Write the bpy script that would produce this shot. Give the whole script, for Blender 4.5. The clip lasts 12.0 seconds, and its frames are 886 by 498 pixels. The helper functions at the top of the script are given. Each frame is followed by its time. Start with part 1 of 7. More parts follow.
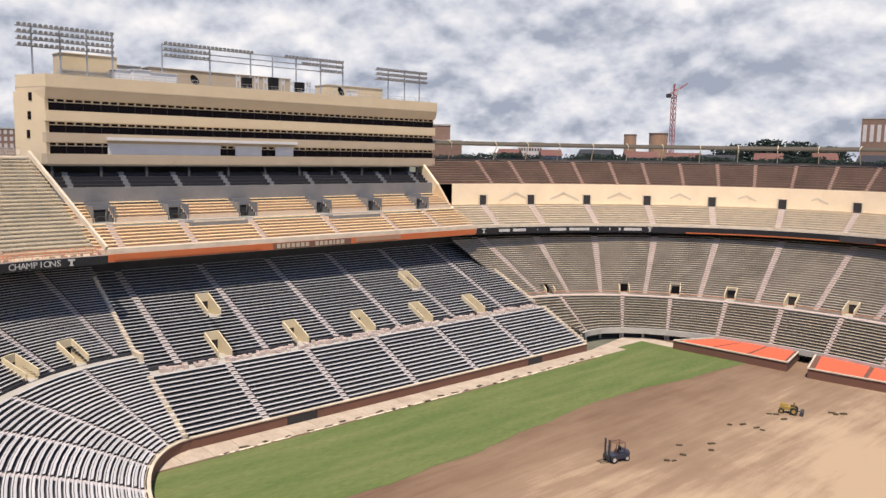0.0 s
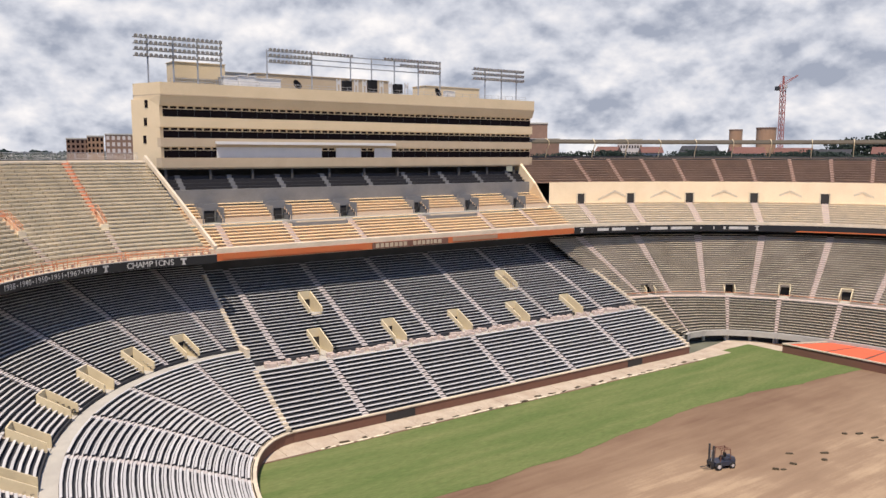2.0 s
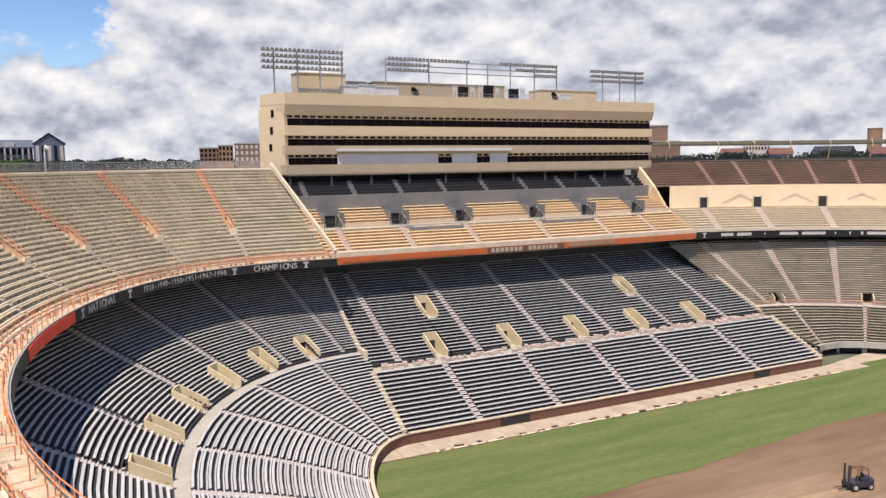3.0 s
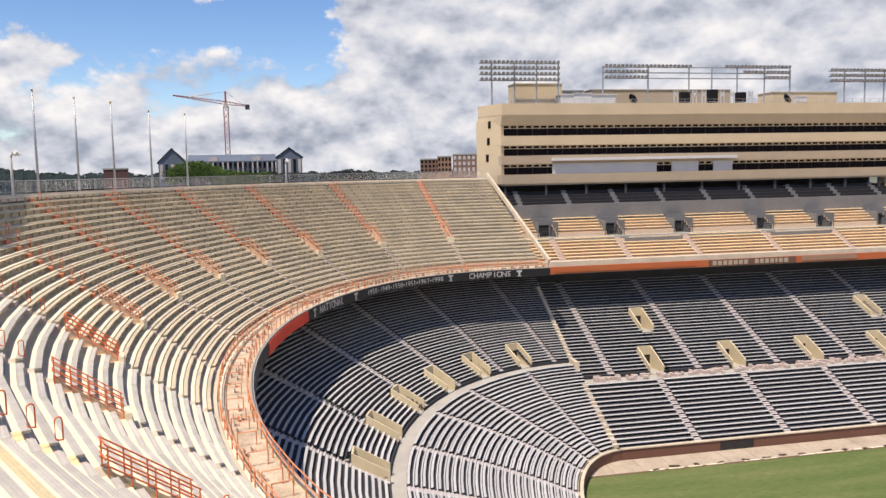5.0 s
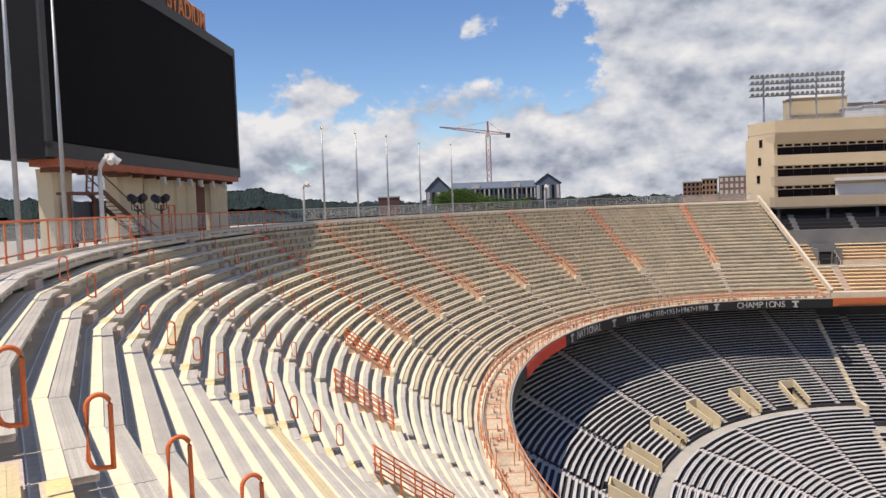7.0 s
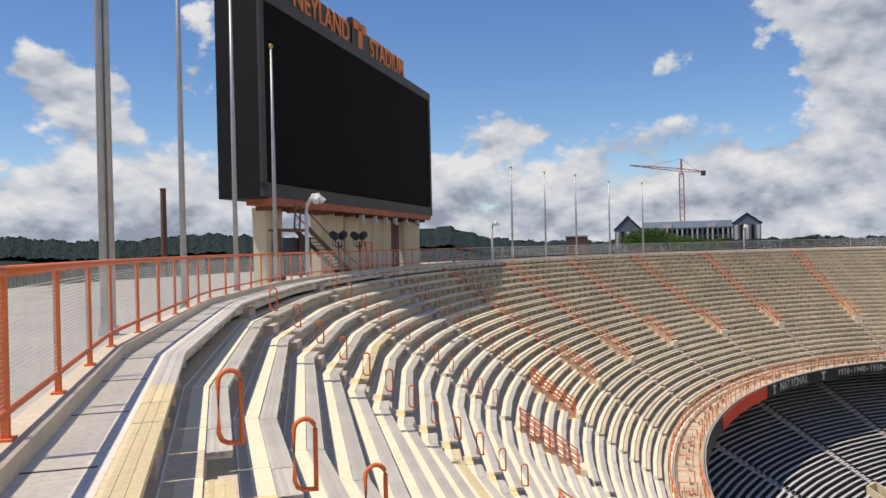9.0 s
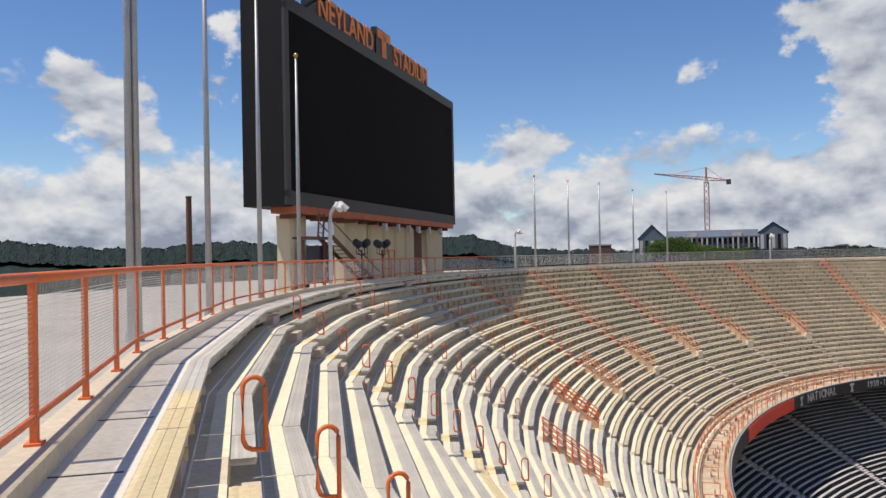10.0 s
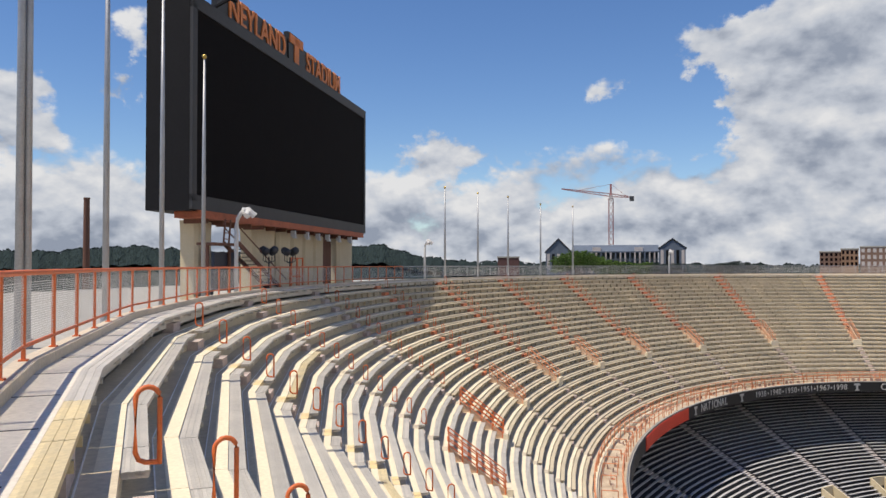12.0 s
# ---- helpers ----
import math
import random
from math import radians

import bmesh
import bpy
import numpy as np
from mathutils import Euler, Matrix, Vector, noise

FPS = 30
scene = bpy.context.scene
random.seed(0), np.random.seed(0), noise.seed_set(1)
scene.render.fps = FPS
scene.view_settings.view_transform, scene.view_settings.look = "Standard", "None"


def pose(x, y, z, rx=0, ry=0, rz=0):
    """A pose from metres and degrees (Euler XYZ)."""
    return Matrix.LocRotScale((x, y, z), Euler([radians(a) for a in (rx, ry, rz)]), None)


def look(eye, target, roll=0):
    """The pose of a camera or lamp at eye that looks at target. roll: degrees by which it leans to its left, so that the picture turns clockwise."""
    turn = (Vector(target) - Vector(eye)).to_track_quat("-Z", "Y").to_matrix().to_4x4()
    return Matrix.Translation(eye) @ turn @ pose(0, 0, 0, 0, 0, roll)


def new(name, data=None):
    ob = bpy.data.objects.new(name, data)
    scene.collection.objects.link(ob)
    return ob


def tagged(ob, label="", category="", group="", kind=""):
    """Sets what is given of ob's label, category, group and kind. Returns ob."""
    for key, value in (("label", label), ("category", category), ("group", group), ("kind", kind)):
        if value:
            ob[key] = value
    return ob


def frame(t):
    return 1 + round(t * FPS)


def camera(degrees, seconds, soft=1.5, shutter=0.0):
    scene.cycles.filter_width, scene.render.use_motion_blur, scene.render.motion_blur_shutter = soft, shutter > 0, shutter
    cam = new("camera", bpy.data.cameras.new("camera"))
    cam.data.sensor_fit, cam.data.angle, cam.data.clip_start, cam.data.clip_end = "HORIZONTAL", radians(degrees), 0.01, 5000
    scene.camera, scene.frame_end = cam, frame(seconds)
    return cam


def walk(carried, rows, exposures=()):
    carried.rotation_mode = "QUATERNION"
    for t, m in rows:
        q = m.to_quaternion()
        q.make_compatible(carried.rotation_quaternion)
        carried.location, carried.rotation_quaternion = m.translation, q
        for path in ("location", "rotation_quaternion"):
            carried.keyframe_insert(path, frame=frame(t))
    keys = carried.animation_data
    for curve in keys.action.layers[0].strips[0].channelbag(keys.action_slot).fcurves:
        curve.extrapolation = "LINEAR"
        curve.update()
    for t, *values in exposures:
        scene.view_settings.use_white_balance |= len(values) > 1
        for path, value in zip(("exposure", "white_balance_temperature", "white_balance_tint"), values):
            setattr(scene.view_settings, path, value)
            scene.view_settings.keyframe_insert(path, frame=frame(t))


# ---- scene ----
cam = camera(58.47, 12.0)
EYE = (63.75, -87.8, 40.0)
# seconds, yaw, pitch, roll: the camera turns at arm's length round one spot at the rim of the upper deck
ROWS = [
    (0.0, 47.706, -6.803, -0.966),
    (0.5, 47.786, -6.837, -0.887),
    (1.0, 48.980, -6.952, -0.707),
    (1.5, 51.295, -6.988, -0.462),
    (2.0, 54.640, -6.910, -0.130),
    (2.5, 58.626, -6.694, 0.278),
    (3.0, 62.920, -6.530, 0.579),
    (5.0, 78.258, -5.617, 1.152),
    (5.5, 82.710, -4.945, 1.251),
    (6.0, 87.494, -4.460, 1.674),
    (6.5, 92.052, -4.090, 1.643),
    (7.0, 96.709, -3.294, 2.007),
    (7.5, 101.026, -2.430, 2.123),
    (9.5, 111.415, 0.311, 1.145),
    (10.0, 111.807, 0.537, 1.115),
    (10.5, 111.622, 1.401, 1.054),
    (11.0, 110.108, 1.770, 0.595),
    (11.5, 108.406, 1.909, 0.331),
    (12.0, 105.302, 1.190, 0.025),
]
# seconds, stops, kelvin, tint: the camera stops down as it turns from the shaded bowl to the bright sky
STOPS = [(0.0, 0.24, 6700, 13), (3.0, 0.25, 6700, 13), (5.0, 0.20, 6700, 13), (6.0, 0.10, 6680, 12), (7.0, 0.03, 6640, 12), (8.5, -0.08, 6550, 11), (12.0, -0.09, 6500, 10)]
ARM = 0.36


def held(yaw):
    """Where the camera is held when it looks that way."""
    a, b = radians(yaw), radians(110.0)
    return (EYE[0] - ARM * (math.sin(a) - math.sin(b)), EYE[1] + ARM * (math.cos(a) - math.cos(b)), EYE[2])


walk(cam, [(t, pose(*held(yaw), 90 + pitch, roll, yaw)) for t, yaw, pitch, roll in ROWS], STOPS)

# ---- world and sun ----
SUN_ELEV, SUN_AZ = 65.0, 140.0   # degrees up, degrees clockwise from north (+y)
world = bpy.data.worlds.new("sky")
scene.world = world
world.use_nodes = True
wt = world.node_tree
wt.nodes.clear()


def wn(kind, **kw):
    n = wt.nodes.new(kind)
    for k, v in kw.items():
        n.inputs[k].default_value = v
    return n


def wmath(op, a, b=None, clamp=False):
    n = wt.nodes.new("ShaderNodeMath")
    n.operation, n.use_clamp = op, clamp
    for i, v in enumerate((a, b)):
        if v is None:
            continue
        if isinstance(v, (int, float)):
            n.inputs[i].default_value = v
        else:
            wt.links.new(v, n.inputs[i])
    return n.outputs[0]


HEAPS = [((-0.975, -0.050, 0.279), 0.075, 0.36), ((-0.970, 0.073, 0.305), 0.125, 0.46), ((-0.952, -0.272, 0.195), 0.075, 0.28), ((-0.966, -0.215, 0.172), 0.06, 0.16),
         ((-0.976, 0.150, 0.200), 0.13, 0.24), ((-0.946, 0.205, 0.328), 0.14, 0.34), ((-0.770, -0.570, 0.371), 0.09, 0.34), ((-0.690, -0.690, 0.241), 0.10, 0.34),
         ((-0.783, -0.582, 0.288), 0.05, 0.30), ((-0.985, 0.030, 0.245), 0.13, -0.32), ((-0.965, -0.120, 0.230), 0.08, -0.16)]


def build_sky():
    out = wn("ShaderNodeOutputWorld")
    bg = wn("ShaderNodeBackground")
    bg.inputs["Strength"].default_value = 0.105
    sky = wt.nodes.new("ShaderNodeTexSky")
    sky.sky_type, sky.sun_disc = "NISHITA", False
    sky.sun_elevation, sky.sun_rotation = radians(SUN_ELEV), radians(SUN_AZ)
    sky.altitude, sky.air_density, sky.dust_density, sky.ozone_density = 300.0, 1.0, 0.0, 4.0
    co = wt.nodes.new("ShaderNodeTexCoord")
    sep = wt.nodes.new("ShaderNodeSeparateXYZ")
    wt.links.new(co.outputs["Generated"], sep.inputs[0])
    x, y, z = sep.outputs

    def vec(x_, y_, z_):
        com = wt.nodes.new("ShaderNodeCombineXYZ")
        for k, v in enumerate((x_, y_, z_)):
            wt.links.new(v, com.inputs[k])
        return com.outputs[0]

    def layer(dz):
        """Directions drawn together towards the horizon, as a cloud layer seen from below; dz looks a little higher."""
        k = wmath("DIVIDE", 0.86, wmath("ADD", wmath("MAXIMUM", z, 0.0), 0.66 + dz))
        return vec(wmath("MULTIPLY", x, k), wmath("MULTIPLY", y, k), wmath("MULTIPLY", wmath("ADD", z, dz), 0.9))

    def fbm(v, scale, detail, rough, shift, dist=0.0):
        mp = wt.nodes.new("ShaderNodeMapping")
        mp.inputs["Location"].default_value = shift
        wt.links.new(v, mp.inputs[0])
        n = wn("ShaderNodeTexNoise", Scale=scale, Detail=detail, Roughness=rough, Distortion=dist)
        wt.links.new(mp.outputs[0], n.inputs["Vector"])
        return n.outputs[0]

    def billow(v, scale, shift):
        mp = wt.nodes.new("ShaderNodeMapping")
        mp.inputs["Location"].default_value = shift
        wt.links.new(v, mp.inputs[0])
        n = wn("ShaderNodeTexVoronoi")
        n.feature, n.normalize = "SMOOTH_F1", True
        for k, w in (("Scale", scale), ("Detail", 3.0), ("Roughness", 0.55), ("Lacunarity", 2.1), ("Smoothness", 0.35)):
            n.inputs[k].default_value = w
        wt.links.new(mp.outputs[0], n.inputs["Vector"])
        return wmath("SUBTRACT", 1.0, n.outputs["Distance"])

    def ramp(v, lo, hi):
        r = wt.nodes.new("ShaderNodeMapRange")
        r.interpolation_type = "SMOOTHSTEP"
        r.inputs["From Min"].default_value, r.inputs["From Max"].default_value = lo, hi
        wt.links.new(v, r.inputs["Value"])
        return r.outputs[0]

    def body(v):
        """Cloud density: broad masses, puffs, heaped heads and fine curls."""
        d = wmath("ADD", wmath("MULTIPLY", fbm(v, 5.2, 10.0, 0.56, (0.4, 5.2, 2.0), 0.15), 0.80), wmath("MULTIPLY", fbm(v, 15.0, 9.0, 0.60, (7.0, 2.0, 1.0), 0.1), 0.20))
        return wmath("ADD", d, wmath("MULTIPLY", wmath("SUBTRACT", billow(v, 9.0, (2.0, 4.0, 1.0)), 0.72), 0.62))

    here, above = layer(0.0), layer(0.022)
    plain = vec(x, y, wmath("MULTIPLY", z, 1.3))
    big = fbm(here, 2.3, 2.0, 0.5, (3.1, 1.7, 0.0))
    mass, mass_up = body(here), body(above)
    # the bank stands high in the north and low in the south-west
    bank = wmath("ADD", wmath("MULTIPLY", ramp(y, -0.05, 0.50), 0.46), 0.135)
    height = wmath("SUBTRACT", bank, z)
    height = wmath("MULTIPLY", wmath("MAXIMUM", wmath("MINIMUM", height, 0.14), -0.10), 2.3)
    dens = wmath("ADD", wmath("MULTIPLY", big, 0.30), mass)
    dens = wmath("ADD", wmath("ADD", dens, 0.075), height)
    # single heaps that stand clear of the bank, and one blue gap in it: direction, reach, amount
    rag = wn("ShaderNodeTexNoise", Scale=11.0, Detail=7.0, Roughness=0.62)
    wt.links.new(plain, rag.inputs["Vector"])
    off = wt.nodes.new("ShaderNodeVectorMath")
    off.operation = "MULTIPLY_ADD"
    wt.links.new(rag.outputs["Color"], off.inputs[0])
    off.inputs[1].default_value, off.inputs[2].default_value = (0.17, 0.17, 0.17), (-0.085, -0.085, -0.085)
    bent = wt.nodes.new("ShaderNodeVectorMath")
    bent.operation = "ADD"
    wt.links.new(plain, bent.inputs[0])
    wt.links.new(off.outputs[0], bent.inputs[1])
    co_n = bent.outputs[0]
    for d, reach, amt in HEAPS:
        dist = wt.nodes.new("ShaderNodeVectorMath")
        dist.operation = "DISTANCE"
        wt.links.new(co_n, dist.inputs[0])
        dist.inputs[1].default_value = d
        near = wt.nodes.new("ShaderNodeMapRange")
        near.interpolation_type = "SMOOTHSTEP"
        near.inputs["From Min"].default_value, near.inputs["From Max"].default_value = reach, 0.0
        wt.links.new(dist.outputs["Value"], near.inputs["Value"])
        dens = wmath("ADD", dens, wmath("MULTIPLY", near.outputs[0], amt))
    cover = ramp(dens, 0.695, 0.80)
    # heads lit from above, grey undersides
    relief = wmath("MULTIPLY", wmath("SUBTRACT", mass, mass_up), 3.3)
    thick = wmath("MULTIPLY", wmath("MAXIMUM", wmath("SUBTRACT", dens, 0.86), 0.0), 0.50)
    tone = wt.nodes.new("ShaderNodeValToRGB")
    e = tone.color_ramp.elements
    e[0].position, e[0].color = 0.10, (2.9, 3.3, 4.1, 1)
    e[1].position, e[1].color = 0.90, (7.7, 7.7, 7.75, 1)
    m_ = e.new(0.46)
    m_.color = (5.2, 5.55, 6.2, 1)
    wt.links.new(wmath("SUBTRACT", wmath("ADD", wmath("ADD", relief, 0.50), wmath("MULTIPLY", ramp(z, 0.02, 0.15), 0.10)), thick), tone.inputs[0])
    blue = wt.nodes.new("ShaderNodeHueSaturation")
    blue.inputs["Hue"].default_value = 0.508
    blue.inputs["Saturation"].default_value, blue.inputs["Value"].default_value = 1.15, 1.20
    wt.links.new(sky.outputs[0], blue.inputs["Color"])
    mix = wt.nodes.new("ShaderNodeMix")
    mix.data_type = "RGBA"
    wt.links.new(cover, mix.inputs[0])
    wt.links.new(blue.outputs[0], mix.inputs[6])
    wt.links.new(tone.outputs[0], mix.inputs[7])
    wt.links.new(mix.outputs[2], bg.inputs["Color"])
    wt.links.new(bg.outputs[0], out.inputs[0])


build_sky()
sun = new("sun", bpy.data.lights.new("sun", "SUN"))
sun.data.energy, sun.data.angle, sun.data.color = 5.0, radians(0.6), (1.0, 0.89, 0.73)
sa, se = radians(SUN_AZ), radians(SUN_ELEV)
to_sun = Vector((math.sin(sa) * math.cos(se), math.cos(sa) * math.cos(se), math.sin(se)))
sun.matrix_world = look(to_sun * 300, (0, 0, 0))

# ---- materials ----


def material(name, base, rough=0.8, metal=0.0, var=0.25, scale=1.5, fine=18.0, bump=0.15, tint=None, tint_amt=0.4, spec=0.5, rand=0.0, streak=None, island=0.0):
    """A two-scale weathered surface: base colour, large blotches towards tint, fine grain and relief."""
    m = bpy.data.materials.new(name)
    m.use_nodes = True
    nt = m.node_tree
    bs = nt.nodes["Principled BSDF"]
    bs.inputs["Roughness"].default_value, bs.inputs["Metallic"].default_value = rough, metal
    bs.inputs["Specular IOR Level"].default_value = spec
    co = nt.nodes.new("ShaderNodeTexCoord")
    vec = co.outputs["Object"]
    if streak:
        mp = nt.nodes.new("ShaderNodeMapping")
        mp.inputs["Scale"].default_value = streak
        nt.links.new(vec, mp.inputs[0])
        vec = mp.outputs[0]
    n1, n2 = (nt.nodes.new("ShaderNodeTexNoise") for _ in range(2))
    for n, s, d in ((n1, scale, 5.0), (n2, fine, 4.0)):
        n.inputs["Scale"].default_value, n.inputs["Detail"].default_value = s, d
        n.inputs["Roughness"].default_value = 0.6
        nt.links.new(vec, n.inputs["Vector"])
    tint = tint or tuple(c * 0.55 for c in base)
    r1 = nt.nodes.new("ShaderNodeValToRGB")
    r1.color_ramp.elements[0].position, r1.color_ramp.elements[1].position = 0.38, 0.68
    nt.links.new(n1.outputs[0], r1.inputs[0])
    f = nt.nodes.new("ShaderNodeMath")
    f.operation = "MULTIPLY"
    f.inputs[1].default_value = tint_amt
    nt.links.new(r1.outputs[0], f.inputs[0])
    mx = nt.nodes.new("ShaderNodeMix")
    mx.data_type = "RGBA"
    mx.inputs[6].default_value, mx.inputs[7].default_value = (*base, 1), (*tint, 1)
    nt.links.new(f.outputs[0], mx.inputs[0])
    hsv = nt.nodes.new("ShaderNodeHueSaturation")
    mr = nt.nodes.new("ShaderNodeMapRange")
    mr.inputs["From Min"].default_value, mr.inputs["From Max"].default_value = 0.3, 0.7
    mr.inputs["To Min"].default_value, mr.inputs["To Max"].default_value = 1 - var, 1 + var
    nt.links.new(n2.outputs[0], mr.inputs["Value"])
    val = mr.outputs[0]
    if rand:
        inf = nt.nodes.new("ShaderNodeObjectInfo")
        rr = nt.nodes.new("ShaderNodeMapRange")
        rr.inputs["To Min"].default_value, rr.inputs["To Max"].default_value = 1 - rand, 1 + rand
        nt.links.new(inf.outputs["Random"], rr.inputs["Value"])
        mu = nt.nodes.new("ShaderNodeMath")
        mu.operation = "MULTIPLY"
        nt.links.new(val, mu.inputs[0])
        nt.links.new(rr.outputs[0], mu.inputs[1])
        val = mu.outputs[0]
    if island:
        geo = nt.nodes.new("ShaderNodeNewGeometry")
        rr = nt.nodes.new("ShaderNodeMapRange")
        rr.inputs["To Min"].default_value, rr.inputs["To Max"].default_value = 1 - island, 1 + island
        nt.links.new(geo.outputs["Random Per Island"], rr.inputs["Value"])
        mu = nt.nodes.new("ShaderNodeMath")
        mu.operation = "MULTIPLY"
        nt.links.new(val, mu.inputs[0])
        nt.links.new(rr.outputs[0], mu.inputs[1])
        val = mu.outputs[0]
    nt.links.new(val, hsv.inputs["Value"])
    nt.links.new(mx.outputs[2], hsv.inputs["Color"])
    nt.links.new(hsv.outputs[0], bs.inputs["Base Color"])
    if bump:
        bp = nt.nodes.new("ShaderNodeBump")
        bp.inputs["Strength"].default_value, bp.inputs["Distance"].default_value = bump, 0.02
        nt.links.new(n2.outputs[0], bp.inputs["Height"])
        nt.links.new(bp.outputs[0], bs.inputs["Normal"])
    return m


CONCRETE = material("concrete_cream", (0.62, 0.53, 0.41), 0.85, var=0.12, scale=0.5, fine=14, tint=(0.42, 0.37, 0.29), tint_amt=0.6)
CONCRETE_GREY = material("concrete_grey", (0.42, 0.40, 0.36), 0.88, var=0.14, scale=0.4, fine=10, tint=(0.30, 0.285, 0.26), tint_amt=0.6)
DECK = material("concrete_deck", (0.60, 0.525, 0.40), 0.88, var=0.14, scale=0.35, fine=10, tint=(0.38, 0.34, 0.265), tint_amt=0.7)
# Dark treads; the shade between the benches is deepened in the colour.
TREAD_DARK = material("concrete_dark_with_shade", (0.050, 0.051, 0.058), 0.9, var=0.2, scale=0.4, fine=8, tint=(0.036, 0.037, 0.043), tint_amt=0.6, spec=0.2)
BENCH_N = material("bench_north_weathered", (0.56, 0.485, 0.36), 0.75, var=0.15, scale=0.3, fine=9, tint=(0.45, 0.40, 0.31), tint_amt=0.6, bump=0.05, rand=0.07)
# Treads of the north lower tier, darker than those of the tier above.
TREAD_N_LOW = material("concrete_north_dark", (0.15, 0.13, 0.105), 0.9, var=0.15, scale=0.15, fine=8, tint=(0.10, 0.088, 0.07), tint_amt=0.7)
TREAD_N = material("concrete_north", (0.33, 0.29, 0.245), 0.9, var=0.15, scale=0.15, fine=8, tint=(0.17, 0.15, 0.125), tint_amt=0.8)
ALU = material("bench_aluminium", (0.60, 0.565, 0.50), 0.55, metal=0.2, var=0.12, scale=1.0, fine=30, tint=(0.43, 0.41, 0.38), tint_amt=0.6, bump=0.05, rand=0.08, island=0.10)
ALU_BRIGHT = material("bench_aluminium_bright", (0.57, 0.57, 0.58), 0.5, metal=0.1, var=0.06, scale=0.5, fine=12, bump=0.03, tint=(0.45, 0.45, 0.47), rand=0.10)
# Far benches of the south deck, tanner than the near aluminium ones.
BENCH_FAR = material("bench_far_tan", (0.60, 0.515, 0.37), 0.75, var=0.15, scale=0.3, fine=9, tint=(0.38, 0.345, 0.265), tint_amt=0.6, bump=0.05, rand=0.07)
BENCH_YELLOW = material("bench_yellowed", (0.92, 0.71, 0.43), 0.6, var=0.12, scale=0.6, fine=12, tint=(0.82, 0.62, 0.36), tint_amt=0.6, bump=0.05, rand=0.06)
ALU_YELLOW = material("bench_stained", (0.64, 0.53, 0.31), 0.6, var=0.14, scale=0.8, fine=14, tint=(0.50, 0.44, 0.31), tint_amt=0.7, bump=0.05, island=0.10)
STEP_YELLOW = material("step_edge_yellow", (0.80, 0.62, 0.30), 0.75, var=0.12, scale=1.5, fine=16, tint=(0.70, 0.60, 0.42), tint_amt=0.6)
AISLE = material("aisle_step_paint", (0.52, 0.44, 0.40), 0.85, var=0.15, scale=0.8, fine=10, tint=(0.48, 0.34, 0.30), tint_amt=0.5)
CREAM = material("cream_paint", (0.62, 0.53, 0.36), 0.8, var=0.08, scale=0.4, fine=12, tint=(0.52, 0.43, 0.28), tint_amt=0.5)
BRICKRED = material("maroon_wall", (0.16, 0.075, 0.05), 0.85, var=0.15, scale=0.5, fine=14, tint=(0.12, 0.06, 0.045))
ORANGE = material("orange_paint", (0.72, 0.17, 0.045), 0.55, var=0.12, scale=1.5, fine=25, tint=(0.50, 0.13, 0.05), tint_amt=0.45, bump=0.05)
ORANGE_PALE = material("orange_paint_faded", (0.68, 0.27, 0.13), 0.7, var=0.15, scale=1.0, fine=16, tint=(0.55, 0.25, 0.15), tint_amt=0.5)
ORANGE_CARPET = material("orange_carpet", (0.72, 0.12, 0.055), 0.9, var=0.08, scale=0.6, fine=20, tint=(0.60, 0.11, 0.055), tint_amt=0.4)
BEIGE = material("beige_panel", (0.60, 0.485, 0.325), 0.8, var=0.06, scale=0.25, fine=9, tint=(0.51, 0.41, 0.265), tint_amt=0.5, bump=0.05)
BEIGE_DARK = material("tan_panel", (0.44, 0.355, 0.255), 0.8, var=0.06, scale=0.25, fine=9, tint=(0.37, 0.295, 0.205), tint_amt=0.5, bump=0.05)
GLASS = material("tinted_glass", (0.014, 0.010, 0.011), 0.15, var=0.2, scale=0.3, fine=2, bump=0.0, spec=0.04)
WHITE = material("white_board", (0.60, 0.60, 0.60), 0.7, var=0.05, scale=0.4, fine=8, tint=(0.5, 0.5, 0.51), tint_amt=0.4, bump=0.02)
STEEL = material("galvanised_steel", (0.42, 0.43, 0.45), 0.5, metal=0.6, var=0.1, scale=1.0, fine=20, bump=0.03)
STEEL_DARK = material("dark_steel", (0.06, 0.062, 0.068), 0.6, metal=0.3, var=0.15, scale=1.0, fine=20, bump=0.03)
SCREEN = material("led_screen", (0.0065, 0.0055, 0.006), 0.85, var=0.1, scale=0.6, fine=4, bump=0.0, spec=0.1)
FRAME_BLACK = material("black_cladding", (0.010, 0.010, 0.012), 0.7, var=0.15, scale=0.5, fine=6, bump=0.0, spec=0.2)
FRAME_GREY = material("charcoal_trim", (0.035, 0.035, 0.038), 0.6, var=0.1, scale=0.5, fine=6, bump=0.0)
# Near-black: shade inside doorways, passages and recesses is put into the colour.
DARK = material("painted_interior_shade", (0.03, 0.028, 0.028), 0.9, var=0.2, scale=0.5, fine=6)
RIBBON = material("ribbon_black", (0.010, 0.010, 0.012), 0.5, var=0.15, scale=0.6, fine=8, bump=0.0)
RIBBON_ORANGE = material("ribbon_orange", (0.50, 0.11, 0.03), 0.6, var=0.1, scale=0.12, fine=6, tint=(0.40, 0.15, 0.05), tint_amt=0.7, bump=0.0)
RIBBON_RED = material("ribbon_red", (0.72, 0.06, 0.025), 0.6, var=0.05, scale=0.2, fine=6, bump=0.0)
LETTER = material("white_lettering", (0.50, 0.49, 0.47), 0.7, var=0.08, scale=1.0, fine=10, bump=0.0)
LETTER_OR = material("orange_lettering", (0.70, 0.22, 0.06), 0.6, var=0.1, scale=1.0, fine=10, bump=0.0)
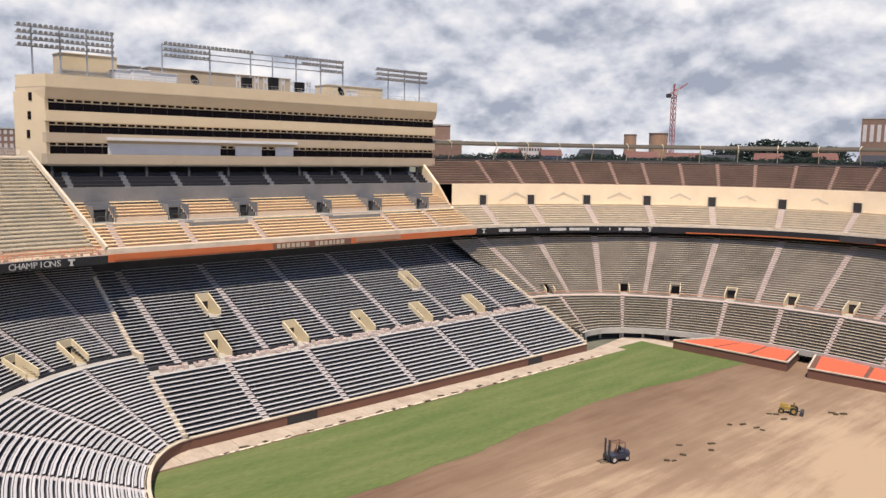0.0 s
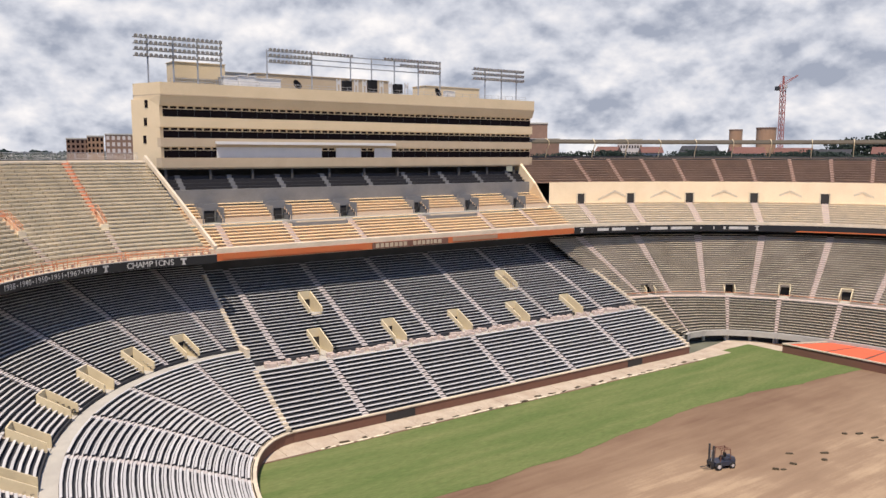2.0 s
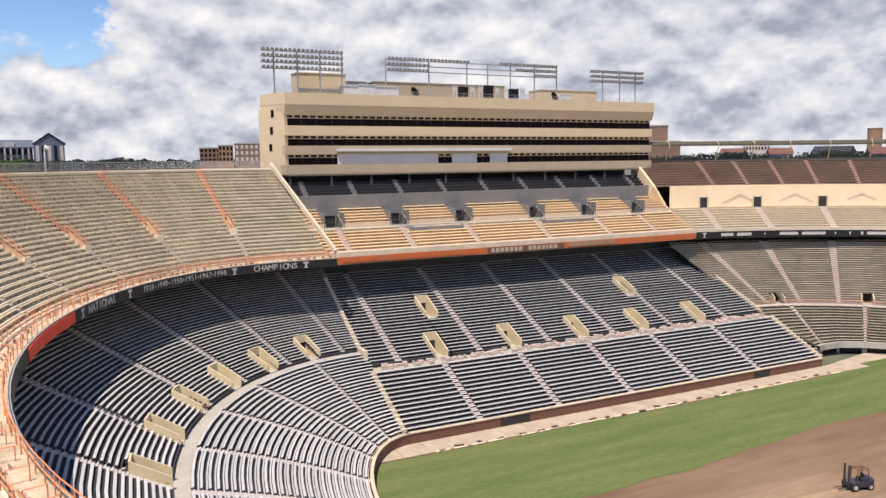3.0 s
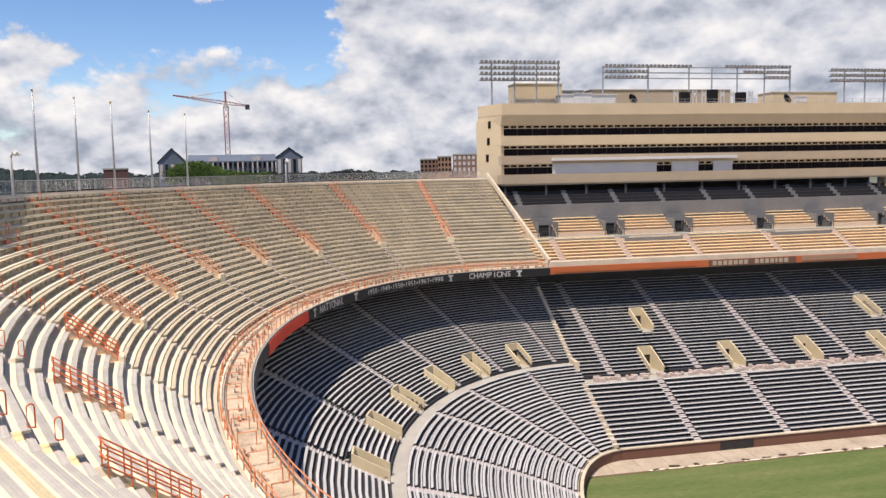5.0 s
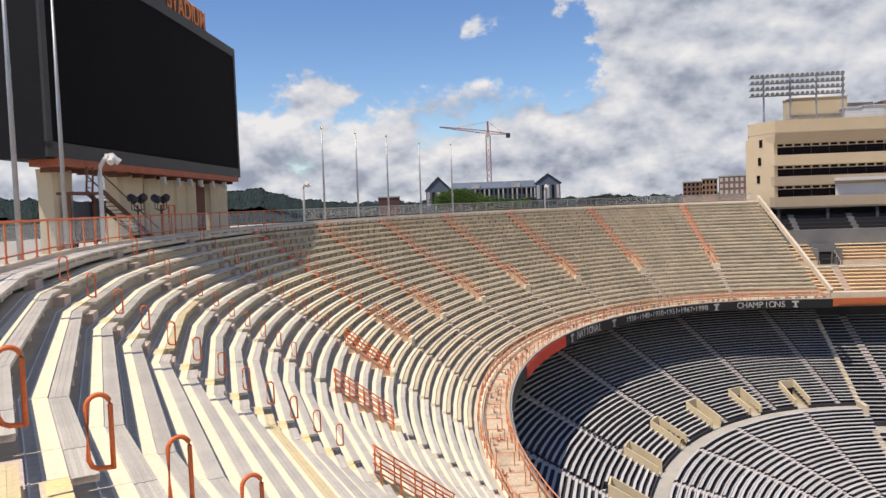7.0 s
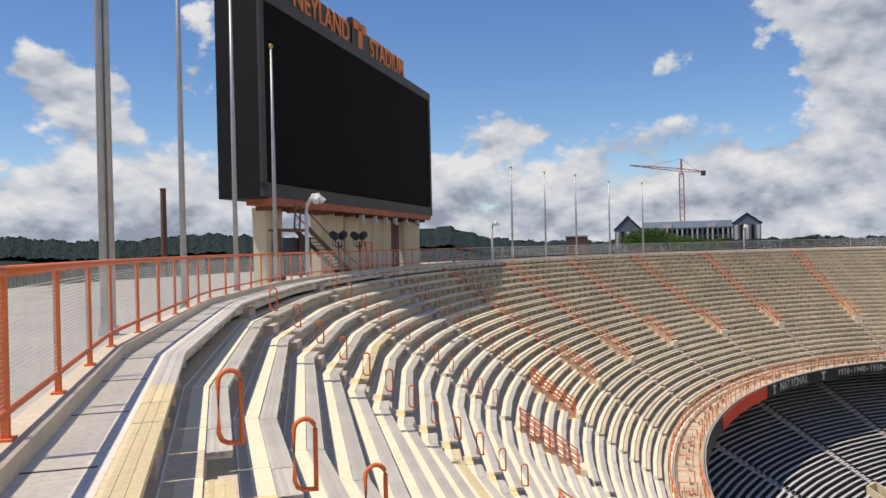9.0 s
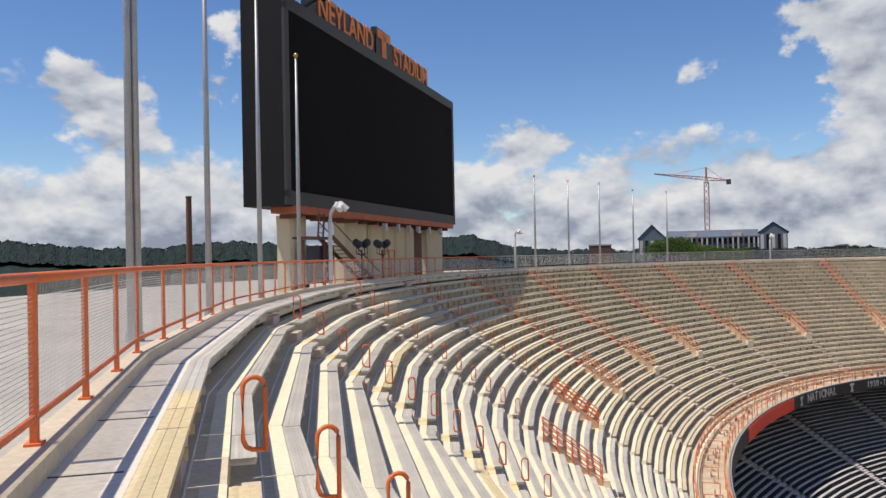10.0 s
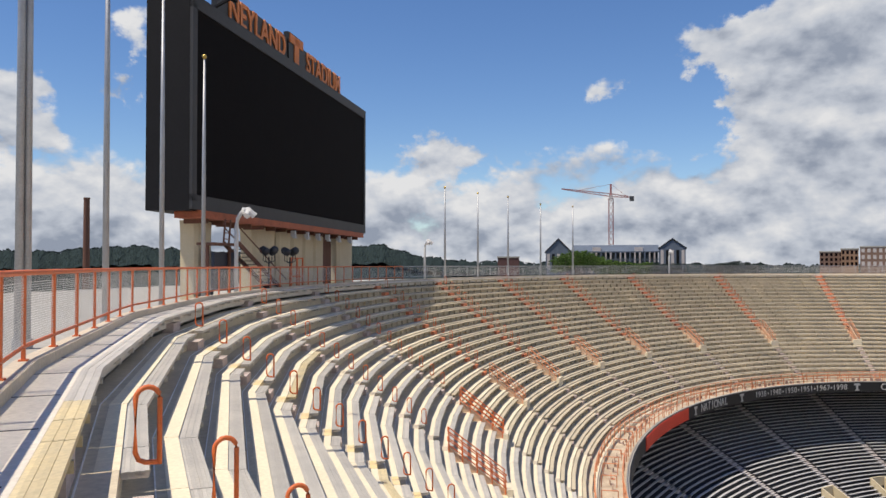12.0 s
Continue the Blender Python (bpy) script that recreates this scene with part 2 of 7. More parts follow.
# Near-black seats: the shade of the suite level is put into the colour.
SUITE_SEAT = material("suite_seats_shaded", (0.02, 0.019, 0.023), 0.8, var=0.2, scale=1.0, fine=8)
# Brown treads and benches of the north upper rows, darker than the rows below.
TREAD_BROWN = material("concrete_brown_mottled", (0.25, 0.165, 0.12), 0.9, var=0.15, scale=0.15, fine=8, tint=(0.17, 0.11, 0.08), tint_amt=0.8)
BENCH_BROWN = material("bench_brown_mottled", (0.36, 0.25, 0.185), 0.8, var=0.15, scale=0.3, fine=9, tint=(0.27, 0.19, 0.14), tint_amt=0.6, bump=0.05, rand=0.1)
WIRE = material("galvanised_wire", (0.74, 0.73, 0.70), 0.5, metal=0.1, var=0.08, scale=2.0, fine=30, bump=0.0)
# Cream paint; on the near tread edges it stands in for sunlit concrete.
CREAM_AND_SUNLIT = material("cream_and_sunlit_edge", (0.80, 0.71, 0.53), 0.8, var=0.10, scale=0.9, fine=14, tint=(0.66, 0.58, 0.44), tint_amt=0.45)
RUST_ORANGE = material("rusty_orange_steel", (0.42, 0.115, 0.05), 0.7, var=0.2, scale=0.6, fine=8, tint=(0.22, 0.07, 0.04), tint_amt=0.6)
WALK_PALE = material("rim_walkway_concrete", (0.74, 0.68, 0.59), 0.88, var=0.12, scale=0.5, fine=12, tint=(0.58, 0.53, 0.46), tint_amt=0.6)
SEAL = material("joint_sealant", (0.86, 0.86, 0.84), 0.6, var=0.06, scale=1.0, fine=12, bump=0.0)
# Distance haze is put into the colour of hills and far trees as blue.
HILL_GREEN = material("hill_woods_painted_haze", (0.028, 0.041, 0.040), 0.95, var=0.30, scale=0.03, fine=0.3, tint=(0.022, 0.033, 0.032), tint_amt=0.7, bump=0.0, spec=0.05)
FOREST = material("far_foliage_hazed", (0.038, 0.053, 0.046), 0.9, var=0.35, scale=0.05, fine=0.6, tint=(0.020, 0.030, 0.025), tint_amt=0.7, bump=0.0, spec=0.1)
FOREST_BRIGHT = material("foliage_bright", (0.075, 0.125, 0.03), 0.9, var=0.3, scale=0.1, fine=0.8, tint=(0.04, 0.075, 0.02), tint_amt=0.7, bump=0.0, spec=0.1)
BARK = material("bark", (0.10, 0.075, 0.055), 0.9, var=0.3, scale=1.0, fine=8)
BRICK_FAR = material("far_brick", (0.22, 0.135, 0.10), 0.9, var=0.12, scale=0.05, fine=0.8, tint=(0.17, 0.11, 0.085), bump=0.0)
BRICK_TAN = material("far_tan_brick", (0.36, 0.22, 0.14), 0.9, var=0.1, scale=0.1, fine=0.8, bump=0.0)
ROOF_RED = material("far_roof", (0.16, 0.075, 0.06), 0.9, var=0.15, scale=0.2, fine=2, bump=0.0)
STEEL_BLUE = material("blue_grey_sheeting", (0.12, 0.15, 0.20), 0.6, var=0.15, scale=0.1, fine=1.0, bump=0.0)
CRANE_RED = material("crane_red", (0.36, 0.13, 0.12), 0.6, var=0.1, scale=0.5, fine=4, bump=0.0)
CRANE_PALE = material("crane_white", (0.55, 0.50, 0.48), 0.6, var=0.1, scale=0.5, fine=4, bump=0.0)
BLUE_PAINT = material("blue_grey_paint", (0.032, 0.038, 0.062), 0.45, var=0.15, scale=1.0, fine=10, bump=0.02)
YELLOW_PAINT = material("yellow_paint", (0.36, 0.24, 0.06), 0.5, var=0.15, scale=1.0, fine=10, bump=0.02)
RUBBER = material("tyre_rubber", (0.02, 0.02, 0.02), 0.85, var=0.2, scale=2.0, fine=15)
SOD = material("sod_slab", (0.06, 0.045, 0.025), 0.95, var=0.3, scale=1.0, fine=8)
GOLD = material("gold_ball", (0.55, 0.38, 0.10), 0.3, metal=0.8, var=0.05, scale=2, fine=8, bump=0.0)

AISLE_ORANGE = material("aisle_orange_worn", (0.70, 0.235, 0.11), 0.85, var=0.18, scale=0.9, fine=10, tint=(0.55, 0.30, 0.20), tint_amt=0.45)
CANOPY = material("canopy_olive_tan", (0.085, 0.07, 0.046), 0.7, var=0.12, scale=0.3, fine=6, tint=(0.065, 0.052, 0.035), tint_amt=0.6, bump=0.0)
# Near-black concrete: the shade under the decks is put into the colour.
SHADE_WALL = material("painted_shade_concrete", (0.07, 0.068, 0.07), 0.9, var=0.15, scale=0.3, fine=6)
# Cream floor; the brown blotches stand in for shadows between the orange rails.
WALK_FRONT = material("walkway_shadow_blotched", (0.58, 0.48, 0.355), 0.9, var=0.2, scale=0.6, fine=8, tint=(0.30, 0.205, 0.14), tint_amt=0.65)
HALL_RED = material("far_dark_red_brick", (0.12, 0.06, 0.055), 0.9, var=0.12, scale=0.05, fine=0.8, bump=0.0)
BENCH_PALE = material("bench_pale_weathered", (0.76, 0.66, 0.48), 0.75, var=0.12, scale=0.3, fine=9, tint=(0.66, 0.58, 0.42), tint_amt=0.6, bump=0.05, rand=0.06)
AISLE_PALE = material("aisle_step_pale", (0.50, 0.46, 0.45), 0.85, var=0.15, scale=0.8, fine=10, tint=(0.42, 0.37, 0.36), tint_amt=0.5)
AISLE_BROWN = material("aisle_brown_pink", (0.40, 0.27, 0.22), 0.85, var=0.15, scale=0.8, fine=10, tint=(0.32, 0.22, 0.18), tint_amt=0.5)
APRON = material("apron_stained", (0.46, 0.385, 0.30), 0.9, var=0.16, scale=0.35, fine=5, tint=(0.33, 0.255, 0.19), tint_amt=0.75)
VOM_PINK = material("vomitory_paint_worn", (0.62, 0.45, 0.31), 0.8, var=0.12, scale=0.6, fine=10, tint=(0.58, 0.33, 0.22), tint_amt=0.6)
WALL_PEACH = material("peach_wall_paint", (0.80, 0.655, 0.46), 0.8, var=0.07, scale=0.25, fine=8, tint=(0.70, 0.55, 0.37), tint_amt=0.5)
DECK_PEACH = material("concrete_peach", (0.66, 0.50, 0.355), 0.88, var=0.12, scale=0.35, fine=8, tint=(0.52, 0.40, 0.29), tint_amt=0.6)
# Grey concrete, darkened: shade below the press box is put into the colour.
WALL_GREY_SHADE = material("balcony_grey_shaded", (0.185, 0.185, 0.19), 0.88, var=0.14, scale=0.3, fine=8, tint=(0.13, 0.13, 0.135), tint_amt=0.6)

# ---- mesh helpers ----


class Geo:
    """Collects vertices and faces for one mesh."""

    def __init__(self):
        self.v, self.f = [], []

    def add(self, verts, faces):
        k = len(self.v)
        self.v.extend(tuple(p) for p in verts)
        self.f.extend(tuple(i + k for i in q) for q in faces)
        return self

    def box(self, c, size, rz=0.0, m=None):
        sx, sy, sz = (s / 2 for s in size)
        cs, sn = math.cos(rz), math.sin(rz)
        vs = []
        for z in (-sz, sz):
            for x, y in ((-sx, -sy), (sx, -sy), (sx, sy), (-sx, sy)):
                vs.append(Vector((c[0] + x * cs - y * sn, c[1] + x * sn + y * cs, c[2] + z)))
        if m:
            vs = [m @ v for v in vs]
        return self.add(vs, [(3, 2, 1, 0), (4, 5, 6, 7), (0, 1, 5, 4), (1, 2, 6, 5), (2, 3, 7, 6), (3, 0, 4, 7)])

    def prism(self, poly, z0, z1):
        n = len(poly)
        vs = [(x, y, z0) for x, y in poly] + [(x, y, z1) for x, y in poly]
        fs = [tuple(range(n - 1, -1, -1)), tuple(range(n, 2 * n))]
        fs += [(i, (i + 1) % n, n + (i + 1) % n, n + i) for i in range(n)]
        return self.add(vs, fs)

    def loft(self, rings, caps=True, closed=True):
        """Skins a list of rings (equal point counts) one to the next."""
        n = len(rings[0])
        vs = [p for r in rings for p in r]
        fs = []
        for k in range(len(rings) - 1):
            for i in range(n if closed else n - 1):
                j = (i + 1) % n
                fs.append((k * n + i, k * n + j, (k + 1) * n + j, (k + 1) * n + i))
        if caps and closed:
            fs.append(tuple(range(n - 1, -1, -1)))
            fs.append(tuple((len(rings) - 1) * n + i for i in range(n)))
        return self.add(vs, fs)

    def tube(self, pts, r, n=6, caps=True):
        pts = [Vector(p) for p in pts]
        rings = []
        for i, p in enumerate(pts):
            d = (pts[min(i + 1, len(pts) - 1)] - pts[max(i - 1, 0)]).normalized()
            a = d.cross(Vector((0, 0, 1)))
            if a.length < 0.05:
                a = d.cross(Vector((1, 0, 0)))
            a.normalize()
            b = a.cross(d)
            rad = r[i] if isinstance(r, (list, tuple)) else r
            rings.append([p + a * (rad * math.cos(2 * math.pi * k / n)) + b * (rad * math.sin(2 * math.pi * k / n)) for k in range(n)])
        return self.loft(rings, caps)

    def bar(self, p, q, w, h):
        """A square bar from p to q, w wide and h high."""
        p, q = Vector(p), Vector(q)
        d = (q - p).normalized()
        a = d.cross(Vector((0, 0, 1)))
        if a.length < 0.05:
            a = d.cross(Vector((1, 0, 0)))
        a.normalize()
        b = a.cross(d)
        rings = [[e + a * (w / 2 * s) + b * (h / 2 * t) for s, t in ((-1, -1), (1, -1), (1, 1), (-1, 1))] for e in (p, q)]
        return self.loft(rings)

    def strip(self, path, w0, w1, z0, z1):
        """A band along a plan path of (point, normal, z): from w0 to w1 across it along the normal, z0 to z1 high."""
        rings = []
        for p, n, z in path:
            rings.append([(p[0] + n[0] * w, p[1] + n[1] * w, z + h) for w, h in ((w0, z0), (w1, z0), (w1, z1), (w0, z1))])
        return self.loft(rings)

    def mesh(self, name, mat, smooth=False):
        me = bpy.data.meshes.new(name)
        me.from_pydata(self.v, [], self.f)
        me.materials.append(mat)
        bm = bmesh.new()
        bm.from_mesh(me)
        bmesh.ops.recalc_face_normals(bm, faces=bm.faces)
        bm.to_mesh(me)
        bm.free()
        if smooth:
            me.polygons.foreach_set("use_smooth", [True] * len(me.polygons))
        me.update()
        return me


def part(name, geo, mat, parent=None, label="", kind="", smooth=False):
    ob = new(name, geo.mesh(name, mat, smooth) if isinstance(geo, Geo) else geo)
    if parent:
        ob.parent = parent
    return tagged(ob, label, "", "", kind)


def thing(name, label, category, group="", kind="", at=(0, 0, 0), rz=0.0):
    ob = new(name)
    ob.empty_display_size = 0.3
    ob.matrix_world = Matrix.Translation(at) @ Matrix.Rotation(rz, 4, "Z")
    return tagged(ob, label, category, group, kind)


def writing(name, text, size, mat, m, parent, extrude=0.02, label="", bold=0.0):
    cu = bpy.data.curves.new(name, "FONT")
    cu.body, cu.size, cu.extrude, cu.align_x, cu.align_y = text, size, extrude, "CENTER", "CENTER"
    cu.offset = bold
    tmp = bpy.data.objects.new(name, cu)
    scene.collection.objects.link(tmp)
    dg = bpy.context.evaluated_depsgraph_get()
    me = bpy.data.meshes.new_from_object(tmp.evaluated_get(dg))
    bpy.data.objects.remove(tmp)
    me.materials.clear()
    me.materials.append(mat)
    ob = new(name, me)
    ob.matrix_world = m
    if parent:
        ob.parent = parent
        ob.matrix_parent_inverse = parent.matrix_world.inverted()
    return tagged(ob, label)


# ---- plan curves ----
def ellipse(a, b, yc, deg, off=0.0):
    th = np.radians(np.asarray(deg, float))
    c, s = np.cos(th), np.sin(th)
    n = np.stack([c / a, s / b], -1)
    n /= np.linalg.norm(n, axis=-1, keepdims=True)
    return np.stack([a * c, yc + b * s], -1) + off * n, n


FRONT = (57.8, 37.7, -52.4)       # front edge of the south upper deck
AISLES_S = [188.4, 203.2, 218.3, 231.4, 244.2, 257.0, 269.3, 281.2, 293.0, 305.4, 320.4, 336.0, 350.0]
ROW0, PITCH, NROWS, Z0, RISE = 2.6, 0.723, 26, 24.4, 0.5423
RIM = ROW0 + PITCH * NROWS        # 21.4
ZRIM = Z0 + RISE * NROWS          # 38.5


def terrace(name, label, curves, zs, mat, skip=(), base=None):
    """A stand of steps: tread i lies between curves[i] and curves[i + 1] at zs[i]; skip holds (row, column) cells left open."""
    st = thing(name, label, "grandstand", kind="structure")
    R, P = len(curves) - 1, len(curves[0])
    V = lambda i, j, z: (float(curves[i][j][0]), float(curves[i][j][1]), z)
    for i in range(R):
        below = zs[i - 1] if i else (zs[0] - 0.4 if base is None else base)
        g = Geo()
        g.v.extend([V(i, j, below) for j in range(P)] + [V(i, j, zs[i]) for j in range(P)] + [V(i + 1, j, zs[i]) for j in range(P)])
        for j in range(P - 1):
            if (i, j) in skip:
                continue
            g.f.append((P + j, P + j + 1, 2 * P + j + 1, 2 * P + j))
            if (i - 1, j) not in skip:
                g.f.append((j, j + 1, P + j + 1, P + j))
        part("step", g, mat, st)
    return st


def along(poly, lo, hi, trim0, trim1):
    """The stretch of a polyline from index lo to hi, cut back at both ends."""
    pts = [np.array(p, float) for p in poly[lo:hi + 1]]
    for end, tr in ((0, trim0), (-1, trim1)):
        if tr:
            a, b = (pts[0], pts[1]) if end == 0 else (pts[-1], pts[-2])
            pts[end] = a + (b - a) / np.linalg.norm(b - a) * tr
    return pts


def bench_rings(pts, outs, w0, w1, z0, z1):
    """Cross-sections of a plank along pts; outs point up the stand."""
    return [[(p[0] + n[0] * w, p[1] + n[1] * w, h) for w, h in ((w0, z0), (w1, z0), (w1, z1), (w0, z1))] for p, n in zip(pts, outs)]


def outward(curves, i, idx):
    d = np.asarray(curves[i + 1][idx]) - np.asarray(curves[i][idx])
    return d / np.linalg.norm(d)


# ---- ground and field ----
def build_ground():
    g = Geo()
    n, R = 48, 3500.0
    ring = lambda r, z: [(r * math.cos(2 * math.pi * k / n), r * math.sin(2 * math.pi * k / n), z) for k in range(n)]
    g.loft([ring(R, 6.0), ring(600, 4.0), ring(190, -0.3), ring(120, -0.3)], caps=False)
    g.add(ring(120, -0.3), [tuple(range(n))])
    m = material("outer_ground", (0.10, 0.11, 0.07), 0.95, var=0.2, scale=0.01, fine=0.2, tint=(0.16, 0.15, 0.13), tint_amt=0.8)
    tagged(part("ground", g, m), "green and grey city ground round the stadium", "ground", kind="structure")


def field_material():
    m = bpy.data.materials.new("field_soil")
    m.use_nodes = True
    nt = m.node_tree
    bs = nt.nodes["Principled BSDF"]
    bs.inputs["Roughness"].default_value = 0.95
    bs.inputs["Specular IOR Level"].default_value = 0.15
    co = nt.nodes.new("ShaderNodeTexCoord")
    mp = nt.nodes.new("ShaderNodeMapping")
    mp.inputs["Scale"].default_value = (1.0, 0.10, 1.0)
    mp.inputs["Rotation"].default_value = (0, 0, radians(-4))
    nt.links.new(co.outputs["Object"], mp.inputs[0])

    def noise_node(vec, s, d=5.0):
        n = nt.nodes.new("ShaderNodeTexNoise")
        n.inputs["Scale"].default_value, n.inputs["Detail"].default_value, n.inputs["Roughness"].default_value = s, d, 0.6
        nt.links.new(vec, n.inputs["Vector"])
        return n.outputs[0]

    big = noise_node(co.outputs["Object"], 0.035, 4.0)
    drag = noise_node(mp.outputs[0], 0.35, 6.0)
    grain = noise_node(co.outputs["Object"], 3.0)
    sep = nt.nodes.new("ShaderNodeSeparateXYZ")
    nt.links.new(co.outputs["Object"], sep.inputs[0])

    def mth(op, a, b):
        n = nt.nodes.new("ShaderNodeMath")
        n.operation = op
        for i, v in enumerate((a, b)):
            if isinstance(v, (int, float)):
                n.inputs[i].default_value = v
            else:
                nt.links.new(v, n.inputs[i])
        return n.outputs[0]

    # drier, paler soil away from the turf, raked into long streaks
    rake = noise_node(mp.outputs[0], 1.1, 4.0)
    dry = mth("ADD", mth("MULTIPLY", mth("ADD", sep.outputs[0], 12.0), 0.0105), mth("MULTIPLY", drag, 0.40))
    dry = mth("ADD", dry, mth("MULTIPLY", rake, 0.22))
    dry = mth("ADD", dry, mth("MULTIPLY", big, 0.62))
    dry = mth("ADD", dry, mth("MULTIPLY", mth("SUBTRACT", grain, 0.5), 0.10))
    r = nt.nodes.new("ShaderNodeValToRGB")
    e = r.color_ramp.elements
    e[0].position, e[0].color = 0.48, (0.135, 0.082, 0.055, 1)
    e[1].position, e[1].color = 1.0, (0.40, 0.295, 0.195, 1)
    for pos, c in ((0.68, (0.20, 0.132, 0.088, 1)), (0.86, (0.265, 0.185, 0.124, 1))):
        e.new(pos).color = c
    nt.links.new(dry, r.inputs[0])
    nt.links.new(r.outputs[0], bs.inputs["Base Color"])
    bp = nt.nodes.new("ShaderNodeBump")
    bp.inputs["Strength"].default_value, bp.inputs["Distance"].default_value = 0.4, 0.05
    nt.links.new(drag, bp.inputs["Height"])
    nt.links.new(bp.outputs[0], bs.inputs["Normal"])
    return m


GRASS = material("turf", (0.098, 0.138, 0.046), 0.95, var=0.20, scale=0.13, fine=2.2, tint=(0.155, 0.175, 0.07), tint_amt=0.9, spec=0.1, streak=(2.6, 0.35, 1.0))


def build_field():
    g = Geo()
    g.add([(-34.4, -58, 0), (36, -58, 0), (36, 70, 0), (-34.4, 70, 0)], [(0, 1, 2, 3)])
    tagged(part("field_soil", g, field_material()), "bare brown raked soil field with pale drag marks", "field", kind="structure")
    # turf strip with a soft, uneven edge on the soil side
    rng = random.Random(4)
    left, right = [], []
    for k in range(65):
        y = -57 + k * 1.83
        xe = -8.6 - 3.6 * math.exp(-((y - 18) / 24.0) ** 2) + 0.5 * math.sin(y * 0.35) * 0.4 + rng.uniform(-0.25, 0.25)
        xw = -29.6 if y < 40 else -29.6 - 2.8 * min(1, (y - 40) / 12)
        left.append((xw, y, 0.03))
        right.append((xe, y, 0.03))
    g = Geo()
    n = len(left)
    cols = 6
    vs = []
    for l, r in zip(left, right):
        for c in range(cols):
            f = c / (cols - 1)
            vs.append((l[0] + (r[0] - l[0]) * f, l[1], 0.03))
    g.add(vs, [(k * cols + c, k * cols + c + 1, (k + 1) * cols + c + 1, (k + 1) * cols + c) for k in range(n - 1) for c in range(cols - 1)])
    tagged(part("turf", g, GRASS), "mown green turf strip beside the soil", "grass", kind="structure")
    # pale apron between the wall and the turf
    g = Geo()
    for k in range(24):
        y0 = -50 + k * 4.2
        g.box((-32.2, y0 + 2.07, 0.03), (4.3, 4.14, 0.06))
    tagged(part("apron", g, APRON), "pale concrete apron along the stand wall", "pavement", kind="structure")
    g = Geo()
    g.add([(-34.4, 44, 0.02), (-20, 50, 0.02), (-20, 64, 0.02), (-38, 64, 0.02)], [(0, 1, 2, 3)])
    tagged(part("apron_north", g, APRON), "pale worn ground at the end of the field", "pavement", kind="structure")


build_ground()
build_field()


# ---- south upper deck ----
KINKS = {9: [297.5], 10: [307.0, 316.5, 319.0], 11: [326.0, 331.0]}   # bends of the straight precast rows


def south_columns():
    """Column angles: both edges of every aisle and three points between, with the index of each aisle's two columns."""
    cols, marks = [], []
    for k, a in enumerate(AISLES_S):
        half = 0.42
        if k == 0:
            prev = 177.0
        else:
            prev = AISLES_S[k - 1] + half
        if k in KINKS:
            cols += KINKS[k]
        else:
            for f in ((0.0, 1 / 3, 2 / 3) if k == 0 else (1 / 3, 2 / 3)):
                cols.append(prev + (a - half - prev) * f)
        marks.append((len(cols), len(cols) + 1))
        cols += [a - half, a + half]
    return cols, marks


COLS_S, MARKS_S = south_columns()


def south_curve(off):
    th = np.array(COLS_S)
    p, _ = ellipse(*FRONT, th, off + 0.60 * np.clip((th[:, None] - 316.5) / 9.5, 0, 1))
    for a, b in ((297.5, 307.0), (316.5, 326.0)):
        i, j = COLS_S.index(a), COLS_S.index(b)
        for k in range(i + 1, j):
            p[k] = p[i] + (p[j] - p[i]) * ((th[k] - a) / (b - a))
    f = off / 22.0
    p[0] = (-57.8 - 21.9 * f, -44.9 - 4.6 * f)   # the slanting end by the press box
    return p


CURVES_S = [south_curve(ROW0 + PITCH * i) for i in range(NROWS + 1)]
ZS_S = [Z0 + RISE * i for i in range(NROWS)]
VOM_S = (8, 12)                    # rows cut by the vomitories


def build_south_deck():
    skip = set()
    for k, (a, b) in enumerate(MARKS_S):
        for i in range(*VOM_S):
            skip.add((i, a))
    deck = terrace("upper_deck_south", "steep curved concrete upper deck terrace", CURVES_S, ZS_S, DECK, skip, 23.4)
    # underside and rear closing wall
    g = Geo()
    lo, mid_, hi = south_curve(0.35), south_curve(12.0), south_curve(22.3)
    rings = [[(*p, z) for p in c] for c, z in ((lo, 22.9), (south_curve(3.0), 22.6), (mid_, 27.0), (hi, 34.0))]
    g.loft(rings, closed=False)
    back = [[(*p, z) for p in south_curve(22.3)] for z in (10.0, 38.45)]
    g.loft(back, closed=False)
    tagged(part("upper_deck_soffit", g, CONCRETE_GREY), "grey concrete underside of the upper deck", "grandstand", kind="structure")
    # front walkway and fascia
    path = [(p, n, 0.0) for p, n in zip(south_curve(0), [np.array(v) for v in outs_s(0)])]
    part("front_walkway", Geo().strip(path, 0.1, ROW0 + 0.02, 23.6, 23.9), WALK_FRONT, deck)
    part("front_parapet", Geo().strip(path, 0.0, 0.22, 22.75, 24.12), CONCRETE_GREY, deck, "grey concrete front parapet")
    part("ribbon_board", Geo().strip(path, -0.1, -0.02, 22.72, 24.02), RIBBON, deck, "black ribbon board")
    # top walkway and parapet kerb
    path = [(p, n, 0.0) for p, n in zip(south_curve(RIM), outs_s(RIM))]
    part("top_walkway", Geo().strip(path, -0.12, 0.50, ZRIM - 0.4, ZRIM), WALK_PALE, deck)
    part("kerb", Geo().strip(path, 0.46, 0.76, ZRIM - 0.5, ZRIM + 0.16), CONCRETE, deck, "pale concrete kerb under the fence")
    part("concourse", Geo().strip(path, 0.76, 24.0, ZRIM - 1.2, ZRIM - 0.55), CONCRETE_GREY, deck)
    return deck


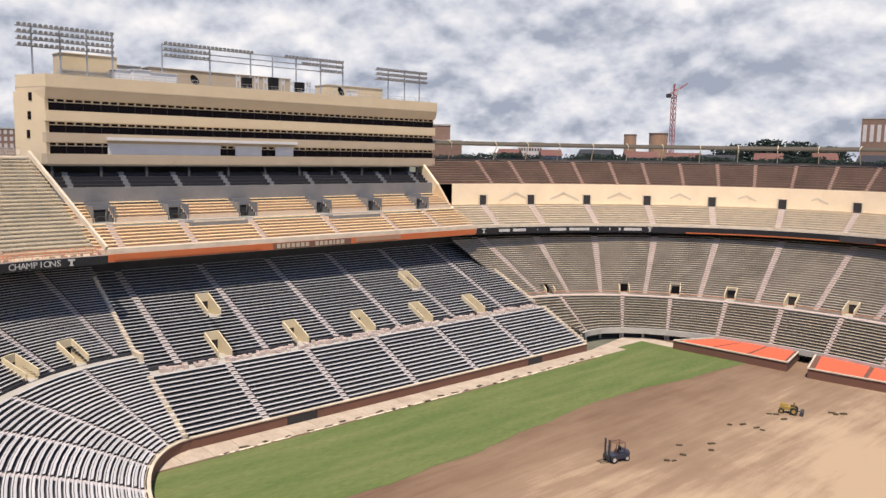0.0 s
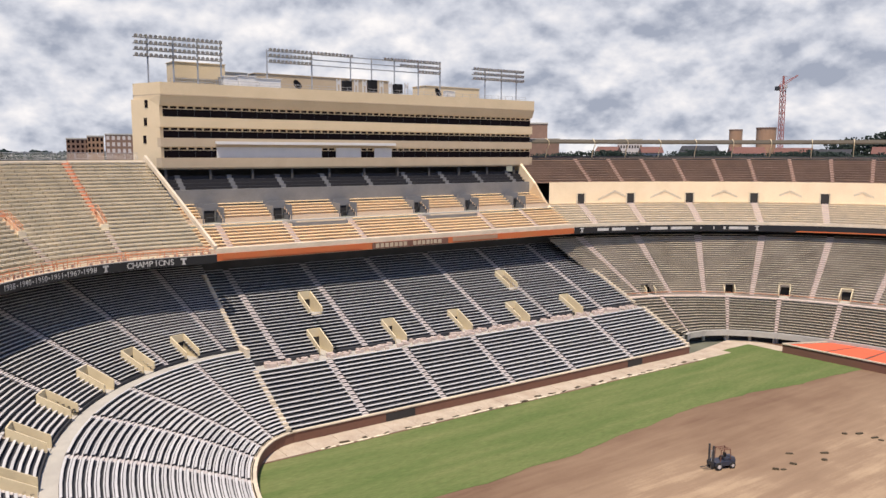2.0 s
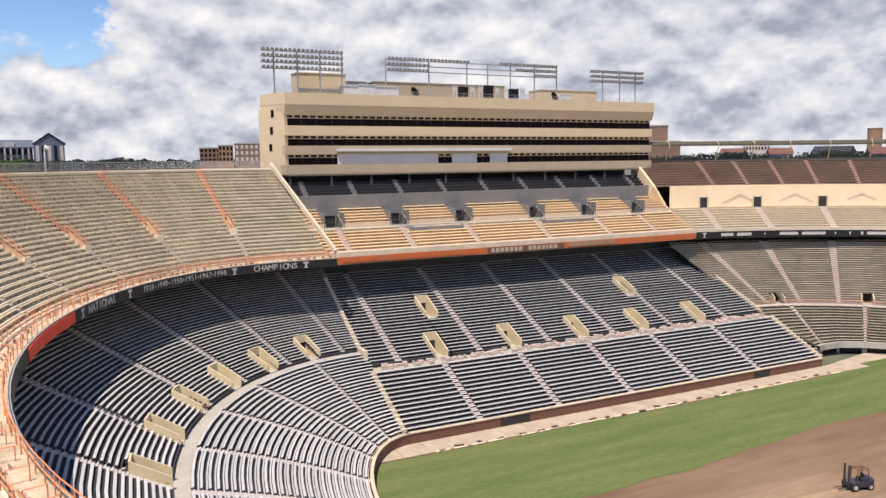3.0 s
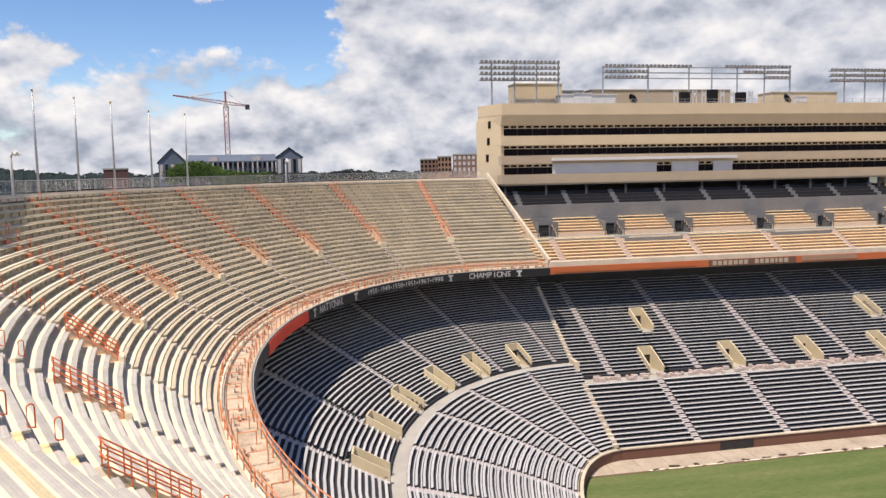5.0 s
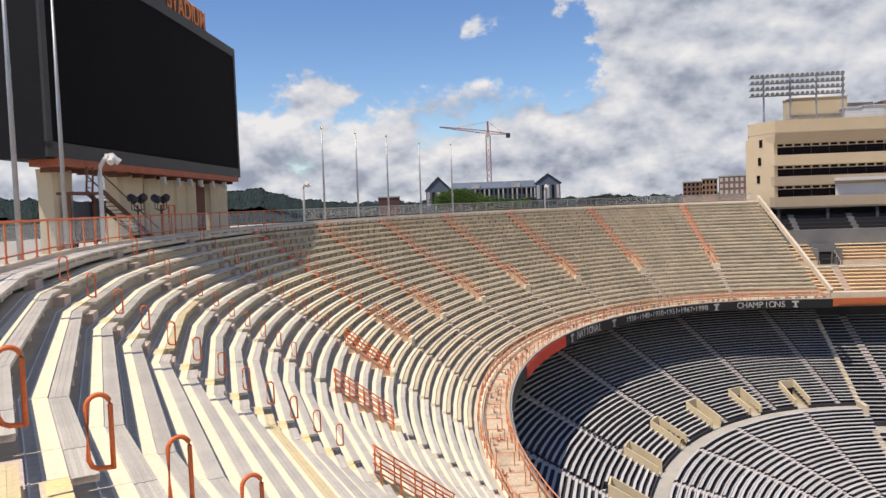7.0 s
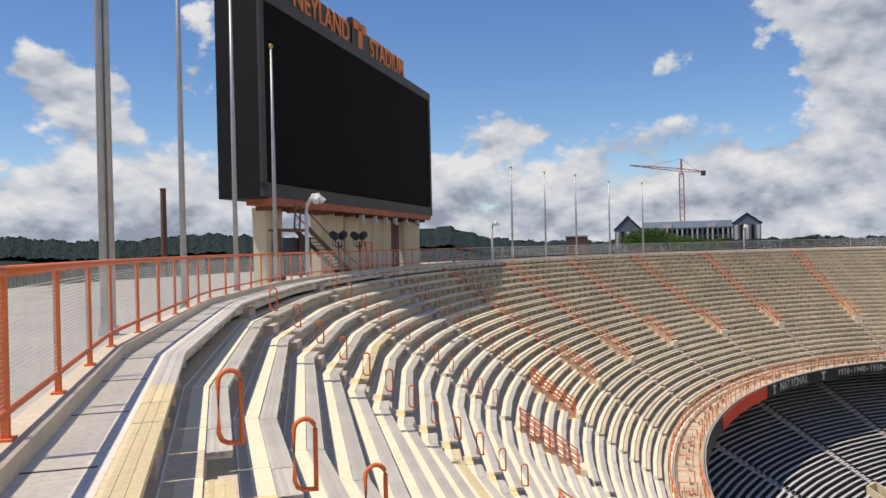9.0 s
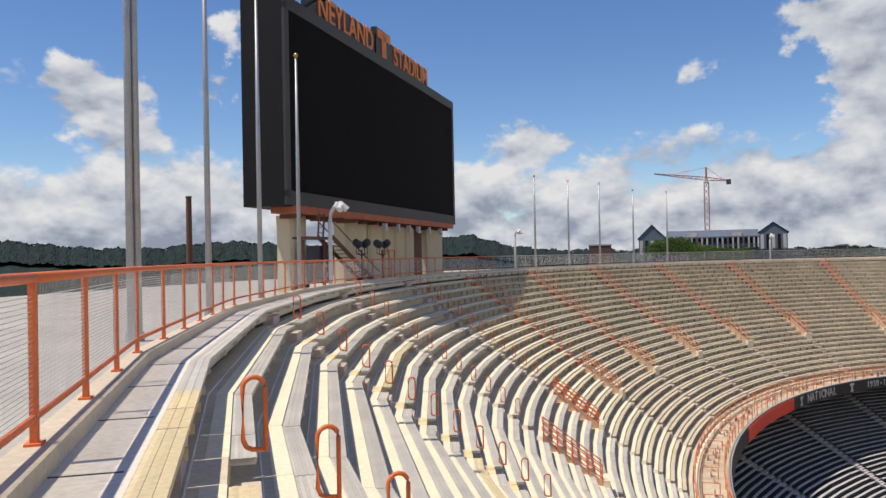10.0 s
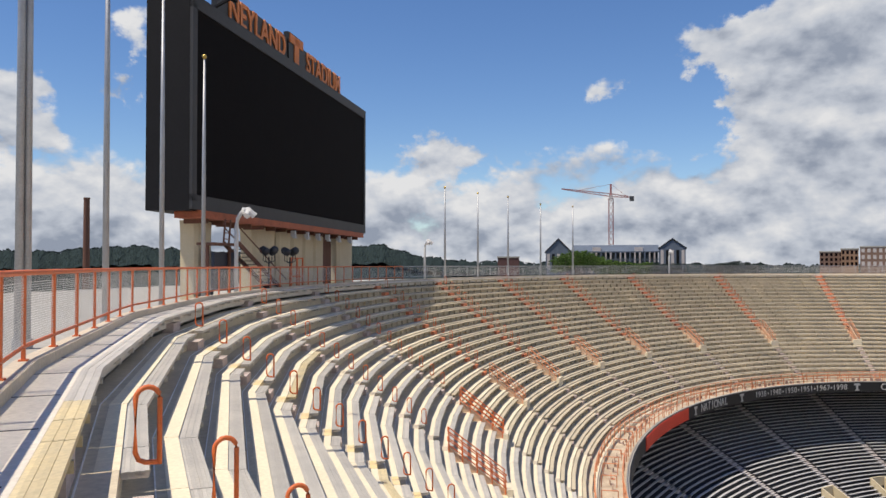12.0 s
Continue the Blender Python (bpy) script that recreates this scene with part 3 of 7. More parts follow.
def outs_s(off):
    a, b = south_curve(off), south_curve(off + 0.5)
    d = b - a
    return d / np.linalg.norm(d, axis=1, keepdims=True)


def ribbed_bench(deck, pts, outs, z, w0, mat):
    """Three extruded boards side by side on steel brackets; z is the top."""
    g = Geo()
    for q in range(len(pts) - 1):
        d = (pts[q + 1] - pts[q]) / np.linalg.norm(pts[q + 1] - pts[q])
        run = [pts[q] + d * (0.012 if q else 0.0), pts[q + 1] - d * (0.012 if q < len(pts) - 2 else 0.0)]
        o2 = [outs[q], outs[q + 1]]
        for k in range(6):
            w = w0 + k * 0.0465
            g.loft(bench_rings(run, o2, w, w + (0.044 if k % 2 else 0.0455), z - 0.05, z - 0.004 * (k % 2)))
        g.loft(bench_rings(run, o2, w0 + 0.004, w0 + 0.27, z - 0.075, z - 0.008))
    for q in range(len(pts) - 1):
        L = np.linalg.norm(pts[q + 1] - pts[q])
        for u in np.arange(0.5, L - 0.3, 1.8):
            p = pts[q] + (pts[q + 1] - pts[q]) * (u / L)
            n = outs[q]
            c = w0 + 0.15
            g.box((p[0] + n[0] * c, p[1] + n[1] * c, z - 0.12), (0.34, 0.06, 0.10), math.atan2(n[1], n[0]))
    part("bench", g, mat, deck)


STAINED = {(24, 11), (20, 9), (16, 10), (22, 11), (13, 11), (18, 12)}


def south_benches(deck):
    """One plank set a row and section; the far ones are plain planks."""
    for s in range(len(MARKS_S)):
        lo = 0 if s == 0 else MARKS_S[s - 1][1]
        hi = MARKS_S[s][0]
        for i in range(NROWS - 1 if s >= 7 else NROWS):
            c = CURVES_S[i + 1]
            t = 0.28 if VOM_S[0] <= i < VOM_S[1] else 0.02
            pts = along(c, lo, hi, 0.05 if s == 0 else t, t)
            outs = [outward(CURVES_S, i, j) for j in range(lo, hi + 1)]
            if s >= 8:
                ribbed_bench(deck, pts, outs, ZS_S[i] + 0.522, -0.285, ALU_YELLOW if (i, s) in STAINED else ALU)
            else:
                z = ZS_S[i] + 0.44
                g = Geo().loft(bench_rings(pts, outs, -0.30, -0.04, z - 0.07, z))
                for q in range(len(pts) - 1):
                    for f in (0.15, 0.5, 0.85):
                        p = pts[q] + (pts[q + 1] - pts[q]) * f - np.asarray(outs[q]) * 0.15
                        g.box((p[0], p[1], z - 0.24), (0.16, 0.06, 0.36), math.atan2(outs[q][1], outs[q][0]))
                part("bench", g, BENCH_FAR, deck)
    # the top bench runs on over the aisles, flush with the rim walkway
    i = NROWS - 1
    cuts = [MARKS_S[6][1], MARKS_S[7][1], MARKS_S[8][1], COLS_S.index(316.5), COLS_S.index(319.0), MARKS_S[11][0], len(COLS_S) - 1]
    for a, b in zip(cuts, cuts[1:]):
        pts = along(CURVES_S[i + 1], a, b, 0.0, 0.012)
        outs = [outward(CURVES_S, i, j) for j in range(a, b + 1)]
        ribbed_bench(deck, pts, outs, ZRIM + 0.006, -0.40, ALU_YELLOW if a >= COLS_S.index(319.0) else ALU)
    joint = Geo()
    lo, hi = MARKS_S[8][0], len(COLS_S) - 1
    for i in range(8, NROWS):
        pts = [CURVES_S[i][j] + (CURVES_S[i + 1][j] - CURVES_S[i][j]) * 0.50 for j in range(lo, hi + 1)]
        outs = [outward(CURVES_S, i, j) for j in range(lo, hi + 1)]
        if VOM_S[0] <= i < VOM_S[1]:
            continue
        joint.loft(bench_rings(pts, outs, -0.009, 0.009, ZS_S[i], ZS_S[i] + 0.012))
    part("joint_seal", joint, SEAL, deck, "thin pale sealed joint on the treads", kind="stuff")


def south_tread_edges(deck):
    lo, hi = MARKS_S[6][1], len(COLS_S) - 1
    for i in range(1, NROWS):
        # pale strips painted where sun reaches the front of each tread
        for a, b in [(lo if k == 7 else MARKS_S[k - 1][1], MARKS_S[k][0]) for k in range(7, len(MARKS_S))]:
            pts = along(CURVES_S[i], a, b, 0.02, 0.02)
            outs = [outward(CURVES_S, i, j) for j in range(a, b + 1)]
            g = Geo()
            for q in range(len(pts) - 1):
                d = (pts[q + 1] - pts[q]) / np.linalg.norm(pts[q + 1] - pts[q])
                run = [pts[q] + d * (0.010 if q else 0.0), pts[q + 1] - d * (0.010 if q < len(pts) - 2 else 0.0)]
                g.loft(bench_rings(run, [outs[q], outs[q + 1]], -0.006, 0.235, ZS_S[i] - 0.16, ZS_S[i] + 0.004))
            part("nosing", g, CREAM_AND_SUNLIT, deck)
    for k in (9, 10):
        a, b = MARKS_S[k]
        for i in range(1, NROWS - 1):
            if VOM_S[0] <= i <= VOM_S[1]:
                continue
            outs = [outward(CURVES_S, i, a), outward(CURVES_S, i, b)]
            part("step_edge", Geo().loft(bench_rings([CURVES_S[i][a], CURVES_S[i][b]], outs, -0.006, 0.22, ZS_S[i] - 0.12, ZS_S[i] + 0.006)), STEP_YELLOW, deck)


def south_aisles(deck):
    steps, warm = Geo(), Geo()
    for k, (a, b) in enumerate(MARKS_S):
        for i in range(NROWS):
            if VOM_S[0] - 1 <= i < VOM_S[1]:
                continue
            c0, c1 = CURVES_S[i], CURVES_S[i + 1]
            m = lambda p, q, f: p + (q - p) * f
            poly = [m(c0[a], c1[a], 0.55), m(c0[b], c1[b], 0.55), c1[b], c1[a]]
            (warm if k < 7 and i >= VOM_S[1] else steps).prism([tuple(p) for p in poly], ZS_S[i] - 0.02, ZS_S[i] + RISE * 0.5)
    part("aisle_steps", steps, AISLE, deck, "worn pinkish painted aisle steps", kind="stuff")
    part("aisle_steps", warm, AISLE_ORANGE, deck, "worn orange painted aisle steps", kind="stuff")


def loop_rail_mesh():
    """An upright closed loop of orange pipe, 0.78 m high."""
    h, w, r = 0.74, 0.22, 0.025
    pts = [(-w / 2, 0, 0.0), (-w / 2, 0, h - 0.11)]
    for k in range(1, 8):
        a = math.pi - math.pi * k / 8
        pts.append((w / 2 * math.cos(a), 0, h - 0.11 + 0.11 * math.sin(a)))
    pts += [(w / 2, 0, h - 0.11), (w / 2, 0, 0.13), (w / 2 - 0.03, 0, 0.06), (w / 2 - 0.09, 0, 0.03), (-w / 2 + 0.02, 0, 0.02)]
    return Geo().tube(pts, r, 8).mesh("loop_rail", ORANGE, True)


def south_rails(deck):
    me = loop_rail_mesh()
    for k, (a, b) in enumerate(MARKS_S):
        for i in range(NROWS):
            if i == NROWS - 1 or VOM_S[0] - 1 <= i < VOM_S[1] + 1 or (i < VOM_S[0] and k < 9):
                continue
            p = (CURVES_S[i + 1][a] + CURVES_S[i + 1][b]) / 2
            n = outward(CURVES_S, i, a)
            p = p - n * 0.26
            ob = new("loop_handrail", me)
            ob.matrix_world = Matrix.Translation((p[0], p[1], ZS_S[i] + RISE + 0.15)) @ Matrix.Rotation(math.atan2(n[1], n[0]) + 0.12, 4, "Z")
            tagged(ob, "orange painted pipe loop handrail in a stand aisle", "handrail", "loop handrails of the upper deck")


def vomitory_mesh(k):
    """Recess in the deck at one aisle: floor, side walls, doorway and the two railings."""
    a, b = MARKS_S[k]
    i0, i1 = VOM_S
    out = []
    zf = ZS_S[i0] - 0.1
    g = Geo()
    A0, B0, A1, B1 = CURVES_S[i0][a], CURVES_S[i0][b], CURVES_S[i1][a], CURVES_S[i1][b]
    g.add([(*A0, zf), (*B0, zf), (*B1, zf), (*A1, zf)], [(0, 1, 2, 3)])
    for P, Q, s in ((A0, A1, 1), (B0, B1, -1)):
        d = (Q - P) / np.linalg.norm(Q - P)
        n = np.array([-d[1], d[0]]) * 0.1 * s
        vs = [(*P, zf), (*Q, zf), (*Q, ZS_S[i1] + 0.02), (*P, ZS_S[i0] + 0.04)]
        vs2 = [(*(P + n), zf), (*(Q + n), zf), (*(Q + n), ZS_S[i1] + 0.02), (*(P + n), ZS_S[i0] + 0.04)]
        g.loft([vs, vs2])
    g.add([(*A1, zf + 2.15), (*B1, zf + 2.15), (*B1, ZS_S[i1]), (*A1, ZS_S[i1])], [(0, 1, 2, 3)])
    t = (B0 - A0) / np.linalg.norm(B0 - A0)
    up_ = (A1 - A0) / np.linalg.norm(A1 - A0)
    foot = [A0 - t * 0.25 - up_ * 0.3, B0 + t * 0.25 - up_ * 0.3, B0 + t * 0.25, A0 - t * 0.25]
    out.append(("front_wall", Geo().prism([tuple(p) for p in foot], ZS_S[i0 - 1], ZS_S[i0] + 0.32), CREAM_AND_SUNLIT))
    out.append(("walls", g, CREAM if k >= 9 else VOM_PINK))
    d = Geo()
    q = (A1 - A0) / np.linalg.norm(A1 - A0) * 1.5
    A2, B2 = A1 + q, B1 + q
    d.loft([[(*A1, zf), (*B1, zf), (*B1, zf + 2.15), (*A1, zf + 2.15)], [(*A2, zf), (*B2, zf), (*B2, zf + 2.15), (*A2, zf + 2.15)]], caps=False)
    d.add([(*A2, zf), (*B2, zf), (*B2, zf + 2.15), (*A2, zf + 2.15)], [(0, 1, 2, 3)])
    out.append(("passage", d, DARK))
    return out, (A0, B0, A1, B1)


def south_vomitories():
    for k in range(len(MARKS_S)):
        parts, (A0, B0, A1, B1) = vomitory_mesh(k)
        v = thing("vomitory", "cream concrete vomitory recess with orange railings in the deck", "vomitory", "upper deck vomitories", "structure")
        for nm, g, mat in parts:
            part(nm, g, mat, v)
        i0, i1 = VOM_S
        for P, Q, s in ((A0, A1, -1), (B0, B1, 1)):
            d = (Q - P) / np.linalg.norm(Q - P)
            n = np.array([d[1], -d[0]]) * 0.06 * s
            g = Geo()
            za, zb = ZS_S[i0], ZS_S[i1]
            P3, Q3 = Vector((*(P - n), za)), Vector((*(Q - n), zb))
            thick = 0.03 if k >= 8 else 0.036
            for h in ((0.98, 0.66, 0.34) if k >= 7 else (0.98, 0.5)):
                g.tube([P3 + Vector((0, 0, h)), Q3 + Vector((0, 0, h))], thick, 5)
            for f in (0.02, 0.25, 0.5, 0.75, 0.98):
                e = P3.lerp(Q3, f)
                g.tube([e, e + Vector((0, 0, 0.98))], 0.028, 5)
            part("railing", g, ORANGE if k >= 7 else ORANGE_PALE, v, "orange pipe railing")
        g = Geo()
        za, zb = Vector((*A1, ZS_S[i1])), Vector((*B1, ZS_S[i1]))
        for h in (0.98, 0.5):
            g.tube([za + Vector((0, 0, h)), zb + Vector((0, 0, h))], 0.03, 5)
        part("railing", g, ORANGE if k >= 7 else ORANGE_PALE, v, "orange pipe railing")


def front_railing():
    """The orange rails along the front walkway."""
    r = thing("front_railing", "faded orange pipe railing along the front of the upper deck", "railing", kind="structure")
    for off, z, nm in ((0.45, 24.0, "rail_outer"), (ROW0 - 0.15, 24.05, "rail_inner")):
        c = south_curve(off)
        for h in (1.05, 0.6):
            part("rail", Geo().tube([(*p, z + h) for p in c], 0.04, 5), ORANGE_PALE, r)
        g = Geo()
        for j in range(len(c) - 1):
            L = np.linalg.norm(c[j + 1] - c[j])
            m = max(1, int(L / 1.6))
            for u in range(m):
                p = c[j] + (c[j + 1] - c[j]) * (u / m)
                g.tube([(*p, z - 0.1), (*p, z + 1.05)], 0.045, 4)
        part("posts", g, ORANGE_PALE, r, kind="stuff")
    # platform seats and dividers between the two rails
    g = Geo()
    c0, c1 = south_curve(0.9), south_curve(2.0)
    rng = random.Random(8)
    for j in range(len(c0) - 1):
        L = np.linalg.norm(c0[j + 1] - c0[j])
        m = max(1, int(L / 3.0))
        for u in range(m):
            f = (u + rng.uniform(0.2, 0.5)) / m
            p, q = c0[j] + (c0[j + 1] - c0[j]) * f, c1[j] + (c1[j + 1] - c1[j]) * f
            g.tube([(*p, 24.75), (*q, 24.75)], 0.035, 4)
            g.tube([(*p, 23.9), (*p, 24.75)], 0.035, 4)
            g.tube([(*q, 23.9), (*q, 24.75)], 0.035, 4)
    part("dividers", g, ORANGE_PALE, r, kind="stuff")
    # folded seats lean in a loose row on the pale walkway
    for name, label, mat, chance, gap in (("folded_seats", "brown folded seats along the front walkway", AISLE_BROWN, 0.55, 0.7), ("seat_frames", "orange seat frames lying along the front walkway", ORANGE_PALE, 0.22, 1.3)):
        g = Geo()
        for j in range(len(c0) - 1):
            m = max(1, int(np.linalg.norm(c0[j + 1] - c0[j]) / gap))
            for u in range(m):
                if rng.random() < chance:
                    f, w = (u + rng.uniform(0.1, 0.9)) / m, rng.uniform(0.05, 0.85)
                    p, q = c0[j] + (c0[j + 1] - c0[j]) * f, c1[j] + (c1[j + 1] - c1[j]) * f
                    n = math.atan2(q[1] - p[1], q[0] - p[0]) + rng.uniform(-0.15, 0.15)
                    p = p + (q - p) * w
                    h = rng.uniform(0.25, 0.45)
                    g.box((p[0], p[1], 23.92), (0.34, 0.42, 0.04), n)
                    g.box((p[0] + 0.14 * math.cos(n), p[1] + 0.14 * math.sin(n), 23.9 + h / 2), (0.05, 0.42, h), n)
        tagged(part(name, g, mat), label, "seats", kind="stuff")
    # pale step along the foot of the rows
    g = Geo()
    a, b = south_curve(ROW0 - 0.42), south_curve(ROW0 - 0.02)
    g.loft([[(*p, 23.88), (*q, 23.88), (*q, 24.16), (*p, 24.16)] for p, q in zip(a, b)])
    part("foot_step", g, CREAM_AND_SUNLIT, r, "cream painted step")


SOUTH = build_south_deck()
south_benches(SOUTH)
south_tread_edges(SOUTH)
south_aisles(SOUTH)
south_rails(SOUTH)
south_vomitories()
front_railing()


# ---- south-west lower bowl and west lower stand ----
LOW_TOP = [195.3, 215.2, 230.0, 245.5, 259.0, 272.0, 286.0]      # aisles of the lower tier, at the walkway
LOW_FOOT = [196.0, 206.0, 215.5, 231.5, 247.0, 264.0, 283.0]     # and at the field wall
MID_AISLES = [185.6, 201.2, 215.5, 229.0, 245.0, 258.5, 272.5, 287.0]
MID_VOMS = [194.0, 206.5, 218.8, 231.5, 244.0, 257.0, 270.5]


def tier_columns(centres, half, start):
    cols, marks, prev = [start], [], start
    for a in centres:
        for f in (1 / 3, 2 / 3):
            cols.append(prev + (a - half - prev) * f)
        marks.append((len(cols), len(cols) + 1))
        cols += [a - half, a + half]
        prev = a + half
    return np.array(cols), marks


COLS_LT, MARKS_L = tier_columns(LOW_TOP, 0.6, 177.5)
COLS_LF, _ = tier_columns(LOW_FOOT, 0.8, 177.5)


def low_curve(f, keys, lower=True):
    """Between the ellipses keys[0] and keys[1] at fraction f."""
    (a0, b0, y0), (a1, b1, y1) = keys
    cols = COLS_LF + (COLS_LT - COLS_LF) * f if lower else COLS_M
    p, _ = ellipse(a0 + (a1 - a0) * f, b0 + (b1 - b0) * f, y0 + (y1 - y0) * f, cols)
    p[0] = (-(a0 + (a1 - a0) * f), -43.2)
    return p


def mixed_columns(aisles, voms, half_a, half_v, start, end=None):
    """Columns for aisles and vomitories in one run; returns columns and the column pairs of both."""
    sign = 1 if (aisles[-1] > start) else -1
    items = sorted([(a, half_a, 0) for a in aisles] + [(v, half_v, 1) for v in voms], key=lambda q: q[0] * sign)
    cols, am, vm, prev = [start], [], [], start
    for c, h, kind in items:
        cols.append((prev + c) / 2)
        (vm if kind else am).append((len(cols), len(cols) + 1))
        cols += [c - h * sign, c + h * sign]
        prev = c + h * sign
    if end is not None:
        cols.append(end)
    return np.array(cols), am, vm


COLS_M, MARKS_M, VOMS_M = mixed_columns(MID_AISLES, MID_VOMS, 0.55, 1.35, 177.5)
WALL_E, WALK_IN, WALK_OUT, BACK_E = (34.8, 15.1, -42.2), (50.4, 34.4, -42.8), (52.0, 36.0, -42.8), (71.0, 55.0, -46.0)
N_LOW, N_MID = 25, 36
RISE_L, RISE_M = 8.0 / N_LOW, 10.8 / N_MID
LOW_C = [low_curve(i / N_LOW, (WALL_E, WALK_IN)) for i in range(N_LOW + 1)]
LOW_Z = [1.6 + RISE_L * i for i in range(N_LOW)]
ZW = 1.6 + RISE_L * N_LOW          # the walkway, 9.6
MID_C = [low_curve(i / N_MID, (WALK_OUT, BACK_E), False) for i in range(N_MID + 1)]
MID_Z = [ZW + 0.42 + RISE_M * i for i in range(N_MID)]


def stand_benches(st, mat, curves, zs, sections, seat_h=0.36, width=0.26, back=0.05, thick=0.06, trim=0.03, voms=(), foot=None):
    """Bench planks row by row; a run is broken at each vomitory (column pair, first and last row)."""
    runs = []
    for lo, hi in sections:
        for i in range(len(zs)):
            a = lo
            for v in voms:
                if lo <= v[0] and v[1] <= hi and v[2] <= i < v[3]:
                    runs.append((i, a, v[0]))
                    a = v[1]
            runs.append((i, a, hi))
    rest, count = Geo(), 0
    for i, lo, hi in runs:
        if hi <= lo:
            continue
        pts = along(curves[i + 1], lo, hi, trim, trim)
        outs = [outward(curves, i, j) for j in range(lo, hi + 1)]
        z = zs[i] + seat_h
        rings = bench_rings(pts, outs, -width - back, -back, z, z + thick)
        count += 1
        g = Geo() if count <= 300 else rest
        g.loft(rings)
        if foot:
            front = along(curves[i], lo, hi, trim, trim)
            g.loft(bench_rings(front, outs, foot[0], foot[1], zs[i] + 0.02, zs[i] + 0.06))
        if g is not rest:
            part("bench", g, mat, st)
    if rest.v:
        part("bench_rows", rest, mat, st, kind="stuff")


def stand_steps(curves, zs, marks, rise):
    g = Geo()
    for a, b in marks:
        for i in range(len(zs)):
            c0, c1 = curves[i], curves[i + 1]
            poly = [c0[a] + (c1[a] - c0[a]) * 0.5, c0[b] + (c1[b] - c0[b]) * 0.5, c1[b], c1[a]]
            g.prism([tuple(p) for p in poly], zs[i] - 0.02, zs[i] + rise * 0.5)
            # the aisle's own pale face
            g.prism([tuple(c0[a]), tuple(c0[b]), tuple(c1[b]), tuple(c1[a])], zs[i] - 0.02, zs[i] + 0.012)
    return g


def sections_of(marks, n):
    out, lo = [], 0
    for a, b in marks:
        out.append((lo, a))
        lo = b
    out.append((lo, n - 1))
    return [(a, b) for a, b in out if b > a]


def build_low_bowl():
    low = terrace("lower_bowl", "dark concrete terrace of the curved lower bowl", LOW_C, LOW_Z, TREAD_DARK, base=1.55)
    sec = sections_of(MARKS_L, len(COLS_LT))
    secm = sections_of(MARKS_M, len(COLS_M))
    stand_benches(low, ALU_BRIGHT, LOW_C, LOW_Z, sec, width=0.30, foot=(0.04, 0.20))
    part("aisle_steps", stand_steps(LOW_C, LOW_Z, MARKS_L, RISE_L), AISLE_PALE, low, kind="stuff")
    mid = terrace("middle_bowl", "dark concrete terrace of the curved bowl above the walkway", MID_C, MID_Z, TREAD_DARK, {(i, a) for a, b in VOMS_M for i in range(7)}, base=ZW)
    stand_benches(mid, ALU_BRIGHT, MID_C, MID_Z, secm, width=0.28, voms=[(a, b, 0, 7) for a, b in VOMS_M])
    part("aisle_steps", stand_steps(MID_C, MID_Z, MARKS_M, RISE_M), AISLE_PALE, mid, kind="stuff")
    a, b = low_curve(1, (WALK_IN, WALK_IN)), low_curve(1, (WALK_OUT, WALK_OUT))
    g = Geo().loft([[(*p, ZW) for p in a], [(*p, ZW) for p in b]], closed=False)
    tagged(part("bowl_walkway", g, CONCRETE_GREY), "pale grey walkway between the bowl's two tiers", "walkway", kind="structure")
    # field wall with a pale coping
    c, c2 = low_curve(0, (WALL_E, WALL_E)), low_curve(0, ((34.45, 14.75, -42.2), WALL_E))
    g = Geo().loft([[(*p, 0) for p in c2], [(*p, 1.5) for p in c2], [(*p, 1.5) for p in c]], closed=False)
    w = tagged(part("field_wall_south", g, BRICKRED), "maroon brick field wall round the bowl", "wall", kind="structure")
    g = Geo()
    g.loft([[(*p, z) for p, z in zip((q2, q, q, q2), (1.5, 1.5, 1.66, 1.66))] for q, q2 in zip(low_curve(0, ((35.1, 15.4, -42.2), WALL_E)), low_curve(0, ((34.35, 14.65, -42.2), WALL_E)))])
    part("coping", g, CONCRETE, w, "pale coping")
    back = low_curve(1, (WALK_OUT, BACK_E), False)
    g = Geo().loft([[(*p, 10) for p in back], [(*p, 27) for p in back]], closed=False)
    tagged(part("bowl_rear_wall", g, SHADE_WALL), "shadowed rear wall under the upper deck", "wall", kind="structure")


WEST_Y = (-43.6, 43.2)
WEST_AISLES = [-31.2, -17.0, -2.6, 11.6, 26.8]
WEST_AISLES_UP = [-38.0, -23.1, -9.1, 5.0, 18.8, 33.3]
WEST_VOMS = [-30.4, -16.1, -1.8, 12.2, 26.6]
WEST_VOMS_UP = [-27.4, 17.3]


def straight_columns(y0, y1, aisles, half=0.55):
    ys, marks = [y0], []
    for a in aisles:
        marks.append((len(ys), len(ys) + 1))
        ys += [a - half, a + half]
    return ys + [y1], marks


def straight_curves(xs, ys):
    return [np.array([(x, y) for y in ys]) for x in xs]


NW_LOW, NW_MID = 14, 30
PITCH_W, RISE_W = 0.80, 0.372


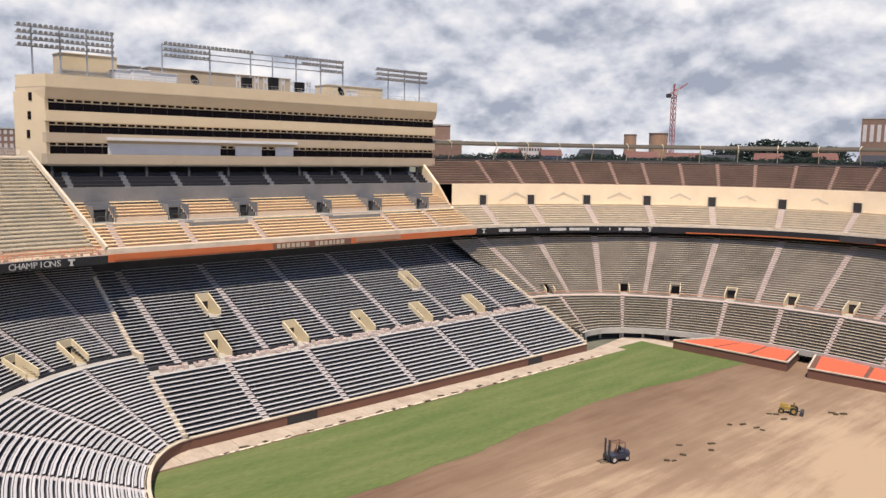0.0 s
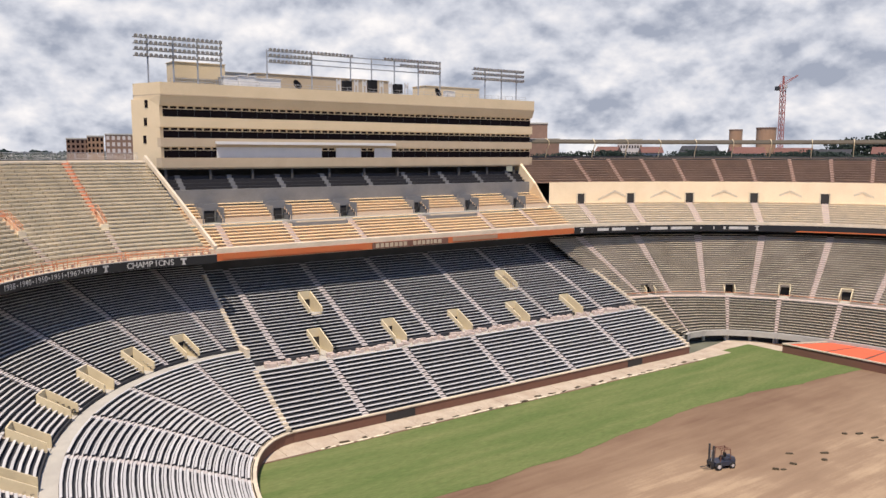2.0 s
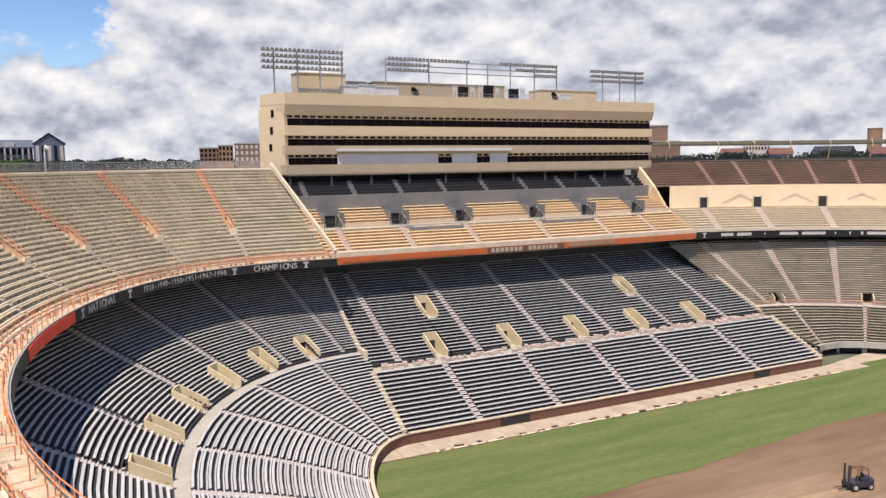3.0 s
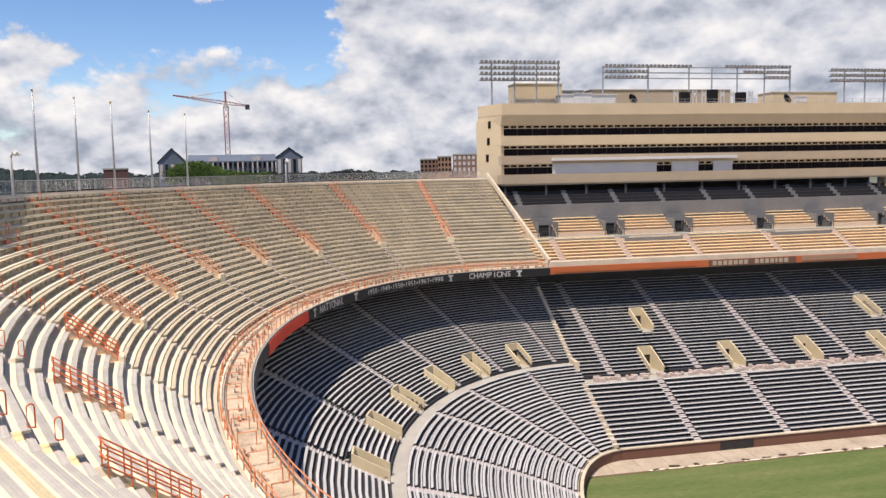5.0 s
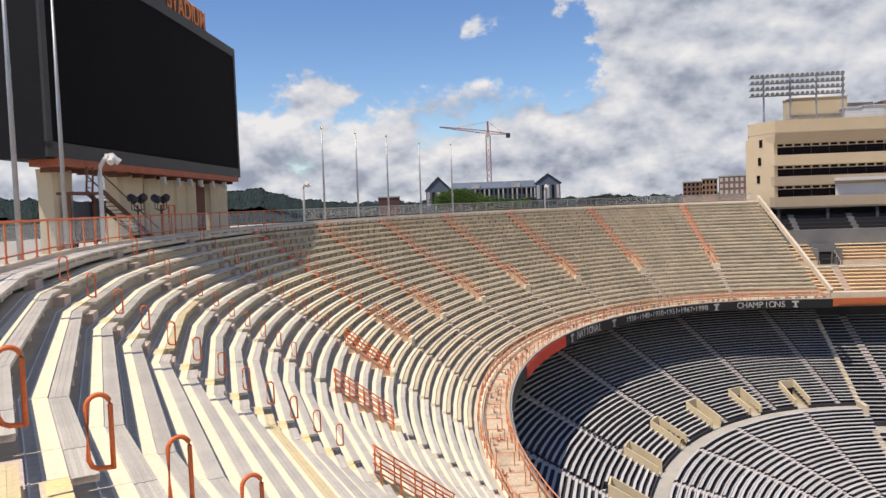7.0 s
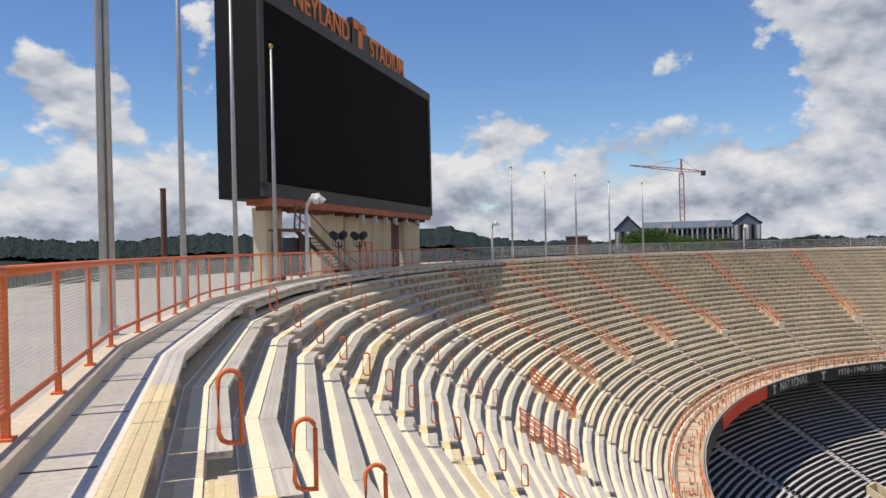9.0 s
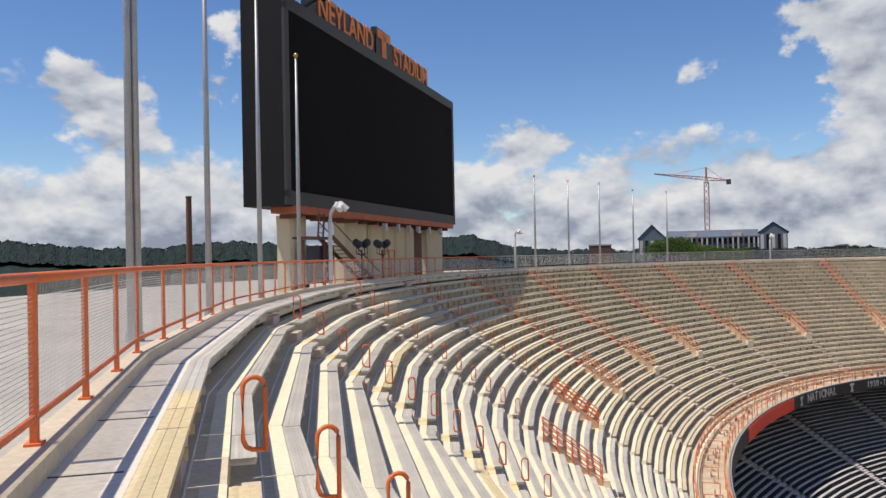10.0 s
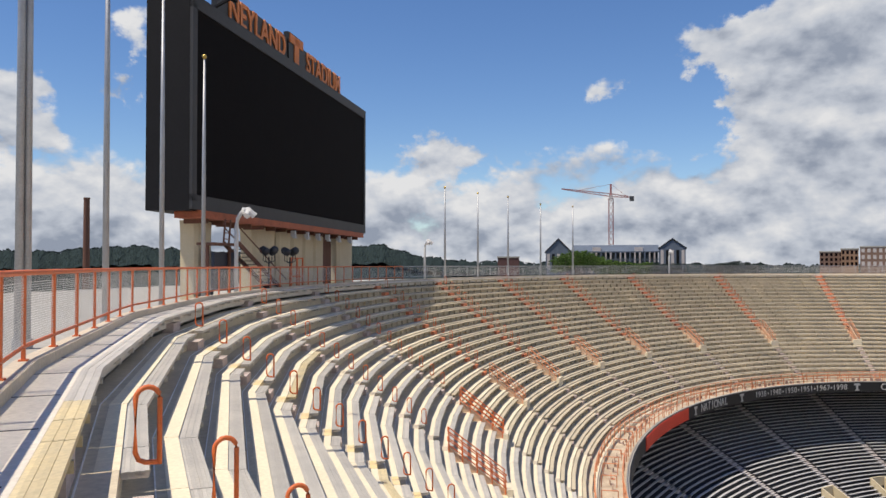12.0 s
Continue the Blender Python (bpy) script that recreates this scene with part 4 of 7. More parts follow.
def build_west():
    ys, marks = straight_columns(*WEST_Y, WEST_AISLES)
    xs = [-34.8 - 0.85 * i for i in range(NW_LOW + 1)]
    zs = [1.6 + 0.42 * i for i in range(NW_LOW)]
    C = straight_curves(xs, ys)
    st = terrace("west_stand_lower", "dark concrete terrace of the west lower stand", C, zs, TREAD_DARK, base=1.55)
    stand_benches(st, ALU_BRIGHT, C, zs, sections_of(marks, len(ys)), width=0.44)
    part("aisle_steps", stand_steps(C, zs, marks, 0.42), AISLE_PALE, st, kind="stuff")
    zw = 1.6 + 0.42 * NW_LOW
    xw = xs[-1]
    g = Geo().box((xw - 1.2, -0.2, zw - 0.1), (2.4, WEST_Y[1] - WEST_Y[0], 0.2))
    tagged(part("west_walkway", g, CONCRETE_GREY), "pale cluttered cross walkway of the west stand", "walkway", kind="structure")
    ys2, marks2, voms2 = mixed_columns(WEST_AISLES_UP, WEST_VOMS + WEST_VOMS_UP, 0.55, 1.2, WEST_Y[0], WEST_Y[1])
    xs2 = [xw - 2.4 - PITCH_W * i for i in range(NW_MID + 1)]
    zs2 = [zw + 0.6 + RISE_W * i for i in range(NW_MID)]
    C2 = straight_curves(xs2, ys2)
    cuts = [(a, b, 12, 18) if min(abs(ys2[a] + 1.2 - v) for v in WEST_VOMS_UP) < 0.1 else (a, b, 0, 6) for a, b in voms2]
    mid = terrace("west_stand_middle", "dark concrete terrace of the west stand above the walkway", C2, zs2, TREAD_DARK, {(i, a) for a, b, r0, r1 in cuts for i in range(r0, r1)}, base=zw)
    stand_benches(mid, ALU_BRIGHT, C2, zs2, sections_of(marks2, len(ys2)), width=0.30, back=0.02, voms=cuts)
    part("aisle_steps", stand_steps(C2, zs2, marks2, RISE_W), AISLE_PALE, mid, kind="stuff")
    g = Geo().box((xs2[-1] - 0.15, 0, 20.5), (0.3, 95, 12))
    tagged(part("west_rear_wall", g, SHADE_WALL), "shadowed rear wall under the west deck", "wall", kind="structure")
    # field wall, coping and tunnel mouths
    w = tagged(part("field_wall_west", Geo().box((-34.62, -0.2, 0.75), (0.36, WEST_Y[1] - WEST_Y[0], 1.5)), BRICKRED), "maroon field wall of the west stand", "wall", kind="structure")
    part("coping", Geo().box((-34.6, -0.2, 1.58), (0.55, WEST_Y[1] - WEST_Y[0], 0.16)), CONCRETE, w)
    # flat dark panels stand in for the shade of two tunnels
    for y, L in ((-25.5, 5.2), (27.0, 4.0)):
        part("tunnel_mouth", Geo().box((-34.42, y, 0.65), (0.06, L, 1.3)), DARK, w, "dark panel standing for a shaded tunnel mouth")
    # stair walls at both ends of the straight stand
    for y in WEST_Y:
        g = Geo()
        for i in range(NW_LOW):
            g.box((xs[i] - 0.42, y, zs[i] + 0.25), (0.86, 0.75, 0.62))
        for i in range(NW_MID - 6):
            # at the south end the wall also stands clear of the higher bowl rows
            x, top = xs2[i] - PITCH_W / 2, zs2[i] + 0.52
            if y < 0:
                top = max(top, ZW + 0.75 + max(0.0, -x - WALK_OUT[0]) * RISE_M * N_MID / (BACK_E[0] - WALK_OUT[0]))
            g.box((x, y, (zs2[i] - 0.1 + top) / 2), (PITCH_W + 0.04, 0.6, top - zs2[i] + 0.1))
        tagged(part("divider_wall", g, CONCRETE), "pale stepped dividing wall beside the stand", "wall", "dividing walls of the stands", kind="structure")
    return zw, xw


ZWW, XWW = build_west()
build_low_bowl()


def low_vomitory(at, ang, zf, length=4.6, width=2.3, slope=0.47):
    """A cream walled stair opening cut into the rows; ang points up the stand."""
    v = thing("lower_vomitory", "cream painted concrete vomitory walls in the lower stand", "vomitory", "lower stand vomitories", "structure", (*at, zf), ang)
    rise = slope * length
    for s in (-1, 1):
        y = s * width / 2
        prof = [(0, 0), (length, 0), (length, rise + 1.25), (0, 1.35)]
        g = Geo().loft([[(x, y - 0.1, z) for x, z in prof], [(x, y + 0.1, z) for x, z in prof]])
        part("side_wall", g, CREAM, v)
    g = Geo().box((length, 0, (2.1 + rise + 1.25) / 2), (0.2, width, rise + 1.25 - 2.1))
    part("lintel", g, CREAM, v)
    g = Geo()
    g.box((length + 0.9, 0, 1.05), (1.8, width - 0.2, 2.1))
    part("doorway", g, DARK, v, "dark block standing for a shaded doorway")
    part("floor", Geo().box((length / 2, 0, 0.02), (length, width, 0.1)), CONCRETE_GREY, v)


for y in WEST_VOMS:
    low_vomitory((XWW - 2.4, y), math.pi, ZWW + 0.02, length=4.6, slope=0.50)
for y in WEST_VOMS_UP:
    low_vomitory((XWW - 2.4 - PITCH_W * 12, y), math.pi, ZWW + 0.6 + RISE_W * 12 - 0.5, length=4.6, slope=0.50)
for th in MID_VOMS:
    p, n = ellipse(*WALK_OUT, th)
    low_vomitory(tuple(p), math.atan2(n[1], n[0]), ZW + 0.02, length=3.6, slope=0.56)


# ---- west upper deck under the press box ----
WD_Y0, WD_Y1 = -50.5, 33.4


def build_west_deck():
    L = WD_Y1 - WD_Y0
    yc = (WD_Y0 + WD_Y1) / 2
    aisles = [-42.2, -30.3, -17.4, -2.0, 12.3, 23.8]
    ys, marks = straight_columns(WD_Y0, WD_Y1, aisles)
    xs = [-59.0 - 0.82 * i for i in range(8)]
    zs = [25.0 + 0.45 * i for i in range(7)]
    C = straight_curves(xs, ys)
    d = terrace("west_deck_lower", "grey concrete terrace of the west upper deck", C, zs, DECK_PEACH, base=24.5)
    secs = sections_of(marks, len(ys))
    stand_benches(d, BENCH_YELLOW, C, zs, [q for k, q in enumerate(secs) if k not in (2, 4)], width=0.42, thick=0.12)
    # two shorter blocks end at a grey landing with a low wall
    stand_benches(d, BENCH_YELLOW, C[:6], zs[:5], [secs[2], secs[4]], width=0.42, thick=0.12)
    for k in (2, 4):
        y0, y1 = ys[secs[k][0]] + 0.6, ys[secs[k][1]] - 0.6
        g = Geo().box(((xs[5] + xs[7]) / 2, (y0 + y1) / 2, zs[5] + 0.2), (xs[5] - xs[7] - 0.05, y1 - y0, 1.0))
        part("landing", g, WALL_GREY_SHADE, d, "grey concrete landing")
        part("landing_kerb", Geo().box((xs[5] - 0.12, (y0 + y1) / 2, zs[5] + 0.8), (0.2, y1 - y0 - 1.0, 0.26)), CONCRETE, d)
    part("aisle_steps", stand_steps(C, zs, marks, 0.45), AISLE, d, kind="stuff")
    xa = xs[-1]
    g = Geo().box((xa - 0.6, yc, 28.1), (1.2, L, 0.3))
    part("cross_walkway", g, CONCRETE_GREY, d)
    xs2 = [xa - 1.2 - 0.8 * i for i in range(6)]
    zs2 = [29.0 + 0.46 * i for i in range(5)]
    doors = [-42.4, -30.1, -17.0, -0.7, 11.8, 24.7]
    ys2, marks2 = straight_columns(WD_Y0, WD_Y1, doors, 1.5)
    C2 = straight_curves(xs2, ys2)
    skip = {(i, a) for i in range(5) for a, b in marks2}
    u = terrace("west_deck_upper", "grey concrete upper rows of the west deck", C2, zs2, DECK_PEACH, skip, base=28.2)
    stand_benches(u, BENCH_YELLOW, C2, zs2, sections_of(marks2, len(ys2)), width=0.42, thick=0.12, trim=0.5)
    for y in doors:
        v = thing("deck_vomitory", "grey concrete vomitory with dark panel standing for a shaded opening in the west deck", "vomitory", "west deck vomitories", "structure", (xs2[0], y, 28.2))
        g = Geo()
        for s in (-1, 1):
            g.box((-2.0, s * 1.75, 1.3), (4.2, 0.18, 2.7))
        g.box((-2.6, 0, 2.6), (0.25, 3.4, 1.2))
        part("walls", g, WALL_GREY_SHADE, v)
        part("opening", Geo().box((-2.7, 0, 1.0), (0.2, 2.2, 2.0)), DARK, v, "dark panel standing for a shaded opening")
        g = Geo()
        for s in (-1, 1):
            g.tube([(0.1, s * 1.2, 0), (0.1, s * 1.2, 1.05)], 0.05, 5)
        g.tube([(0.1, -1.2, 1.05), (0.1, 1.2, 1.05)], 0.05, 5)
        part("railing", g, STEEL_DARK, v)
    xb = xs2[-1]
    g = Geo().box((xb - 0.4, yc, 32.2), (0.8, L, 3.0))
    tagged(part("suite_balcony_wall", g, WALL_GREY_SHADE), "grey concrete balcony wall below the suites", "wall", kind="structure")
    # suites: dark stepped seats, columns, rear wall and floor
    g = Geo()
    for i in range(5):
        g.box((xb - 1.6 - i * 0.9, yc, 33.0 + i * 0.3), (0.9, L - 1, 1.0 + i * 0.6))
    tagged(part("suite_seating", g, SUITE_SEAT), "dark stepped suite seating with the shade in its colour", "grandstand", kind="structure")
    g = Geo()
    for k in range(9):
        y = WD_Y0 + 5 + k * (L - 10) / 8
        for i in range(5):
            g.box((xb - 1.6 - i * 0.9, y, 33.1 + i * 0.3), (0.92, 0.9, 1.15 + i * 0.6))
    part("suite_stairs", g, WALL_GREY_SHADE, u)
    g = Geo()
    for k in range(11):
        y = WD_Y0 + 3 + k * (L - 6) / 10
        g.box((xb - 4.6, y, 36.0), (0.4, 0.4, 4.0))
    tagged(part("suite_columns", g, SHADE_WALL), "concrete columns of the suite level in painted shade", "column", kind="structure")
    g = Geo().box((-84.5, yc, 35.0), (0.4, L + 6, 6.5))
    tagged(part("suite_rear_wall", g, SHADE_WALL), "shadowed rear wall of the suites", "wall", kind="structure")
    # front parapet with the ribbon boards
    f = tagged(part("west_fascia", Geo().box((-58.4, yc, 24.2), (1.2, L, 1.5)), CONCRETE), "pale concrete front edge of the west deck", "parapet", kind="structure")
    part("underside", Geo().box((-66, yc, 23.0), (15.0, L, 0.4)), CONCRETE_GREY, f)
    part("ribbon_board", Geo().box((-57.72, yc, 23.55), (0.12, L - 0.4, 1.15)), RIBBON_ORANGE, f, "orange painted fascia board")
    # sloping cream stair wall where the curved deck ends
    g = Geo()
    a, b = Vector((-57.9, -45.0, 25.1)), Vector((-79.5, -49.5, 39.2))
    g.bar(a, b, 0.45, 0.7)
    tagged(part("end_wall", g, CONCRETE), "cream sloping end wall of the curved deck", "wall", kind="structure")


build_west_deck()


# ---- press box ----
PX, PY0, PY1 = -74.25, -48.2, 35.4


def build_press_box():
    pb = thing("press_box", "beige panelled press box with dark window bands over the stand", "building", at=(PX, 0, 37.4))
    q = lambda x, y, z: (x - PX, y, z - 37.4)

    def band(z0, z1, proud0, proud1, nm, mat, label="", y0=PY0, y1=PY1):
        """A band along the front that wraps the south end; proud is how far its foot and head stand out."""
        g = Geo()
        rings = []
        for (x, y, nx) in ((-86.0, y0 - 1.0, 0), (PX - 6.0, y0 - 2.5, 0.1), (PX, y0, 1), (PX, y1, 1), (PX - 12, y1 + 1.0, 0)):
            rings.append([q(x + nx * proud0, y, z0), q(x + nx * proud1, y, z1), q(x - 0.6, y, z1), q(x - 0.6, y, z0)])
        g.loft(rings)
        return part(nm, g, mat, pb, label)

    band(37.4, 39.1, 0.25, 0.25, "lower_band", BEIGE_DARK)
    band(40.95, 42.5, 0.15, 0.15, "middle_band", BEIGE_DARK)
    band(44.3, 46.05, 0.2, 0.2, "upper_band", BEIGE)
    band(47.95, 49.7, 0.1, 0.75, "brow", BEIGE, "flared beige brow")
    band(49.76, 51.75, 0.75, 0.75, "parapet", BEIGE, "beige parapet")
    band(49.62, 49.80, 0.80, 0.80, "drip_line", BEIGE_DARK)
    # end wall panels
    g = Geo()
    g.loft([[q(PX - 0.05, PY0 - 0.02, z), q(PX - 6.0, PY0 - 3.02, z), q(-86, PY0 - 1.0, z), q(-86, PY0 - 0.6, z), q(PX - 5.8, PY0 - 2.4, z), q(PX - 0.3, PY0 + 0.6, z)] for z in (37.5, 49.0)])
    part("end_wall", g, BEIGE, pb)
    for z, f in ((48.2, 0.45), (45.2, 0.5), (42.2, 0.55)):
        x, y = PX - 6.0 * f, PY0 - 3.0 * f
        part("slit_window", Geo().box(q(x, y - 0.02, z), (0.7, 0.14, 1.3), math.atan2(3.0, 6.0)), GLASS, pb)
    # windows: lower dark panes and a row of small square panes above each
    for z0, z1 in ((39.1, 40.95), (42.5, 44.3), (46.05, 47.95)):
        part("window_band", Geo().box(q(PX - 0.55, (PY0 + PY1) / 2, (z0 + z1) / 2), (0.3, PY1 - PY0 - 0.3, z1 - z0)), GLASS, pb, "dark tinted window band")
        zt = z1 - 0.55
        g = Geo()
        g.box(q(PX - 0.36, (PY0 + PY1) / 2, zt), (0.12, PY1 - PY0 - 0.3, 0.12))
        g.box(q(PX - 0.36, (PY0 + PY1) / 2, z1 - 0.05), (0.12, PY1 - PY0 - 0.3, 0.1))
        n = 58
        for k in range(n + 1):
            y = PY0 + 0.3 + k * (PY1 - PY0 - 0.6) / n
            g.box(q(PX - 0.36, y, (zt + z1) / 2), (0.13, 0.32, z1 - zt))
        part("window_frame", g, BEIGE, pb, "beige transom grid")
        for k in range(0, n + 1, 2):
            y = PY0 + 0.3 + k * (PY1 - PY0 - 0.6) / n
            part("mullion", Geo().box(q(PX - 0.39, y, (zt + z0) / 2), (0.05, 0.06, zt - z0)), STEEL_DARK, pb)
    # white boards over the lowest windows, and their ledge
    for y0, y1 in ((-38.5, -18.0), (-14.9, -9.4), (-6.3, -2.3)):
        part("white_board", Geo().box(q(PX - 0.1, (y0 + y1) / 2, 40.05), (0.16, y1 - y0, 1.95)), WHITE, pb, "white screen board")
    part("ledge", Geo().box(q(PX + 0.3, -20.3, 41.7), (1.0, 37.0, 0.5)), WHITE, pb, "grey ledge over the boards")
    # roof, soffit, rear
    part("roof", Geo().box(q(-83, (PY0 + PY1) / 2 + 3, 51.3), (16.5, PY1 - PY0 - 6.0, 0.4)), CONCRETE_GREY, pb)
    part("soffit", Geo().box(q(-80.5, (PY0 + PY1) / 2, 37.25), (12.6, PY1 - PY0 - 0.2, 0.3)), BEIGE_DARK, pb)
    part("rear_wall", Geo().box(q(-91.0, (PY0 + PY1) / 2 + 4, 40), (0.4, PY1 - PY0 - 8, 24)), BEIGE, pb)
    part("north_wall", Geo().box(q(-82.0, PY1 - 0.2, 44.4), (14.5, 0.4, 13.5)), BEIGE, pb)
    # penthouses
    for (x, y, z, sx, sy, sz, mat) in ((-84, -38.5, 53.7, 4, 9.5, 4.8, BEIGE), (-80.5, -29.5, 52.6, 3, 11.0, 2.3, WHITE), (-86, -33, 53.3, 3, 9, 3.6, CONCRETE_GREY), (-86, -12, 53.3, 4, 30, 3.8, BEIGE_DARK), (-85, 19, 53.0, 5, 15, 3.2, BEIGE), (-79, -31.0, 52.6, 2.5, 3.0, 2.6, WHITE)):
        part("penthouse", Geo().box(q(x, y, z), (sx, sy, sz)).box(q(x, y, z + sz / 2 + 0.06), (sx + 0.3, sy + 0.3, 0.12)), mat, pb)


build_press_box()


def light_rack(y0, y1, z0, rows, posts, x=-80.0, lamp_runs=None, gap=1.05):
    """A floodlight frame on the press box roof."""
    r = thing("floodlight_rack", "steel floodlight rack with rows of round lamps on the roof", "floodlights", "roof floodlight racks", at=(x, (y0 + y1) / 2, 51.5))
    q = lambda y, z, dx=0.0: (dx, y - (y0 + y1) / 2, z - 51.5)
    for y in posts:
        part("post", Geo().tube([q(y, 51.5), q(y, z0 + 0.2 + (rows - 1) * gap)], 0.16, 6), STEEL, r)
    for k in range(rows):
        z = z0 + k * gap
        part("beam", Geo().bar(q(y0, z), q(y1, z), 0.16, 0.2), STEEL, r)
    me = Geo()
    me.tube([(0.0, 0, 0.0), (0.35, 0, -0.12), (0.62, 0, -0.25)], [0.14, 0.26, 0.36], 8)
    lamp = me.mesh("lamp", STEEL)
    for k in range(rows):
        for a, b in (lamp_runs[k] if lamp_runs else [(y0, y1)]):
            n = max(1, int((b - a) / 0.80))
            for j in range(n):
                y = a + (j + 0.5) * (b - a) / n
                o = new("lamp", lamp)
                o.parent = r
                o.location = q(y, z0 + k * gap + 0.42)


light_rack(-50.6, -35.0, 56.5, 4, (-48.2, -43.8, -39.5, -35.2))
light_rack(-26.4, 13.8, 57.0, 3, (-26.3, -17.0, -8.4, -3.5, 2.0, 8.0, 13.7), lamp_runs=[[(-26.2, -17.2), (7.5, 13.6)], [(-26.2, -17.0), (3.0, 13.6)], [(-26.2, -8.0), (-1.0, 13.6)]])
light_rack(22.5, 37.5, 56.5, 3, (26.2, 31.0, 35.5))


# ---- north end ----
N_LOW_TOP = [161.5, 141.9, 128.8, 115.0, 102.2, 89.1, 76.0]
N_LOW_FOOT = [185.0, 157.6, 137.0, 119.0, 102.3, 86.7, 71.0]
N_MID_FOOT = [167.2, 157.4, 147.5, 135.2, 121.4, 108.2, 95.4, 83.0, 71.0]
N_MID_TOP = [158.0, 148.9, 139.0, 128.7, 117.9, 106.8, 94.5, 82.5, 70.5]
N_VOMS = [163.4, 140.7, 127.5, 114.3, 101.0, 88.7, 76.5]
N_DECK = [158.0, 149.5, 139.5, 128.7, 117.2, 105.0, 92.4, 80.0, 69.0]
N_UP = [156.2, 150.8, 145.4, 140.1, 133.9, 128.4, 122.2, 116.1, 110.0, 103.7, 97.5, 91.4, 85.0, 78.0, 70.0]


def north_columns(centres, start, end=62.0, half=0.55):
    cols, marks, prev = [start], [], start
    for a in centres:
        cols.append((prev + a) / 2)
        marks.append((len(cols), len(cols) + 1))
        cols += [a + half, a - half]
        prev = a - half
    return np.array(cols + [end]), marks


NC_LT, NM_L = north_columns(N_LOW_TOP, 176.0)
NC_LF, _ = north_columns(N_LOW_FOOT, 192.0)
N_VOM_TOP = list(np.interp(N_VOMS, [62.0] + N_MID_FOOT[::-1] + [175.0], [62.0] + N_MID_TOP[::-1] + [163.0]))
NC_MF, NM_M, NV_M = mixed_columns(N_MID_FOOT, N_VOMS, 0.55, 1.15, 175.0, 62.0)
NC_MT, _, _ = mixed_columns(N_MID_TOP, N_VOM_TOP, 0.55, 0.9, 163.0, 62.0)
NC_D, NM_D = north_columns(N_DECK, 163.4)
NC_U, NM_U = north_columns(N_UP, 165.6, half=0.28)


def n_curve(key, off=0.0, cols=None):
    return ellipse(*key, NC_D if cols is None else cols, off)[0]


N_FRONT, N_WALK, N_LOWF, N_BACK = (59.5, 80.0, 8.0), (54.0, 40.0, 42.0), (40.0, 19.0, 52.0), (72.0, 96.0, 8.0)


# scale about the eye, fitted to the camera's view
EYE_SCALE = 1.05


def scale_from_eye(top, by=1.066):
    """Pushes a deck out by scaling about the eye, so it still fits the camera's view."""
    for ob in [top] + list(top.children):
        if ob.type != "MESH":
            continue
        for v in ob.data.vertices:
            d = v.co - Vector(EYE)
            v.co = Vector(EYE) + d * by


